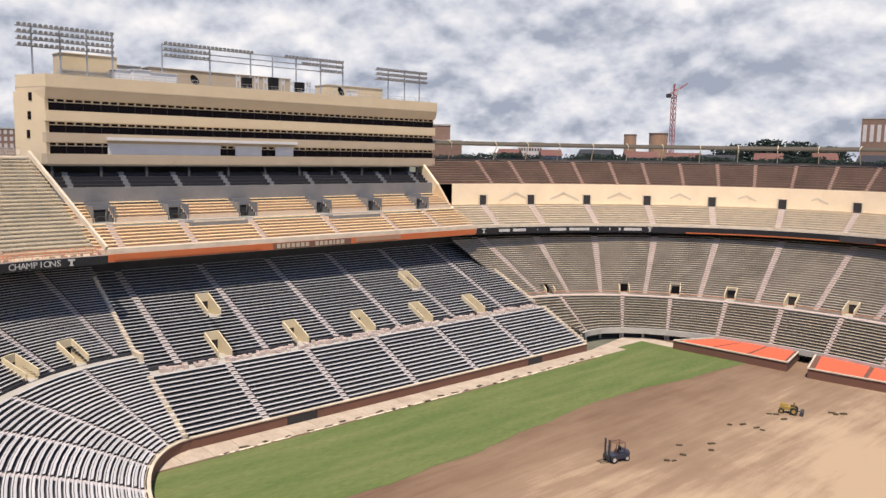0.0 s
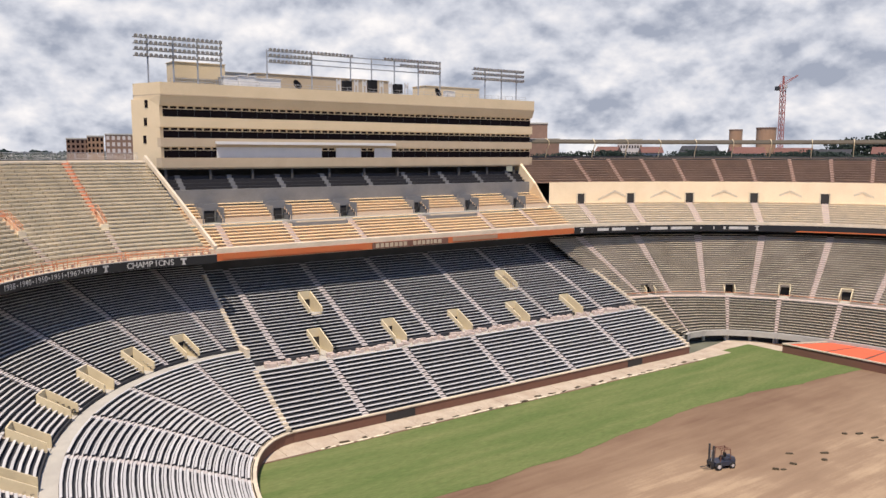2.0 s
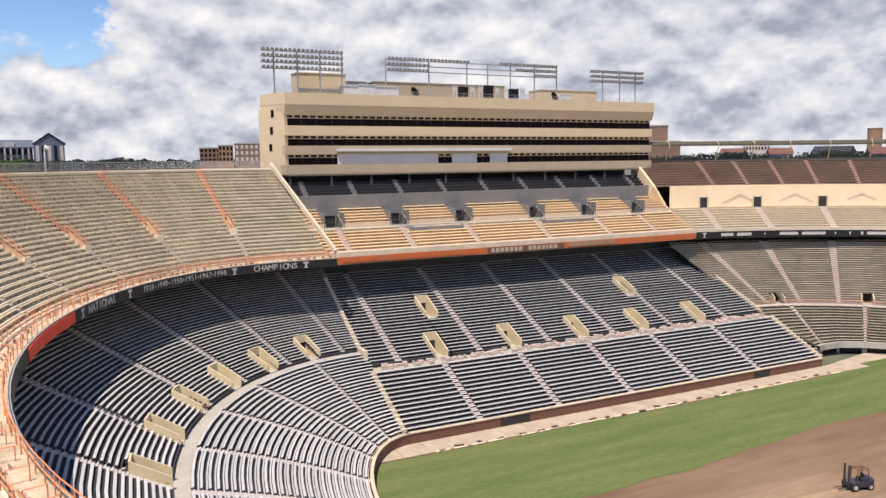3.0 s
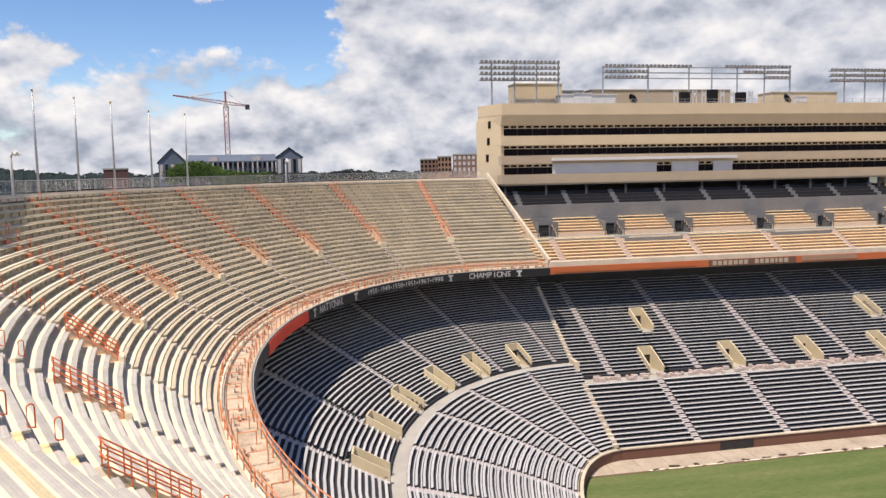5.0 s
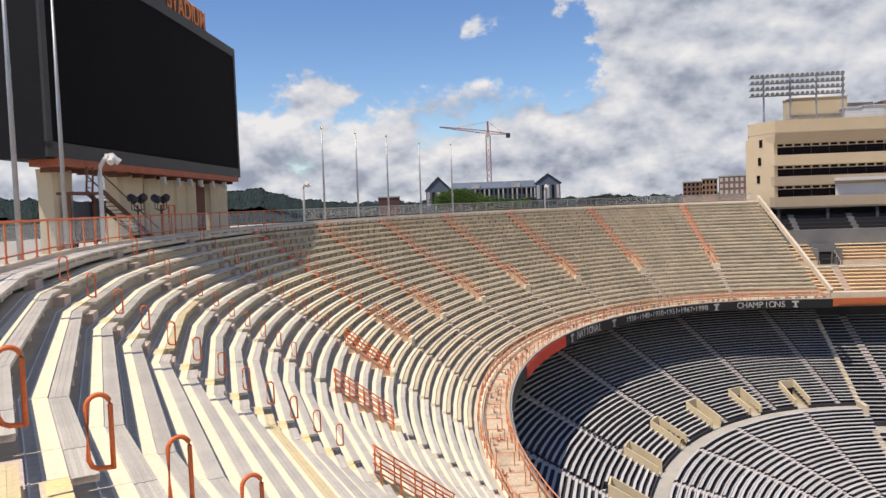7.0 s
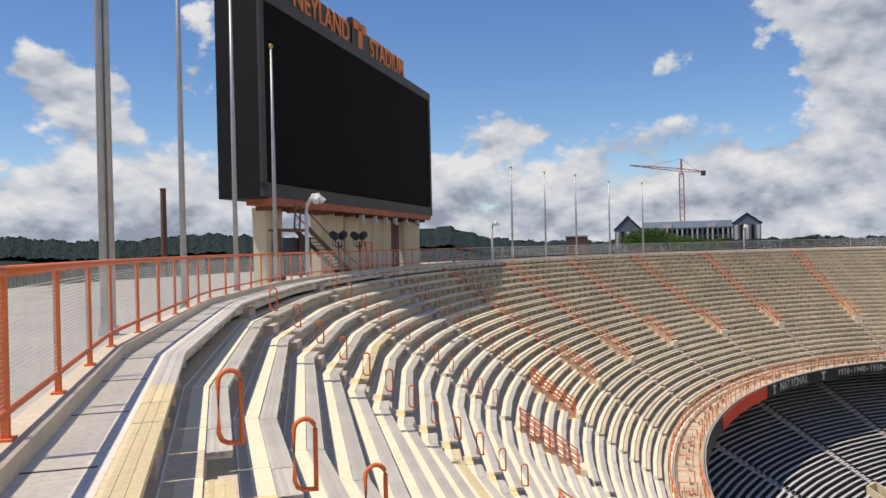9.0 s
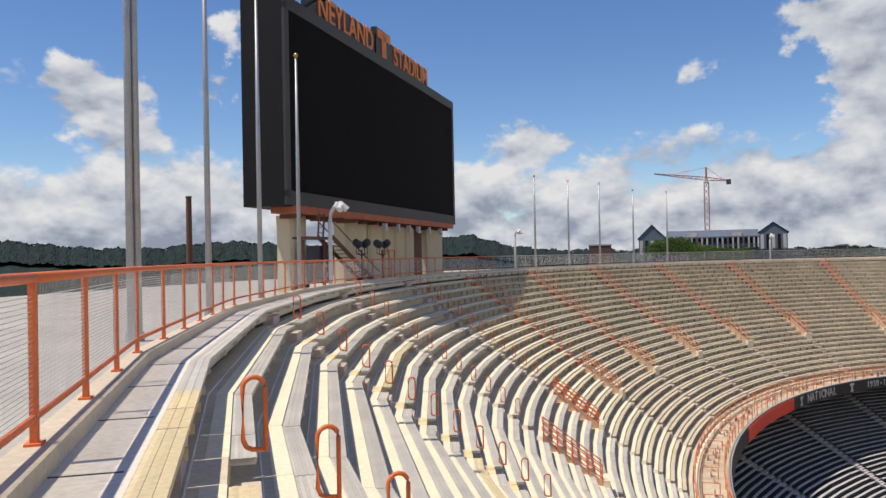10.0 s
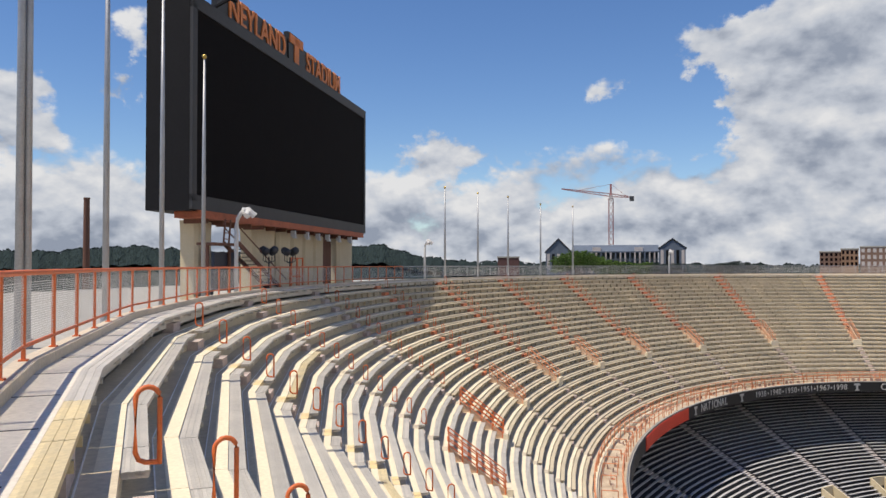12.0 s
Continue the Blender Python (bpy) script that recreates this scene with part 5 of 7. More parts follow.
def build_north():
    sl, sm, sd, su = (sections_of(m, len(c)) for m, c in ((NM_L, NC_LT), (NM_M, NC_MF), (NM_D, NC_D), (NM_U, NC_U)))
    n1 = 13
    foot, head = n_curve(N_LOWF, 0.0, NC_LF), n_curve(N_WALK, 0.0, NC_LT)
    C = [foot + (head - foot) * (i / n1) for i in range(n1 + 1)]
    zs = [2.3 + 0.44 * i for i in range(n1)]
    low = terrace("north_stand_lower", "dark concrete terrace of the north lower stand", C, zs, TREAD_N_LOW, base=1.9)
    stand_benches(low, BENCH_N, C, zs, sl, width=0.25)
    part("aisle_steps", stand_steps(C, zs, NM_L, 0.44), AISLE, low, kind="stuff")
    # recessed base below the lower stand; its shade is in the dark colour
    c = n_curve(N_LOWF, 0.0, NC_LF)
    part("front_edge", Geo().loft([[(*p, 1.2) for p in n_curve(N_LOWF, -0.3, NC_LF)], [(*p, 2.4) for p in n_curve(N_LOWF, -0.3, NC_LF)], [(*p, 2.4) for p in n_curve(N_LOWF, 0.3, NC_LF)]], closed=False), CONCRETE_GREY, low)
    part("base_wall", Geo().loft([[(*p, 0) for p in n_curve(N_LOWF, 1.2, NC_LF)], [(*p, 2.2) for p in n_curve(N_LOWF, 1.2, NC_LF)]], closed=False), DARK, low, "wall below the stand with the shade in its colour")
    g = Geo()
    for j in range(0, len(c) - 1):
        p = n_curve(N_LOWF, 0.5, NC_LF)[j]
        g.box((p[0], p[1], 1.0), (0.4, 0.4, 2.0))
    part("pillars", g, CONCRETE_GREY, low, kind="stuff")
    zw = 2.3 + 0.44 * n1
    walk_out = (55.8, 41.8, 42.0)
    g = Geo().loft([[(*p, zw) for p in n_curve(N_WALK, 0, NC_MF)], [(*p, zw) for p in n_curve(walk_out, 0, NC_MF)]], closed=False)
    tagged(part("north_walkway", g, AISLE), "pinkish cross walkway of the north stand", "walkway", kind="structure")
    g = Geo().tube([(*p, zw + 1.0) for p in n_curve(N_WALK, 0, NC_MF)], 0.05, 5)
    tagged(part("north_rail", g, ORANGE_PALE), "faded orange rail beside the north walkway", "railing", kind="structure")
    n2 = 28
    foot, head = n_curve(walk_out, 0.0, NC_MF), n_curve(N_BACK, 0.0, NC_MT)
    M = [foot + (head - foot) * (i / n2) for i in range(n2 + 1)]
    zm = [zw + 0.45 + 0.445 * i for i in range(n2)]
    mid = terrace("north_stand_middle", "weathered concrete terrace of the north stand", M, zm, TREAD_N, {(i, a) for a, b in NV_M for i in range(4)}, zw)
    stand_benches(mid, BENCH_N, M, zm, sm, width=0.28, voms=[(a, b, 0, 4) for a, b in NV_M])
    part("aisle_steps", stand_steps(M, zm, NM_M, 0.445), AISLE, mid, kind="stuff")
    b = n_curve(N_BACK, 0, NC_MT)
    tagged(part("north_rear_wall", Geo().loft([[(*p, 10) for p in b], [(*p, 23) for p in b]], closed=False), SHADE_WALL), "shadowed rear wall of the north stand", "wall", kind="structure")
    for th in N_VOMS:
        p, n = ellipse(*walk_out, th)
        low_vomitory(tuple(p), math.atan2(n[1], n[0]), zw + 0.02, 3.0, 2.3, 0.55)
    # upper deck
    n3 = 9
    D = [n_curve(N_FRONT, 1.0 + 0.8 * i) for i in range(n3 + 1)]
    zd = [25.0 + 0.45 * i for i in range(n3)]
    dk = terrace("north_deck_lower", "pale concrete terrace of the north upper deck", D, zd, CONCRETE, base=24.3)
    stand_benches(dk, BENCH_PALE, D, zd, sd, width=0.28)
    part("aisle_steps", stand_steps(D, zd, NM_D, 0.45), AISLE, dk, kind="stuff")
    xb = 1.0 + 0.8 * n3
    wl = Geo().loft([[(*p, 28.6) for p in n_curve(N_FRONT, xb)], [(*p, 33.6) for p in n_curve(N_FRONT, xb)], [(*p, 33.6) for p in n_curve(N_FRONT, xb + 0.5)]], closed=False)
    wall_ = tagged(part("north_deck_wall", wl, WALL_PEACH), "cream wall with door openings in the north upper deck", "wall", kind="structure")
    for k, th in enumerate(N_DECK):
        p, n = ellipse(*N_FRONT, th, xb)
        ang = math.atan2(n[1], n[0])
        part("door_opening", Geo().box((p[0] - n[0] * 0.02, p[1] - n[1] * 0.02, 29.9), (0.12, 1.7, 2.3), ang), DARK, wall_, "dark panel standing for a shaded door opening")
        g = Geo()
        for s in (-1, 1):
            g.box((p[0] - n[0] * 0.1 - n[1] * s * 1.0, p[1] - n[1] * 0.1 + n[0] * s * 1.0, 29.9), (0.3, 0.25, 2.5), ang)
        part("door_jamb", g, CONCRETE, wall_)
        # gable-shaped relief between the doors
        p2, n2_ = ellipse(*N_FRONT, th - 5.8, xb - 0.06)
        t = np.array([-n2_[1], n2_[0]])
        g = Geo()
        for s in (-1, 1):
            g.bar((*(p2 + t * s * 4.2), 29.6), (*p2, 31.6), 0.12, 0.4)
        part("gable_relief", g, CONCRETE, wall_)
    n4 = 10
    U = [n_curve(N_FRONT, xb + 0.5 + 0.82 * i, NC_U) for i in range(n4 + 1)]
    zu = [33.8 + 0.52 * i for i in range(n4)]
    up = terrace("north_deck_upper", "brown concrete upper rows of the north deck", U, zu, TREAD_BROWN, base=33.5)
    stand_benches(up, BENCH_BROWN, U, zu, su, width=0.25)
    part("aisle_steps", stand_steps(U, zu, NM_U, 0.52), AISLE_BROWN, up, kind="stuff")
    # fascia with ribbon board
    path = [(p, n, 0.0) for p, n in zip(*ellipse(*N_FRONT, NC_D))]
    f = tagged(part("north_fascia", Geo().strip(path, 0.0, 1.1, 23.0, 25.05), CONCRETE), "pale front edge of the north deck", "parapet", kind="structure")
    part("ribbon_board", Geo().strip(path, -0.1, -0.02, 23.0, 24.4), RIBBON, f, "black name ribbon board")
    g = Geo().loft([[(*p, 22.9) for p in n_curve(N_FRONT)], [(*p, 23.5) for p in n_curve(N_BACK, 0, NC_D)]], closed=False)
    part("underside", g, CONCRETE_GREY, f)
    # roof canopy: long pale tube on curved brackets
    off = xb + 0.5 + 0.82 * n4
    zr = 33.8 + 0.52 * n4
    can = tagged(thing("rim_canopy", "long tan canopy with curved brackets round the stadium rim", "canopy", kind="structure"), "")
    c0, c1, c2 = (n_curve(N_FRONT, off + o, NC_U) for o in (-1.2, 0.8, 2.6))
    rings = [[(*a, 42.55), (*b, 43.25), (*c, 43.25), (*c, 42.5), (*b, 42.4), (*a, 42.2)] for a, b, c in zip(c0, c1, c2)]
    part("canopy_roof", Geo().loft(rings), CANOPY, can)
    for j in range(1, len(NC_U), 3):
        p, q_, r_ = (n_curve(N_FRONT, off + o, NC_U)[j] for o in (0.4, -1.5, 0.2))
        part("bracket", Geo().tube([(*p, zr - 0.5), (*((p + q_) / 2), 40.9), (*q_, 41.9), (*q_, 42.7), (*((p + q_) / 2), 43.2), (*r_, 43.4)], 0.11, 5), CREAM, can)
    tagged(part("north_rim_wall", Geo().loft([[(*p, 20) for p in n_curve(N_FRONT, off + 0.1)], [(*p, zr + 0.35) for p in n_curve(N_FRONT, off + 0.1)]], closed=False), SHADE_WALL), "concrete rim wall of the north deck", "wall", kind="structure")
    # end wall where the deck meets the west stand
    prof = [(0.3, 23.2), (0.3, 25.2), (1.0, 25.3), (xb, 29.3), (xb + 0.3, 33.6), (off, zr + 0.3), (off, 23.2)]
    turn = (163.4, 163.4, 163.4, 163.7, 165.5, 165.6, 165.6)
    e0, e1 = ([(*ellipse(*N_FRONT, th + d, o)[0], z) for (o, z), th in zip(prof, turn)] for d in (0.05, 0.4))
    tagged(part("north_end_wall", Geo().loft([e0, e1]), WALL_PEACH), "peach cream end wall of the north deck", "wall", kind="structure")
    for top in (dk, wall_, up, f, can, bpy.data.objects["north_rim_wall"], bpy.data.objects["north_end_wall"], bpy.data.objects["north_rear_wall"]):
        scale_from_eye(top)
    # orange carpeted end-zone terraces with maroon walls
    for poly in ([(-24.2, 59.4), (-0.4, 60.5), (-3.6, 74.5), (-19.6, 68.8)], [(4.0, 59.2), (31.0, 62.2), (31.0, 73.0), (-0.1, 73.3)]):
        t = thing("end_zone_terrace", "low terrace with orange carpet and a maroon wall", "terrace", "end zone terraces", "structure")
        part("wall", Geo().prism(poly, 0.0, 1.75), BRICKRED, t)
        cx_, cy_ = np.mean(poly, axis=0)
        ins = [(cx_ + (x - cx_) * 0.94, cy_ + (y - cy_) * 0.90) for x, y in poly]
        for a, b in ((0.01, 0.325), (0.355, 0.655), (0.685, 0.99)):
            lo = [np.array(ins[0]) + (np.array(ins[1]) - np.array(ins[0])) * f for f in (a, b)]
            hi = [np.array(ins[3]) + (np.array(ins[2]) - np.array(ins[3])) * f for f in (b, a)]
            part("carpet", Geo().prism([tuple(p) for p in lo + hi], 1.75, 1.80), ORANGE_CARPET, t)
        g = Geo()
        for k in range(4):
            a, b = poly[k], poly[(k + 1) % 4]
            g.bar((*a, 1.86), (*b, 1.86), 0.32, 0.22)
        part("coping", g, CONCRETE, t, "pale coping")


build_north()


# ---- scoreboard ----
def build_scoreboard():
    s = thing("scoreboard", "huge black video scoreboard with orange lettering on cream pillars", "scoreboard", at=(0, -118.5, 38.3))
    q = lambda x, y, z: (x, y + 118.5, z - 38.3)
    part("cabinet", Geo().box(q(0, -120.4, 50.9), (32.9, 3.6, 14.2)), FRAME_BLACK, s, "black cabinet")
    part("screen", Geo().box(q(0, -118.54, 51.0), (32.0, 0.12, 12.2)), SCREEN, s, "unlit black LED screen")
    g = Geo()
    for z, h in ((44.35, 0.95), (57.45, 0.9)):
        g.box(q(0, -118.5, z), (32.9, 0.25, h))
    for x in (-16.2, 16.2):
        g.box(q(x, -118.5, 50.9), (0.5, 0.25, 13.0))
    part("trim", g, FRAME_GREY, s, "charcoal trim")
    part("orange_beam", Geo().box(q(0, -119.4, 43.62), (31.2, 2.2, 0.50)), RUST_ORANGE, s, "weathered orange beam")
    for k in range(16):
        part("joist", Geo().box(q(-14.4 + k * 1.92, -119.6, 43.22), (0.14, 2.0, 0.30)), BRICKRED, s)
    def pillar(x0, x1, depth=0.75):
        """A cream pier, round-cornered, that flares out under the beam."""
        cx, hw = (x0 + x1) / 2, (x1 - x0) / 2
        rings = []
        for z, k in ((37.9, 0.92), (41.2, 0.92), (42.4, 0.95), (43.0, 1.0), (43.3, 1.04)):
            rings.append([q(cx + hw * k * a, -120.3 + depth * b, z) for a, b in ((-1, -1), (1, -1), (1, 0.55), (0.8, 0.9), (0.4, 1.0), (-0.4, 1.0), (-0.8, 0.9), (-1, 0.55))])
        part("pillar", Geo().loft(rings), CREAM, s, "cream concrete pillar", smooth=False)

    for x0, x1 in ((12.3, 14.3), (2.75, 6.6), (-0.1, 2.6), (-2.5, -0.2), (-4.85, -2.6), (-7.25, -4.95), (-15.6, -10.9)):
        pillar(x0, x1)
    part("rear_wall", Geo().box(q(-1.0, -121.6, 40.3), (12.6, 0.4, 5.8)), CREAM, s)
    part("brown_panel", Geo().box(q(-9.05, -120.6, 40.3), (3.4, 0.3, 5.8)), BRICKRED, s, "dark brown panel")
    part("brown_panel", Geo().box(q(-16.3, -120.6, 40.0), (0.7, 0.3, 4.8)), BRICKRED, s)
    for x in (1.5, -1.2, -3.7, -6.0, -8.8, -12.0):
        part("flood_lamp", Geo().box(q(x, -118.6, 43.0), (0.28, 0.45, 0.5)).box(q(x, -118.45, 42.7), (0.42, 0.3, 0.22)), WHITE, s, "small white flood lamp")
    # two short lamp arms on the top edge
    for x in (15.6, 13.4):
        part("lamp_arm", Geo().bar(q(x, -119.2, 58.0), q(x + 0.5, -117.0, 58.5), 0.16, 0.16).box(q(x + 0.5, -116.9, 58.45), (0.7, 0.35, 0.3)), FRAME_BLACK, s)
    # sign on top
    part("sign_back", Geo().box(q(1.6, -119.3, 58.9), (22.4, 0.5, 2.2)), RIBBON, s, "black sign backing")
    part("sign_back", Geo().box(q(0.5, -119.2, 59.1), (2.9, 0.55, 3.0)), RIBBON, s)
    face = Matrix.Rotation(radians(90), 4, "X") 
    turn = Matrix.Rotation(math.pi, 4, "Z")
    for txt, x, size in (("NEYLAND", 6.9, 2.6), ("STADIUM", -5.9, 2.6)):
        writing("lettering", txt, size, LETTER_OR, Matrix.Translation((x, -119.0, 58.95)) @ turn @ face @ Matrix.Diagonal((0.76, 1, 1, 1)), s, 0.06, "orange block letters", bold=0.06)
    g = Geo()
    g.box(q(0.5, -118.88, 60.1), (2.6, 0.12, 0.75)).box(q(0.5, -118.88, 59.0), (0.85, 0.12, 2.6)).box(q(0.5, -118.88, 57.85), (1.6, 0.12, 0.5))
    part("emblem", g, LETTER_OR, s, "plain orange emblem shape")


build_scoreboard()
bpy.data.objects["scoreboard"].matrix_world = Matrix.Translation((7.08, -114.7, 38.32)) @ Matrix.Rotation(radians(4.9), 4, "Z") @ Matrix.Diagonal((1.07, 0.75, 0.874, 1))


# ---- rim fence ----
def arc_points(off, a0, a1, step):
    """Points at even steps along the deck's own polyline at this offset, from angle a0 to a1."""
    th = np.linspace(a0, a1, 1200)
    cols = np.array(COLS_S)
    base = south_curve(off)
    xs, ys = np.interp(th, cols, base[:, 0]), np.interp(th, cols, base[:, 1])
    d = np.concatenate([[0], np.cumsum(np.hypot(np.diff(xs), np.diff(ys)))])
    s = np.arange(0, d[-1], step)
    x, y = np.interp(s, d, xs), np.interp(s, d, ys)
    x2, y2 = np.interp(s + 0.05, d, xs), np.interp(s + 0.05, d, ys)
    t = np.stack([x2 - x, y2 - y], 1)
    t /= np.maximum(np.linalg.norm(t, axis=1, keepdims=True), 1e-9)
    return np.stack([x, y], 1), t


FENCE_OFF, FENCE_Z, FENCE_TOP = 22.03, ZRIM + 0.16, ZRIM + 1.40


def build_fence():
    pts, tan = arc_points(FENCE_OFF, 321.65, 178.0, 2.02)
    east, etan = arc_points(FENCE_OFF, 321.65, 349.5, 2.02)
    f = thing("rim_fence", "orange pipe fence with wire mesh panels on the deck rim", "fence", kind="structure")
    near_post = Geo().box((0, 0, 0.62), (0.07, 0.055, 1.24)).box((0, 0, 0.01), (0.16, 0.12, 0.02)).mesh("post", ORANGE)
    far_post = Geo().box((0, 0, 0.62), (0.055, 0.05, 1.24)).mesh("post", STEEL)
    line = [tuple(p) for p in pts]
    for k, (p, t) in enumerate(list(zip(pts, tan)) + list(zip(east, etan))[1:]):
        o = new("post", far_post if 36 < k < len(pts) else near_post)
        o.parent = f
        o.matrix_world = Matrix.Translation((*p, FENCE_Z)) @ Matrix.Rotation(math.atan2(t[1], t[0]), 4, "Z")
    for run, mat in ((line[:37], ORANGE), (line[36:], STEEL), ([tuple(p) for p in east], ORANGE)):
        part("top_rail", Geo().tube([(*p, FENCE_TOP) for p in run], 0.042, 8), mat, f, "round top rail", smooth=True)
        part("bottom_rail", Geo().tube([(*p, FENCE_Z + 0.20) for p in run], 0.03, 6), mat, f)
    # wire mesh: long horizontal wires, uprights on the nearest panels
    g = Geo()
    for k in range(25):
        z = FENCE_Z + 0.235 + k * 0.036
        g.tube([(*p, z) for p in line], 0.0040, 3, caps=False)
        g.tube([(*p, z) for p in [tuple(q) for q in east]], 0.0033, 3, caps=False)
    fine, _ = arc_points(FENCE_OFF, 321.65, 309.0, 0.05)
    for p in fine:
        g.add([(p[0] - 0.002, p[1], FENCE_Z + 0.2), (p[0] + 0.002, p[1], FENCE_Z + 0.2), (p[0] + 0.002, p[1], FENCE_TOP), (p[0] - 0.002, p[1], FENCE_TOP)], [(0, 1, 2, 3)])
    fine, _ = arc_points(FENCE_OFF, 309.0, 178.0, 0.09)
    for p in fine:
        g.add([(p[0] - 0.003, p[1], FENCE_Z + 0.2), (p[0] + 0.003, p[1], FENCE_Z + 0.2), (p[0] + 0.003, p[1], FENCE_TOP), (p[0] - 0.003, p[1], FENCE_TOP)], [(0, 1, 2, 3)])
    part("wire_mesh", g, WIRE, f, "galvanised wire mesh", kind="stuff")


build_fence()


def slab_joints():
    """Thin dark bars across the rim walkway at even steps."""
    pts, tan = arc_points(RIM + 0.21, 349.0, 285.0, 2.05)
    g = Geo()
    for p, t in zip(pts, tan):
        g.box((*p, ZRIM + 0.003), (0.022, 0.50, 0.006), math.atan2(t[1], t[0]))
    part("slab_joints", g, FRAME_GREY, SOUTH, "thin dark bars across the rim walkway", kind="stuff")


slab_joints()


# ---- flagpoles and lamp posts ----
def at_az(az, r):
    a = radians(az)
    return (EYE[0] - r * math.sin(a), EYE[1] + r * math.cos(a))


def flagpole(x, y, top, rad=0.115, base=37.95):
    p = thing("flagpole", "tall bare grey steel flagpole on the stadium rim", "flagpole", "rim flagpoles", at=(x, y, base))
    h = top - base
    part("pole", Geo().tube([(0, 0, 0), (0, 0, h * 0.55), (0, 0, h)], [rad, rad * 0.85, rad * 0.5], 10), STEEL, p, smooth=True)
    part("base_collar", Geo().tube([(0, 0, 0), (0, 0, 0.25)], rad * 1.5, 10), STEEL, p)
    b = Geo()
    b.tube([(0, 0, h), (0, 0, h + 0.06), (0, 0, h + 0.16), (0, 0, h + 0.24), (0, 0, h + 0.28)], [0.03, 0.10, 0.13, 0.10, 0.02], 8)
    part("finial", b, GOLD, p, "gold ball finial", smooth=True)


for az, r, top in ((128.33, 29.9, 53.5), (124.83, 36.9, 52.1), (122.11, 43.1, 50.8)):
    flagpole(*at_az(az, r), top)
flagpole(*at_az(133.40, 22.0), 53.5, 0.105)
flagpole(*at_az(132.95, 22.1), 53.5, 0.105)
for x, y, top in ((-22.7, -111.2, 48.7), (-30.7, -109.2, 48.7), (-37.9, -106.8, 48.8), (-45.1, -103.6, 48.3), (-51.9, -99.9, 48.4)):
    flagpole(x, y, top, 0.13)


def lamp_post(x, y, top, arm):
    p = thing("lamp_post", "pale curved lamp post with a cluster of floodlights", "lamp post", "rim lamp posts", at=(x, y, 37.95))
    h = top - 37.95
    a = radians(arm)
    dx, dy = math.cos(a), math.sin(a)
    pts = [(0, 0, 0), (0, 0, h - 0.9), (dx * 0.12, dy * 0.12, h - 0.5), (dx * 0.5, dy * 0.5, h - 0.15), (dx * 1.1, dy * 1.1, h + 0.05)]
    part("pole", Geo().tube(pts, [0.13, 0.12, 0.12, 0.11, 0.10], 8), WHITE, p, smooth=True)
    for k, (u, w) in enumerate(((0.7, 0.25), (1.1, -0.2), (1.25, 0.25))):
        g = Geo().tube([(dx * u, dy * u, h + 0.1), (dx * (u + 0.12), dy * (u + 0.12), h - 0.12), (dx * (u + 0.25) - dy * w, dy * (u + 0.25) + dx * w, h - 0.38)], [0.10, 0.16, 0.20], 8)
        part("lamp_head", g, WHITE, p, "white lamp head")


lamp_post(*at_az(119.9, 47.5), 43.2, 62.0)
lamp_post(*at_az(106.6, 86.0), 42.7, 40.0)
lamp_post(-68.1, -86.3, 42.4, 10.0)


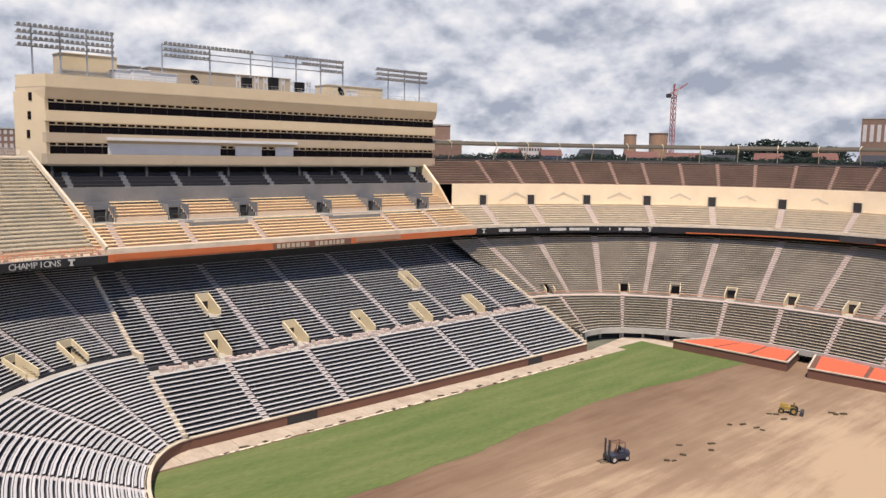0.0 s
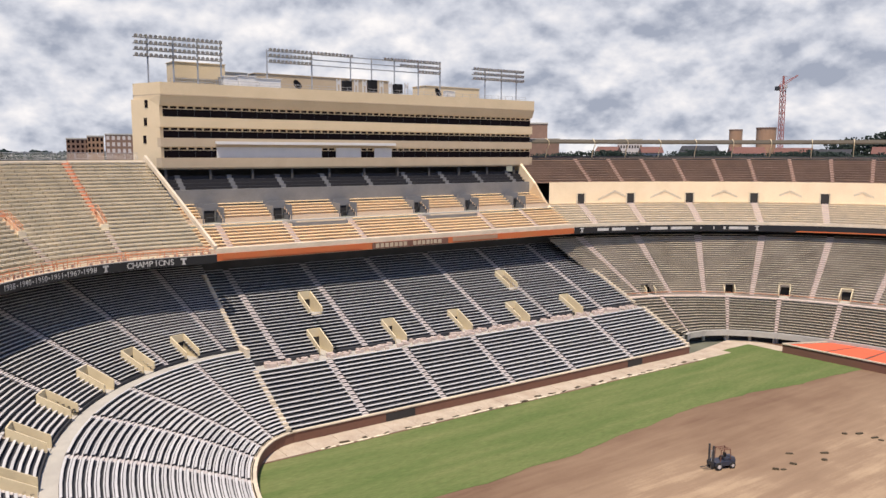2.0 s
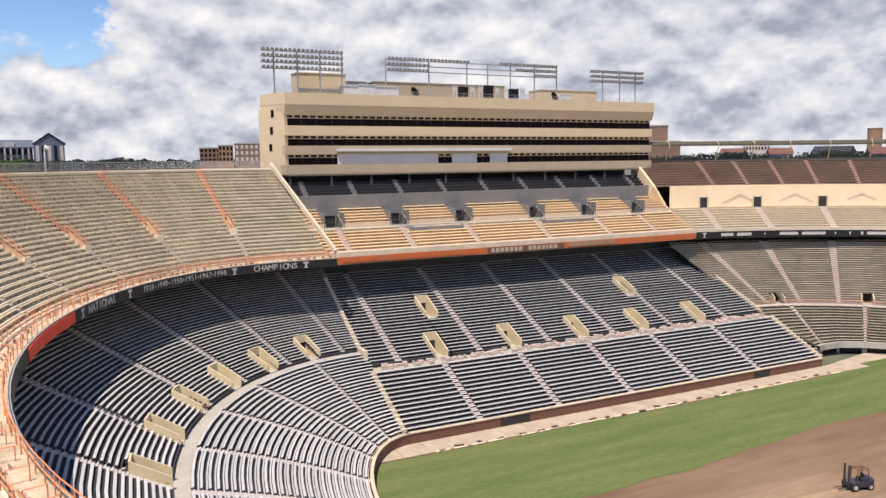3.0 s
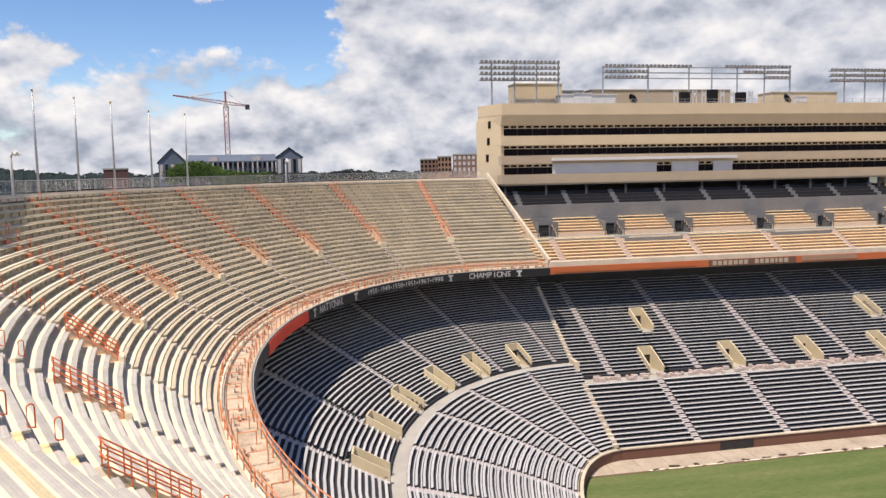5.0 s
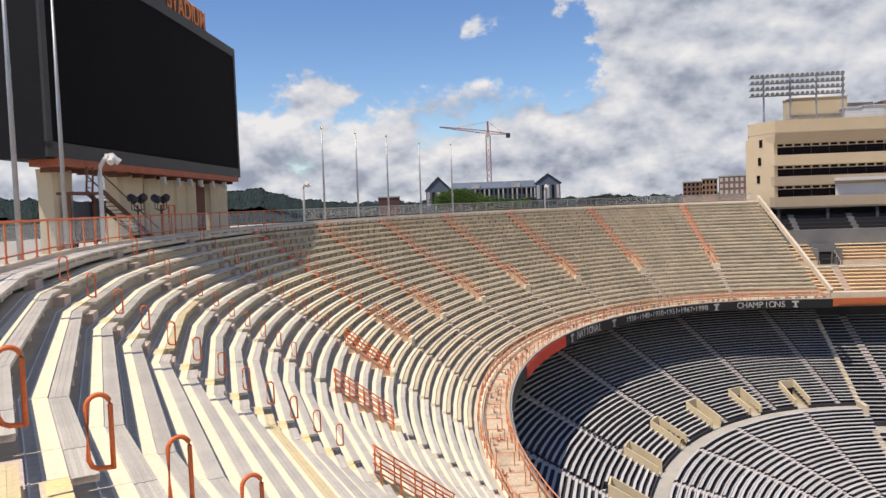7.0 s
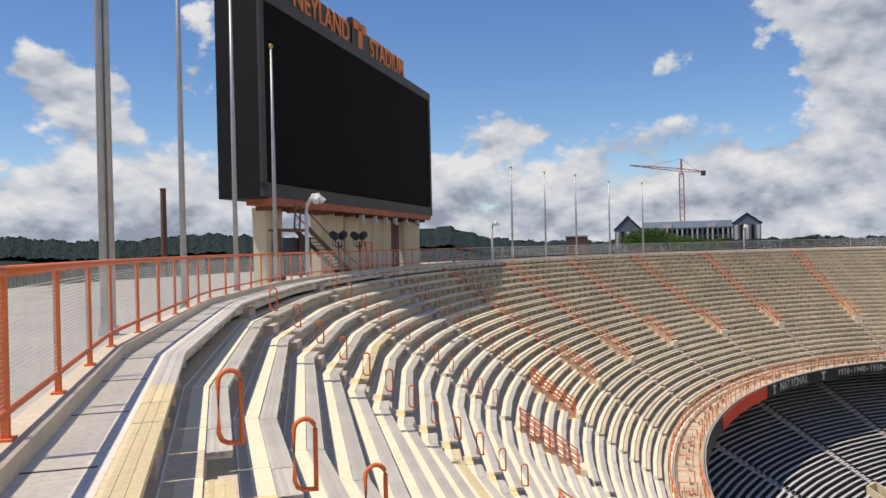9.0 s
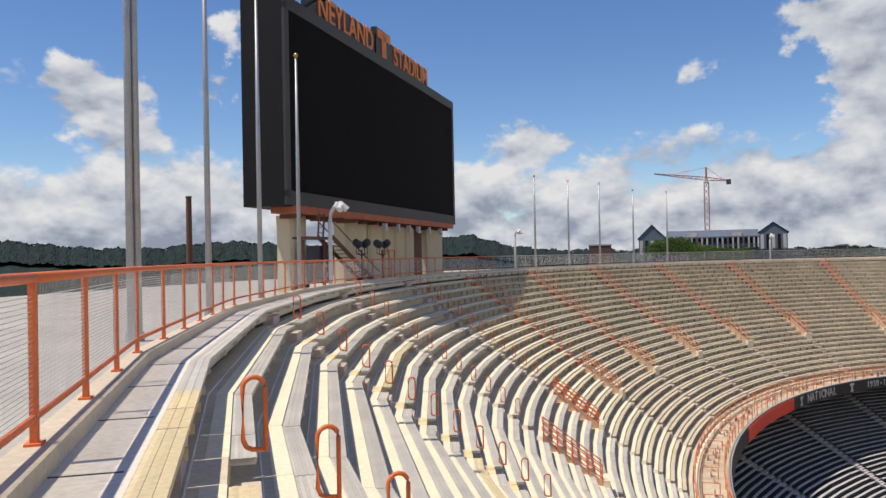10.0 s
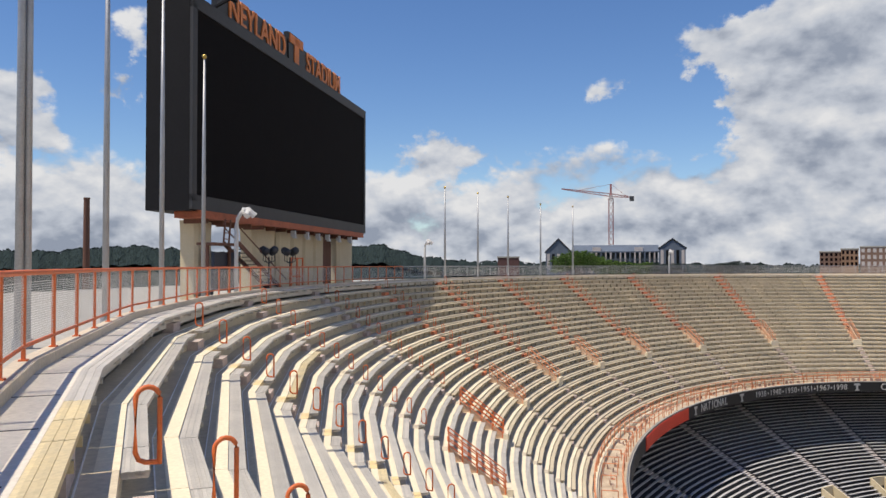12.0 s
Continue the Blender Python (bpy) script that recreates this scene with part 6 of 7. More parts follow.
# ---- scoreboard stairs and lamps ----
def scoreboard_stairs():
    s = thing("steel_stair", "rust-brown steel stair behind the rim under the scoreboard", "stair", at=(17.9, -112.8, 37.95))
    for y in (-0.5, 0.5):
        part("stringer", Geo().bar((3.0, y, 3.4), (-3.4, y, 0.1), 0.08, 0.28), BRICKRED, s)
        part("handrail", Geo().tube([(3.0, y, 4.4), (-3.4, y, 1.1)], 0.04, 6), BRICKRED, s)
    for k in range(14):
        f = (k + 0.5) / 14
        part("tread", Geo().box((3.0 - 6.4 * f, 0, 3.4 - 3.3 * f), (0.3, 1.0, 0.05)), STEEL_DARK, s)
    part("landing", Geo().box((4.4, 0, 3.3), (2.8, 1.2, 0.15)), BRICKRED, s)
    for x in (3.2, 5.6):
        part("leg", Geo().box((x, 0, 1.6), (0.15, 0.15, 3.2)), BRICKRED, s)
    l = Geo()
    for x in (4.2, 4.8):
        l.bar((x, 0.55, 3.3), (x - 0.2, 0.55, 4.75), 0.08, 0.08)
    for k in range(4):
        l.bar((4.2 - 0.04 * k, 0.55, 3.6 + k * 0.36), (4.8 - 0.04 * k, 0.55, 3.6 + k * 0.36), 0.05, 0.05)
    part("ladder", l, BRICKRED, s, "steep ladder")
    for x in (17.8, 14.8):
        c = thing("cluster_lamp", "dark post with four round black lamps", "lamp post", "dark cluster lamps", at=(x, -111.9, 37.95))
        part("pole", Geo().tube([(0, 0, 0), (0, 0, 2.6)], 0.05, 6), STEEL_DARK, c)
        for dx, dy, dz in ((-0.42, 0.0, 2.95), (0.42, 0.0, 2.95), (0.0, 0.4, 3.05), (0.0, -0.4, 3.05)):
            part("arm", Geo().tube([(0, 0, 2.2), (dx, dy, 2.35), (dx, dy, dz - 0.2)], 0.03, 5), STEEL_DARK, c)
            part("globe", Geo().tube([(dx, dy, dz - 0.26), (dx, dy, dz - 0.15), (dx, dy, dz), (dx, dy, dz + 0.16), (dx, dy, dz + 0.26)], [0.08, 0.22, 0.27, 0.22, 0.05], 8), STEEL_DARK, c, smooth=True)
    g = thing("orange_gate", "orange steel frame gate under the scoreboard", "gate", at=(12.2, -112.2, 37.95))
    for x in (0.0, 0.9, 1.8):
        part("upright", Geo().box((x, 0, 1.3), (0.09, 0.09, 2.6)), ORANGE, g)
    for z in (2.55, 1.3):
        part("crossbar", Geo().box((0.9, 0, z), (1.8, 0.07, 0.09)), ORANGE, g)
    pnl = thing("information_panel", "dark blue panel between the scoreboard pillars", "panel", at=(21.3, -113.0, 37.95))
    part("board", Geo().box((0, 0, 1.7), (2.6, 0.2, 2.3)), BLUE_PAINT, pnl)
    for x in (-1.4, 1.4):
        part("leg", Geo().box((x, 0, 0.3), (0.15, 0.15, 0.7)), STEEL_DARK, pnl)


scoreboard_stairs()


# ---- ribbon boards: words and plain bars ----
def on_ribbon(key, th, z, off=-0.14):
    """A pose on a ribbon board, facing the field."""
    p, n = ellipse(*key, th, off)
    right, up, face = Vector((n[1], -n[0], 0)), Vector((0, 0, 1)), Vector((-n[0], -n[1], 0))
    m = Matrix((right, up, face)).transposed().to_4x4()
    m.translation = (p[0], p[1], z)
    return m


def bent_words(text, key, th, z, size, step, parent, off=-0.14):
    """Block letters set one by one along a curved board."""
    for k, c in enumerate(text):
        (p, _), (q, _) = ellipse(*key, th), ellipse(*key, th + 0.1)
        deg = 0.1 / np.linalg.norm(q - p)
        writing("letter", c, size, LETTER, on_ribbon(key, th - (k - (len(text) - 1) / 2) * step * deg, z, off), parent, 0.03)


def ribbon_words():
    south = thing("ribbon_wording", "pale wording on the black ribbon board of the curved deck", "sign", kind="structure")
    zc = 23.38
    bent_words("CHAMPIONS", FRONT, 184.3, zc, 1.25, 0.82, south, -0.45)
    bent_words("NATIONAL", FRONT, 231.0, zc, 1.35, 0.92, south)
    for k, w in enumerate(("1938", "1940", "1950", "1951", "1967", "1998")):
        bent_words(w, FRONT, 217.6 - k * 3.85, zc, 1.05, 0.60, south)
        if k:
            part("dot", Geo().box((0, 0, 0), (0.22, 0.22, 0.05), m=on_ribbon(FRONT, 217.6 - k * 3.85 + 1.92, zc)), LETTER, south)
    for th in (176.6, 194.6, 222.8, 237.0):
        g = Geo()
        m = on_ribbon(FRONT, th, zc)
        g.box((0, 0.36, 0), (0.9, 0.26, 0.06), m=m).box((0, -0.05, 0), (0.3, 0.8, 0.06), m=m).box((0, -0.42, 0), (0.6, 0.16, 0.06), m=m)
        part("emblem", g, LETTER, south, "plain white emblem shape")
    path = [(p, n, 0.0) for p, n in zip(*ellipse(*FRONT, np.linspace(239.5, 257.5, 12)))]
    part("red_board", Geo().strip(path, -0.18, -0.1, 22.74, 24.0), RIBBON_RED, south, "bright red-orange board")
    north = thing("ribbon_bars", "plain pale bars on the black ribbon board of the far deck", "sign", kind="structure")
    for a, b in ((158.2, 156.2), (155.6, 153.2), (148.6, 145.6), (145.0, 141.2), (137.4, 135.2), (134.6, 131.2)):
        path = [(p, n, 0.0) for p, n in zip(*ellipse(*N_FRONT, np.linspace(a, b, 5)))]
        part("bar", Geo().strip(path, -0.16, -0.1, 23.45, 24.05), LETTER, north)
    for th in (161.0, 129.6):
        g = Geo()
        m = on_ribbon(N_FRONT, th, 23.75)
        g.box((0, 0.36, 0), (0.9, 0.26, 0.06), m=m).box((0, -0.05, 0), (0.3, 0.8, 0.06), m=m).box((0, -0.42, 0), (0.6, 0.16, 0.06), m=m)
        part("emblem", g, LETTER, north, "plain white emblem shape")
    for th in (151.0, 139.6, 125.9):
        part("dot", Geo().box((0, 0, 0), (0.3, 0.3, 0.06), m=on_ribbon(N_FRONT, th, 23.75)), LETTER, north)
    path = [(p, n, 0.0) for p, n in zip(*ellipse(*N_FRONT, [t for t in NC_D if t < 125.0]))]
    part("orange_board", Geo().strip(path, -0.16, -0.1, 23.0, 23.25), RIBBON_ORANGE, north, "dull orange board")
    path = [(p, n, 0.0) for p, n in zip(*ellipse(*N_FRONT, [t for t in NC_D if 84.0 < t < 97.0]))]
    part("grey_board", Geo().strip(path, -0.2, -0.16, 23.1, 24.2), FRAME_GREY, north)
    scale_from_eye(north)
    west = thing("west_ribbon_bars", "row of plain grey bars on the west fascia board", "sign", kind="structure", at=(-57.6, -8.4, 23.55))
    part("panel", Geo().box((0, 0, 0), (0.06, 16.6, 1.1)), BRICKRED, west, "brown panel")
    y = -7.6
    for w in (0.7, 0.7, 0.7, 0.7, 0.7, 0.7, 0.7, -0.8, 0.7, 0.7, 0.7, 0.7, 0.4, 0.7, 0.8):
        if w > 0:
            part("bar", Geo().box((0.05, y + w / 2, 0), (0.04, w, 0.75)), BEIGE_DARK, west)
        y += abs(w) + 0.28
    # thin boards in flat colours stand in for sheen on the fascia
    for y0, y1 in ((-44.0, -19.0), (1.0, 12.0)):
        part("sheen_board", Geo().box((0.0, (y0 + y1) / 2 + 8.4, 0.1), (0.05, y1 - y0, 0.8)), BRICK_TAN if y0 > 0 else RIBBON_ORANGE, west)


ribbon_words()


# ---- press box roof equipment ----
def roof_equipment():
    for y, h in ((-11.2, 1.9), (-5.4, 2.4), (0.6, 1.9)):
        u = thing("loudspeaker_stack", "black loudspeaker box in a white frame on the roof", "loudspeaker", "roof loudspeakers", at=(-76.5, y, 51.5))
        part("box", Geo().box((0, 0, 1.2 + h / 2 - 0.6), (1.2, 1.7, h)), FRAME_BLACK, u)
        for s in (-1, 1):
            part("frame", Geo().box((0.3, s * 1.6, 1.4), (0.2, 0.16, 2.8)).box((0.3, s * 2.3, 1.4), (0.2, 0.16, 2.8)).box((0.3, s * 1.95, 2.1), (0.2, 0.7, 0.7)), WHITE, u, "white steel frame")
        part("base", Geo().box((0, 0, 0.15), (1.6, 4.8, 0.3)), WHITE, u)
    for y, mat, lab in ((-22.6, FRAME_BLACK, "black satellite dish tilted on the roof"), (9.6, FRAME_BLACK, "black satellite dish tilted on the roof"), (13.0, WHITE, "white equipment box on the press box roof")):
        d = thing("satellite_dish" if mat is FRAME_BLACK else "equipment_box", lab, "dish" if mat is FRAME_BLACK else "equipment", at=(-75.6, y, 51.5))
        if mat is FRAME_BLACK:
            part("dish", Geo().tube([(0.1, 0, 1.0), (0.3, 0.1, 1.1), (0.55, 0.2, 1.25)], [0.2, 0.75, 1.0], 12, caps=False), mat, d)
            part("mast", Geo().tube([(0, 0, 0), (0.1, 0, 1.1)], 0.08, 6), STEEL, d)
        else:
            part("box", Geo().box((0, 0, 0.8), (1.2, 2.2, 1.5)), mat, d)
            part("lid", Geo().box((0, 0, 1.6), (1.35, 2.35, 0.12)), mat, d)
    r = thing("roof_railing", "thin steel railing along the press box roof", "railing", at=(-74.8, -6.0, 51.6))
    for h in (0.5, 1.0):
        part("rail", Geo().tube([(0, -40, h), (0, 40, h)], 0.03, 4), STEEL, r)
    for k in range(41):
        part("post", Geo().box((0, -40 + k * 2, 0.5), (0.05, 0.05, 1.0)), STEEL, r)


roof_equipment()

# the west deck and press box are scaled about the eye to fit the camera's view
back = Matrix.Translation(EYE) @ Matrix.Scale(EYE_SCALE, 4) @ Matrix.Translation(EYE).inverted()
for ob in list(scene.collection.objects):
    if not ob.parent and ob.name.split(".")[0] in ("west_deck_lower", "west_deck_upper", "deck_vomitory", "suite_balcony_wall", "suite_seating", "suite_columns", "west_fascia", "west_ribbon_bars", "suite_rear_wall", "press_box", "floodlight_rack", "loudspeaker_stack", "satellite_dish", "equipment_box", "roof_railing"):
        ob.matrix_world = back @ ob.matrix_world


# ---- field machines ----
def wheel(parent, x, y, r, w, hub):
    g = Geo().tube([(x, y - w / 2, r), (x, y - w * 0.4, r), (x, y + w * 0.4, r), (x, y + w / 2, r)], [r * 0.85, r, r, r * 0.85], 14)
    t = part("wheel", g, RUBBER, parent)
    part("rim", Geo().tube([(x, y - w * 0.53, r), (x, y + w * 0.53, r)], r * 0.52, 12), hub, t)


def build_forklift():
    f = thing("forklift", "blue-grey rough terrain forklift with raised mast on the soil", "forklift", at=(4.9, -1.6, 0.0), rz=radians(72))
    part("chassis", Geo().prism([(-1.5, -0.8), (1.3, -0.8), (1.55, -0.5), (1.55, 0.5), (1.3, 0.8), (-1.5, 0.8)], 0.45, 1.0), BLUE_PAINT, f)
    part("counterweight", Geo().loft([[(x, y, z) for x, y in ((0.8, -0.75), (1.6, -0.6), (1.6, 0.6), (0.8, 0.75))] for z in (0.6, 1.1)] + [[(x, y, 1.4) for x, y in ((0.9, -0.65), (1.45, -0.5), (1.45, 0.5), (0.9, 0.65))]]), BLUE_PAINT, f)
    part("bonnet", Geo().box((0.45, 0, 1.15), (1.0, 1.1, 0.4)), BLUE_PAINT, f)
    part("seat", Geo().box((0.1, 0, 1.35), (0.5, 0.5, 0.12)).box((0.35, 0, 1.65), (0.12, 0.5, 0.55)), RUBBER, f)
    for y in (-0.42, 0.42):
        part("mast_rail", Geo().box((-1.65, y, 1.65), (0.2, 0.16, 3.0)), STEEL_DARK, f)
        part("fork", Geo().box((-2.4, y * 0.8, 0.25), (1.2, 0.12, 0.06)).box((-1.82, y * 0.8, 0.6), (0.06, 0.12, 0.7)), STEEL_DARK, f)
    part("carriage", Geo().box((-1.78, 0, 0.75), (0.08, 1.2, 0.5)), STEEL_DARK, f)
    part("lift_cylinder", Geo().tube([(-1.6, 0, 0.5), (-1.6, 0, 2.4)], 0.08, 8), STEEL, f)
    for x in (-0.7, 0.85):
        for y in (-0.6, 0.6):
            part("guard_post", Geo().bar((x, y, 1.0), (x + (0.1 if x < 0 else -0.1), y, 2.5), 0.08, 0.08), BRICKRED, f)
    g = Geo().box((0.05, -0.6, 2.52), (1.5, 0.08, 0.08)).box((0.05, 0.6, 2.52), (1.5, 0.08, 0.08))
    for k in range(6):
        g.box((-0.65 + k * 0.28, 0, 2.53), (0.06, 1.2, 0.05))
    part("guard_roof", g, BRICKRED, f, "rusty overhead guard")
    part("steering_wheel", Geo().tube([(-0.45, 0, 1.1), (-0.3, 0, 1.6)], 0.04, 6), RUBBER, f)
    for x, y, r in ((-1.1, -0.85, 0.5), (-1.1, 0.85, 0.5), (1.0, -0.75, 0.42), (1.0, 0.75, 0.42)):
        wheel(f, x, y, r, 0.34, CRANE_PALE)


def build_tractor():
    t = thing("yellow_grader", "small yellow grading tractor with black tyres on the soil", "tractor", at=(11.0, 36.1, 0.0), rz=radians(20))
    part("body", Geo().prism([(-1.4, -0.45), (0.6, -0.5), (0.6, 0.5), (-1.4, 0.45)], 0.6, 1.15), YELLOW_PAINT, t)
    part("hood", Geo().loft([[(x, y, z) for y, z in ((-0.4, 1.1), (0.4, 1.1), (0.33, 1.5), (-0.33, 1.5))] for x in (-1.4, -0.2)]), YELLOW_PAINT, t)
    part("seat", Geo().box((0.4, 0, 1.25), (0.5, 0.5, 0.14)).box((0.65, 0, 1.55), (0.12, 0.5, 0.5)), RUBBER, t)
    part("roll_bar", Geo().tube([(0.7, -0.55, 1.0), (0.75, -0.55, 1.95), (0.75, 0.55, 1.95), (0.7, 0.55, 1.0)], 0.05, 6), YELLOW_PAINT, t)
    part("box_blade", Geo().box((1.9, 0, 0.4), (0.5, 1.9, 0.55)), STEEL_DARK, t)
    part("hitch", Geo().bar((0.6, 0, 0.6), (1.7, 0, 0.5), 0.15, 0.12), STEEL_DARK, t)
    for x, y, r in ((-1.1, -0.65, 0.42), (-1.1, 0.65, 0.42), (0.7, -0.8, 0.6), (0.7, 0.8, 0.6)):
        wheel(t, x, y, r, 0.36, YELLOW_PAINT)


build_forklift()
build_tractor()


def build_sod():
    rng = random.Random(3)
    spots = [(7.4, 9.7), (10.0, 4.1), (9.4, 3.3), (9.7, 6.8), (10.0, 13.8), (11.3, 11.4), (7.7, 23.3), (8.9, 25.1), (11.0, 25.3), (12.0, 25.0), (10.0, 33.8), (9.2, 33.2), (11.9, 32.4), (15.5, 41.5), (16.9, 42.4), (16.2, 41.2)]
    for x, y in spots:
        w, l = rng.uniform(0.28, 0.45), rng.uniform(0.7, 1.2)
        h = rng.uniform(0.1, 0.22)
        a = rng.uniform(0.2, 1.3)
        poly = [(-l / 2, -w / 2), (l * 0.1, -w * 0.6), (l / 2, -w * 0.4), (l / 2.2, w / 2), (-l * 0.2, w * 0.55), (-l / 2, w * 0.4)]
        ob = part("sod_slab", Geo().loft([[(px, py, 0.0) for px, py in poly], [(px * 0.9, py * 0.85, h) for px, py in poly]]), SOD)
        ob.matrix_world = Matrix.Translation((x, y, 0.0)) @ Matrix.Rotation(a, 4, "Z")
        tagged(ob, "dark torn slab of sod lying on the soil", "sod", "sod slabs on the soil")


build_sod()


def walkway_clutter():
    """Stacked seat parts and boxes along the west cross walkway, and grates by the turf."""
    rng = random.Random(11)
    g = Geo()
    for k in range(230):
        y = rng.uniform(-42, 42)
        x = XWW - rng.uniform(0.25, 2.1)
        g.box((x, y, ZWW + 0.2 + rng.uniform(0, 0.15)), (rng.uniform(0.3, 0.6), rng.uniform(0.3, 1.1), rng.uniform(0.3, 0.75)), rng.uniform(-0.2, 0.2))
    tagged(part("stacked_seat_parts", g, AISLE), "pale stacked seat parts along the cross walkway", "seats", kind="stuff")
    g = Geo()
    for k in range(26):
        y = -40 + k * 3.2 + rng.uniform(-0.6, 0.6)
        g.box((-30.3 + rng.uniform(-0.5, 0.3), y, 0.12), (rng.uniform(0.2, 0.6), rng.uniform(0.5, 1.5), 0.08), rng.uniform(-0.5, 0.5))
    kerb = Geo()
    for k in range(30):
        y = -40 + k * 2.8
        if rng.random() < 0.8:
            kerb.box((-30.0 + rng.uniform(-0.04, 0.04), y, 0.075), (0.28, rng.uniform(1.8, 2.75), 0.07), rng.uniform(-0.01, 0.01))
    tagged(part("turf_edging", kerb, CREAM_AND_SUNLIT), "broken pale edging boards between apron and turf", "edging", kind="stuff")
    tagged(part("turf_scraps", g, SOD), "dark turf scraps along the apron edge", "sod", kind="stuff")


walkway_clutter()


# ---- distance: hills, woods, buildings, cranes ----
def clump(g, c, r, rng, n=5):
    """A small ragged leafy mass."""
    rings = []
    for k, (f, zz) in enumerate(((0.35, -0.6), (0.9, -0.2), (0.85, 0.3), (0.35, 0.75))):
        rings.append([(c[0] + r * f * rng.uniform(0.55, 1.4) * math.cos(2 * math.pi * j / n + k), c[1] + r * f * rng.uniform(0.55, 1.4) * math.sin(2 * math.pi * j / n + k), c[2] + r * (zz + rng.uniform(0.05, 0.25))) for j in range(n)])
    g.loft(rings)


def skyline(az):
    """Height of the wooded hills over the eye's level, in degrees, by bearing."""
    keys = [(60, 0.12), (76, 0.10), (86, 0.18), (98, 0.28), (104, 0.42), (107.5, 0.88), (109.7, 1.62), (111.5, 1.5), (114, 1.1), (119, 1.0), (123, 1.15), (126.7, 1.45), (129, 1.3), (131.5, 1.02), (135.7, 1.08), (140.6, 1.6), (150, 1.8)]
    a, b = zip(*keys)
    return float(np.interp(az, a, b)) + 0.06 * math.sin(az * 3.1) + 0.04 * math.sin(az * 7.7)


def build_hills():
    rng = random.Random(21)
    R = 1100.0
    g = Geo()
    azs = np.arange(58.0, 152.0, 0.5)
    rings = []
    for az in azs:
        h = EYE[2] + R * math.tan(radians(skyline(az))) - 7
        rings.append([(*at_az(az, R - 420), 4.0), (*at_az(az, R - 160), 4 + (h - 4) * 0.6), (*at_az(az, R), h), (*at_az(az, R + 300), 10.0)])
    g.loft(rings, closed=False)
    tagged(part("hills", g, HILL_GREEN), "dark green wooded hills on the skyline", "hills", kind="structure")
    g = Geo()
    fine = np.arange(58.0, 152.0, 0.055)
    rows = 16
    for k in range(rows + 1):
        f = k / rows
        for az in fine:
            top = EYE[2] + R * math.tan(radians(skyline(az)))
            lump = noise.noise(Vector((az * 2.2, f * 9.0, 3.0))) * 2.2 + noise.noise(Vector((az * 7.0, f * 26.0, 8.0))) * 1.4
            g.v.append((*at_az(az, R - 170 * f + rng.uniform(-3, 3)), top - 3.0 - (top - 11) * 0.42 * f + lump + rng.uniform(-0.35, 0.35)))
    n = len(fine)
    g.f.extend((k * n + j, k * n + j + 1, (k + 1) * n + j + 1, (k + 1) * n + j) for k in range(rows) for j in range(n - 1))
    for az in fine:
        clump(g, (*at_az(az + rng.uniform(-0.03, 0.03), R), EYE[2] + R * math.tan(radians(skyline(az))) - 3.4 + rng.uniform(-1.0, 1.2)), rng.uniform(0.9, 2.0), rng)
    tagged(part("hill_woods", g, HILL_GREEN), "dense dark tree crowns covering the far hills", "woods", kind="stuff")


def woods(name, az0, az1, r, el, mat, label, seed, size=3.2, dens=1.0):
    """A belt of trees seen between two bearings; el gives the height of the crowns by fraction."""
    rng = random.Random(seed)
    g, tr = Geo(), Geo()
    n = int((az1 - az0) * dens * 2.2) + 2
    for k in range(n):
        f = (k + rng.uniform(0, 0.9)) / n
        az = az0 + (az1 - az0) * f
        rr = r + rng.uniform(-12, 12)
        top = EYE[2] + rr * math.tan(radians(el(f))) + rng.uniform(-0.8, 0.4)
        p = at_az(az, rr)
        tr.tube([(*p, 8.0), (*p, top - size)], [0.5, 0.2], 5)
        for j in range(150):
            a, q = rng.uniform(0, 6.28), rng.uniform(0, size * 1.25)
            zz = rng.uniform(0, 1)
            clump(g, (p[0] + q * math.cos(a), p[1] + q * math.sin(a), top - size * (0.35 + 1.9 * zz)), size * rng.uniform(0.06, 0.15), rng)
    w = tagged(part(name, g, mat), label, "trees", kind="stuff")
    part("trunks", tr, BARK, w, kind="stuff")


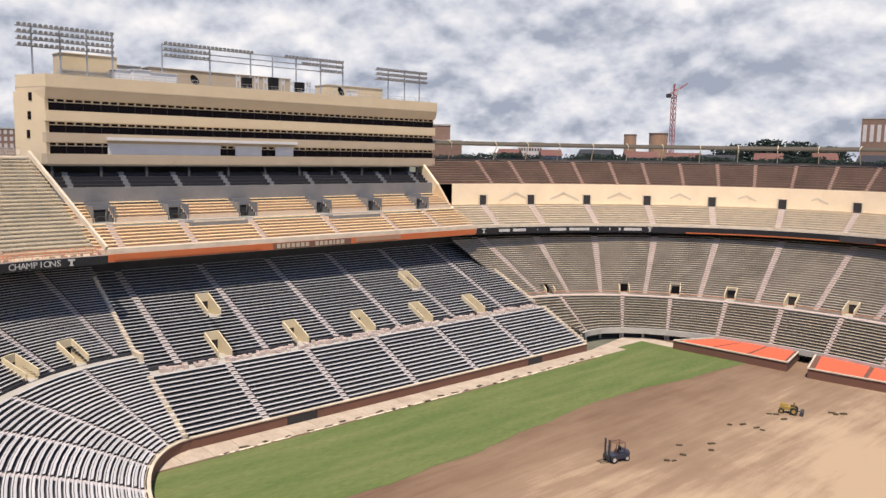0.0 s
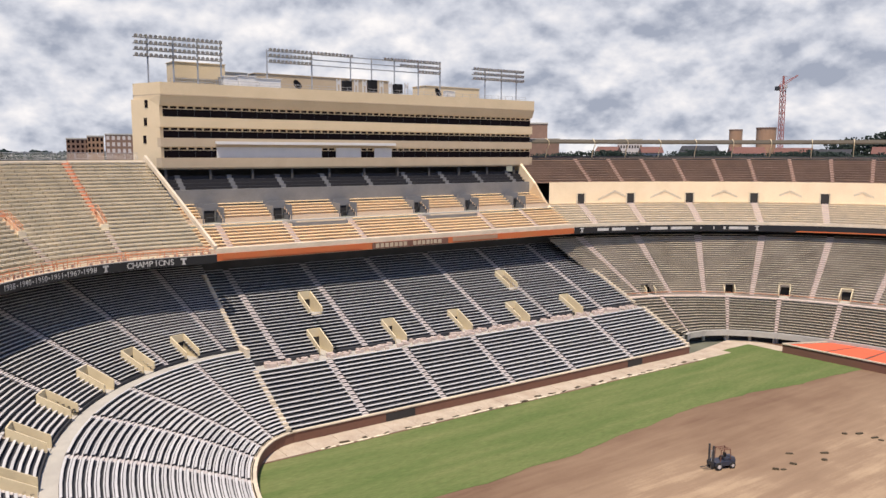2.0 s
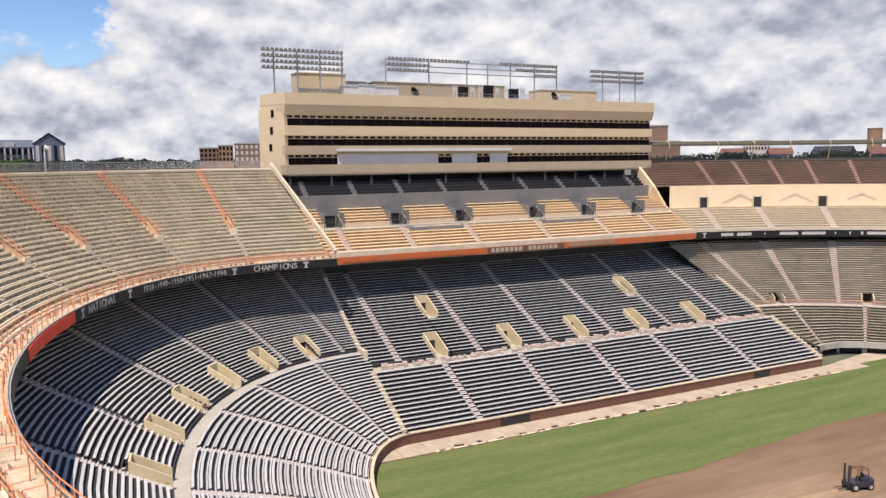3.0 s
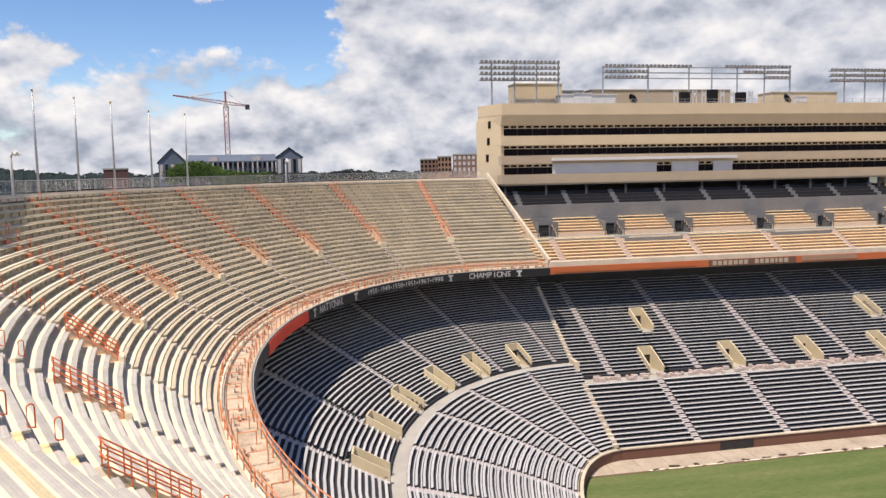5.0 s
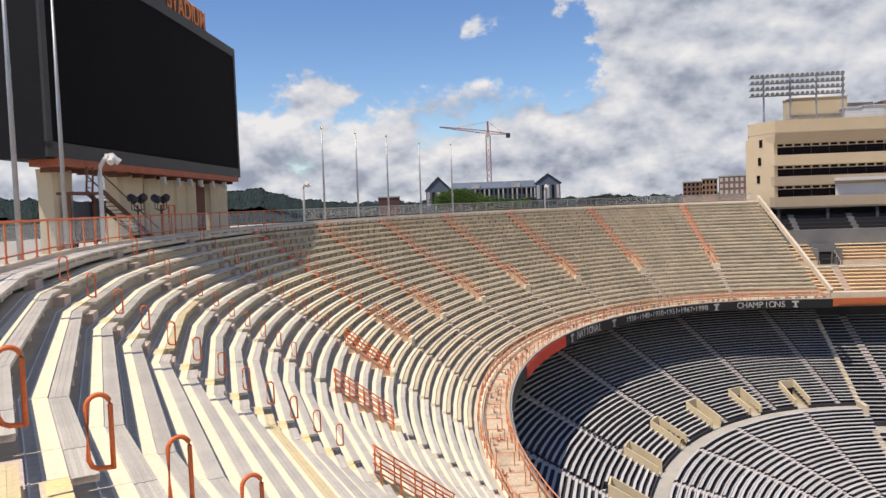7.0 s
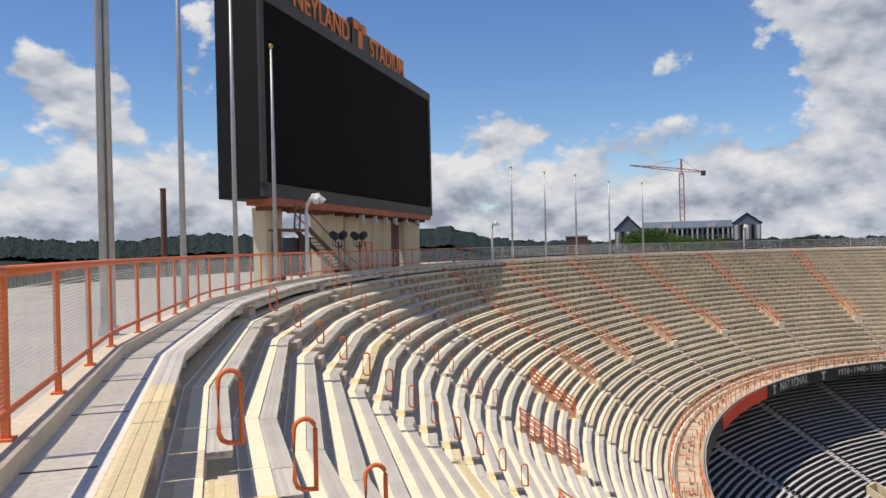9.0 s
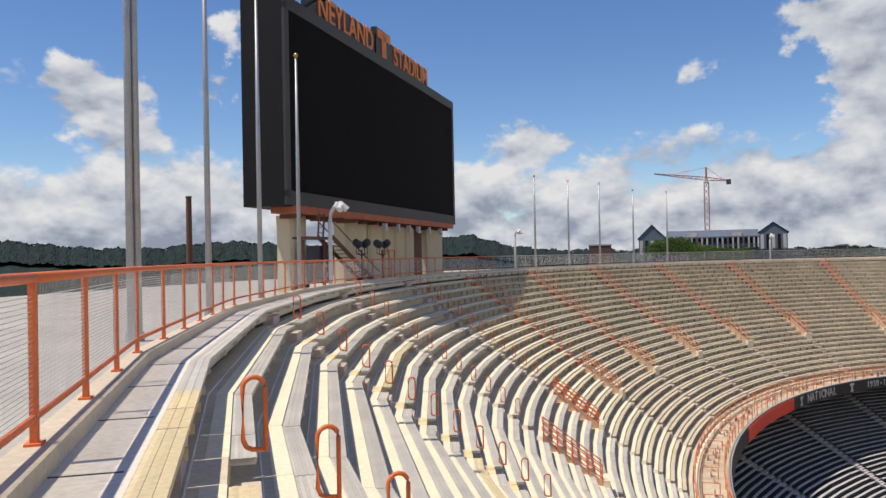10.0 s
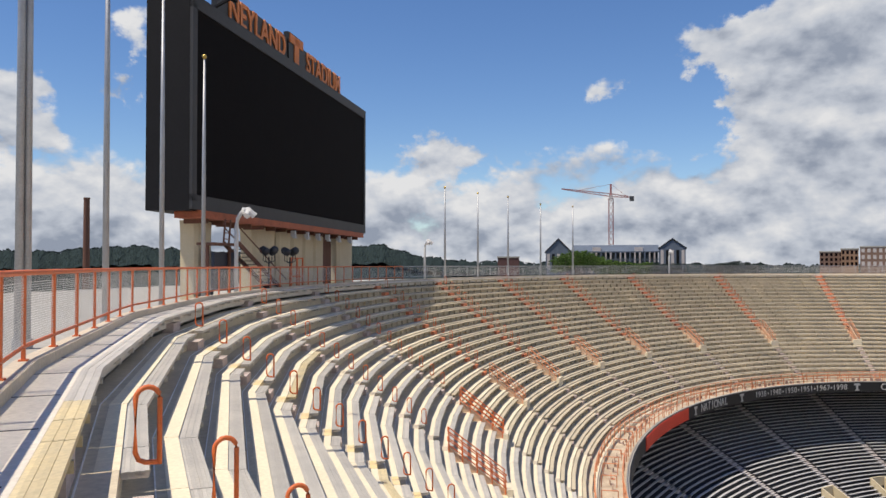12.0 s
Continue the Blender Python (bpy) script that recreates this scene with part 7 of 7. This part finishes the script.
def tower_crane(az, r, top_el, jib, back, pivot_el):
    """A red lattice tower crane; jib and back are (bearing, elevation) of the arm's tips."""
    c = thing("tower_crane", "red and white lattice tower crane on the skyline", "crane", "tower cranes", at=(*at_az(az, r), 6.0))
    zt = EYE[2] + r * math.tan(radians(pivot_el)) - 6.0
    ztop = EYE[2] + r * math.tan(radians(top_el)) - 6.0
    w = 1.1
    m = Geo()
    for sx in (-1, 1):
        for sy in (-1, 1):
            m.bar((sx * w, sy * w, 0), (sx * w, sy * w, zt), 0.34, 0.34)
    n = int(zt / 3.2)
    for k in range(n):
        z0, z1 = k * zt / n, (k + 1) * zt / n
        for sx, sy, ex, ey in ((-1, -1, 1, -1), (1, -1, 1, 1), (1, 1, -1, 1), (-1, 1, -1, -1)):
            m.bar((sx * w, sy * w, z0), (ex * w, ey * w, z1), 0.2, 0.2)
    part("mast", m, CRANE_RED, c)
    part("apex", Geo().bar((0, 0, zt), (0, 0, ztop), 0.9, 0.9), CRANE_RED, c)
    part("cab", Geo().box((1.4, 0, zt + 0.3), (1.8, 1.6, 2.0)), CRANE_PALE, c)
    base = Vector((*at_az(az, r), 6.0))
    for nm, (a, e), mat in (("jib", jib, CRANE_RED), ("counter_jib", back, CRANE_RED)):
        tip = Vector((*at_az(a, r / max(0.9, math.cos(radians(a - az)))), EYE[2] + r * math.tan(radians(e)))) - base
        root = Vector((0, 0, zt + 0.8))
        g = Geo()
        g.bar(root, tip, 0.35, 0.35)
        g.bar(root + Vector((0, 0, 1.6)), tip + Vector((0, 0, 0.3)), 0.35, 0.35)
        k = max(4, int((tip - root).length / 2.5))
        for j in range(k):
            p0, p1 = root.lerp(tip, j / k), (root + Vector((0, 0, 1.6))).lerp(tip + Vector((0, 0, 0.3)), (j + 0.5) / k)
            g.bar(p0, p1, 0.2, 0.2)
            g.bar(p1, root.lerp(tip, (j + 1) / k), 0.2, 0.2)
        part(nm, g, mat, c)
        part("tie", Geo().bar((0, 0, ztop), root.lerp(tip, 0.75), 0.14, 0.14), CRANE_RED, c)
        if nm == "counter_jib":
            q = tip
            part("counterweight", Geo().box((q[0] * 0.9, q[1] * 0.9, q[2] - 0.4), (2.2, 2.2, 2.4)), STEEL_DARK, c)


def block(name, az0, az1, r, el0, el1, mat, label, rows=0, cols=0, depth=14.0, pane=GLASS):
    """A distant flat-roofed building between two bearings, with its windows."""
    x0, y0 = at_az(az0, r)
    x1, y1 = at_az(az1, r)
    L = math.hypot(x1 - x0, y1 - y0)
    ang = math.atan2(y1 - y0, x1 - x0)
    zb, zt = 5.0, EYE[2] + r * math.tan(radians(el1))
    zv = EYE[2] + r * math.tan(radians(el0))
    b = thing(name, label, "building", at=((x0 + x1) / 2, (y0 + y1) / 2, zb), rz=ang)
    to_eye = Vector((EYE[0] - (x0 + x1) / 2, EYE[1] - (y0 + y1) / 2))
    side = 1 if to_eye.dot(Vector((-math.sin(ang), math.cos(ang)))) > 0 else -1
    part("wall", Geo().box((0, -side * depth / 2, (zt - zb) / 2), (L, depth, zt - zb)), mat, b)
    part("roof", Geo().box((0, -side * depth / 2, zt - zb + 0.2), (L + 0.4, depth + 0.4, 0.5)), CONCRETE_GREY, b)
    for i in range(rows):
        for j in range(cols):
            x = -L / 2 + (j + 0.5) * L / cols
            z = (zv - zb) + (i + 0.5) * (zt - zv) / rows
            part("window", Geo().box((x, side * 0.03, z), (L / cols * 0.55, 0.12, (zt - zv) / rows * 0.6)), pane, b)
    return b, L, side, zb, zt


def gable_block(az0, az1, r, eave, ridge):
    x0, y0 = at_az(az0, r)
    x1, y1 = at_az(az1, r)
    L = math.hypot(x1 - x0, y1 - y0)
    ang = math.atan2(y1 - y0, x1 - x0)
    b = thing("gabled_building", "grey gabled building under construction", "building", "gabled buildings under construction", at=((x0 + x1) / 2, (y0 + y1) / 2, 5.0), rz=ang)
    ze, zr = (EYE[2] + r * math.tan(radians(e)) - 5.0 for e in (eave, ridge))
    side = 1 if Vector((EYE[0] - x0, EYE[1] - y0)).dot(Vector((-math.sin(ang), math.cos(ang)))) > 0 else -1
    prof = [(-L / 2, 0), (L / 2, 0), (L / 2, ze), (0, zr), (-L / 2, ze)]
    part("wall", Geo().loft([[(x, 0, z) for x, z in prof], [(x, -side * 24, z) for x, z in prof]]), STEEL_BLUE, b)
    for s in (-1, 1):
        part("roof", Geo().loft([[(s * (L / 2 + 0.6), y, ze - 0.3), (0, y, zr + 0.3), (0, y, zr + 0.7), (s * (L / 2 + 0.6), y, ze + 0.1)] for y in (side * 0.5, -side * 24.5)]), FRAME_GREY, b, "dark roof slope")
    for k in range(5):
        part("frame_bay", Geo().box((-L / 2 + (k + 0.5) * L / 5, side * 0.1, ze * 0.9), (L / 5 * 0.55, 0.2, ze * 0.16)), FRAME_BLACK if k % 2 else CRANE_PALE, b)


def build_distance():
    build_hills()
    tower_crane(93.3, 420.0, 5.74, (96.75, 5.45), (91.7, 4.75), 4.75)
    tower_crane(31.72, 520.0, 5.05, (30.85, 5.05), (32.1, 4.3), 4.35)
    gable_block(97.9, 96.1, 385.0, 0.95, 1.85)
    gable_block(90.0, 88.25, 385.0, 1.2, 1.8)
    # steel frame between the two gables
    f = thing("building_frame", "open steel building frame with a blue-grey roof under construction", "building", at=(*at_az(93.0, 392.0), 5.0), rz=radians(3.0))
    Lh = 392.0 * math.tan(radians(3.0))
    zt = EYE[2] + 392.0 * math.tan(radians(0.95)) - 5
    for k in range(19):
        part("column", Geo().box((0.0, -Lh + k * Lh / 9, zt / 2), (0.7, 0.7, zt)), CRANE_PALE if k % 3 else STEEL_BLUE, f)
    for z in (zt * 0.82, zt * 0.91, zt):
        part("beam", Geo().box((0, 0, z), (0.7, 2 * Lh, 0.6)), STEEL_BLUE, f)
    part("roof", Geo().loft([[(-1, y, zt), (-10, y, zt + 3.6), (-19, y, zt)] for y in (-Lh, Lh)]), STEEL_BLUE, f, "blue-grey sheet roof")
    part("infill", Geo().box((-14, 0, zt / 2), (0.5, 2 * Lh, zt)), STEEL_BLUE, f)
    for y in (-9.0, 11.0):
        part("dormer", Geo().box((-3.5, y, zt + 1.2), (3, 4, 2.2)), CRANE_PALE, f)
    block("brick_hall", 101.35, 99.8, 300.0, 0.1, 0.56, HALL_RED, "low red-brown brick block beyond the rim")
    block("brick_apartments", 79.85, 78.2, 360.0, -0.1, 0.85, BRICK_FAR, "brown brick apartment block with dark windows", 3, 6)
    block("brick_apartments", 78.6, 77.6, 350.0, -0.1, 1.02, BRICK_TAN, "tan brick apartment block with dark windows", 3, 4)
    block("brick_apartments", 77.5, 75.2, 330.0, -0.1, 1.15, BRICK_FAR, "brown brick apartment block with pale piers", 3, 7, pane=CRANE_PALE)
    block("brown_hall", 48.5, 47.15, 280.0, 0.7, 2.07, BRICK_FAR, "plain dark brown brick hall behind the deck")
    block("brown_hall", 48.5, 46.3, 270.0, -0.2, 0.95, BRICK_FAR, "lower wing of the brown brick hall")
    block("pale_hall", 42.3, 40.6, 480.0, 0.3, 0.95, CRANE_PALE, "pale low hall far behind the canopy", 2, 9)
    block("brick_tower", 20.1, 16.5, 450.0, 0.9, 2.68, BRICK_FAR, "brick tower block with pale vertical strips", 1, 9, pane=CRANE_PALE)
    for az, r, w, e0, e1 in ((34.5, 400, 0.85, 0.3, 1.55), (32.6, 380, 1.25, -0.4, 1.65)):
        rad = r * math.tan(radians(w)) / 2
        zt = EYE[2] + r * math.tan(radians(e1)) - 5
        t = thing("brick_silo", "round tan brick tower behind the canopy", "tower", "round brick towers", at=(*at_az(az, r), 5.0))
        part("drum", Geo().tube([(0, 0, 0), (0, 0, zt)], rad, 20), BRICK_TAN, t, smooth=False)
        part("cap", Geo().tube([(0, 0, zt), (0, 0, zt + 0.5)], rad * 1.04, 20), BRICK_FAR, t)
    s = thing("smokestack", "tall dark brick smokestack beyond the rim", "chimney", at=(*at_az(129.56, 420.0), 5.0))
    part("shaft", Geo().tube([(0, 0, 0), (0, 0, 67.2)], [1.8, 1.4], 12), BRICKRED, s)
    part("cap", Geo().tube([(0, 0, 67.0), (0, 0, 67.9)], 1.55, 12), BRICKRED, s)
    woods("bright_trees", 90.6, 97.2, 340.0, lambda f: 0.32 + 0.85 * math.exp(-((f - 0.74) / 0.26) ** 2), FOREST_BRIGHT, "bright green trees in front of the construction site", 5, 3.2, 2.2)
    woods("dark_trees", 83.5, 87.0, 380.0, lambda f: 0.1 + 0.28 * math.sin(math.pi * f), FOREST, "dark green trees beyond the rim", 6, 2.6, 2.0)
    woods("dark_trees", 88.4, 93.0, 350.0, lambda f: 0.28, FOREST, "dark green trees by the building site", 7, 2.4, 1.6)
    woods("north_trees", 21.0, 28.6, 340.0, lambda f: 0.95 + 0.75 * math.sin(math.pi * f) * (0.62 + 0.38 * math.sin(f * 23)), FOREST, "tall dark trees behind the canopy", 8, 4.2, 1.8)
    woods("north_trees", 15.0, 48.0, 268.0, lambda f: 0.26 + 0.14 * math.sin(f * 31), FOREST, "row of dark trees behind the canopy", 9, 2.6, 2.0)
    rng = random.Random(31)
    for k in range(9):
        az = 19.5 + k * 2.9 + rng.uniform(-0.4, 0.4)
        r = rng.uniform(284, 300)
        zt = EYE[2] + r * math.tan(radians(rng.uniform(-0.15, 0.15)))
        w = rng.uniform(6, 11)
        h = thing("house", "small house with a pitched roof behind the stadium", "house", "houses behind the north end", at=(*at_az(az, r), 5.0), rz=radians(az + rng.uniform(-15, 15)))
        part("wall", Geo().box((0, 0, (zt - 5) / 2), (w, 8, zt - 5)), CRANE_PALE if k % 2 else BRICK_FAR, h)
        part("roof", Geo().loft([[(x, -4.5, zt - 5), (x, 0, zt - 5 + 2.2), (x, 4.5, zt - 5)] for x in (-w / 2 - 0.4, w / 2 + 0.4)]), ROOF_RED if k % 3 else FRAME_GREY, h)


build_distance()
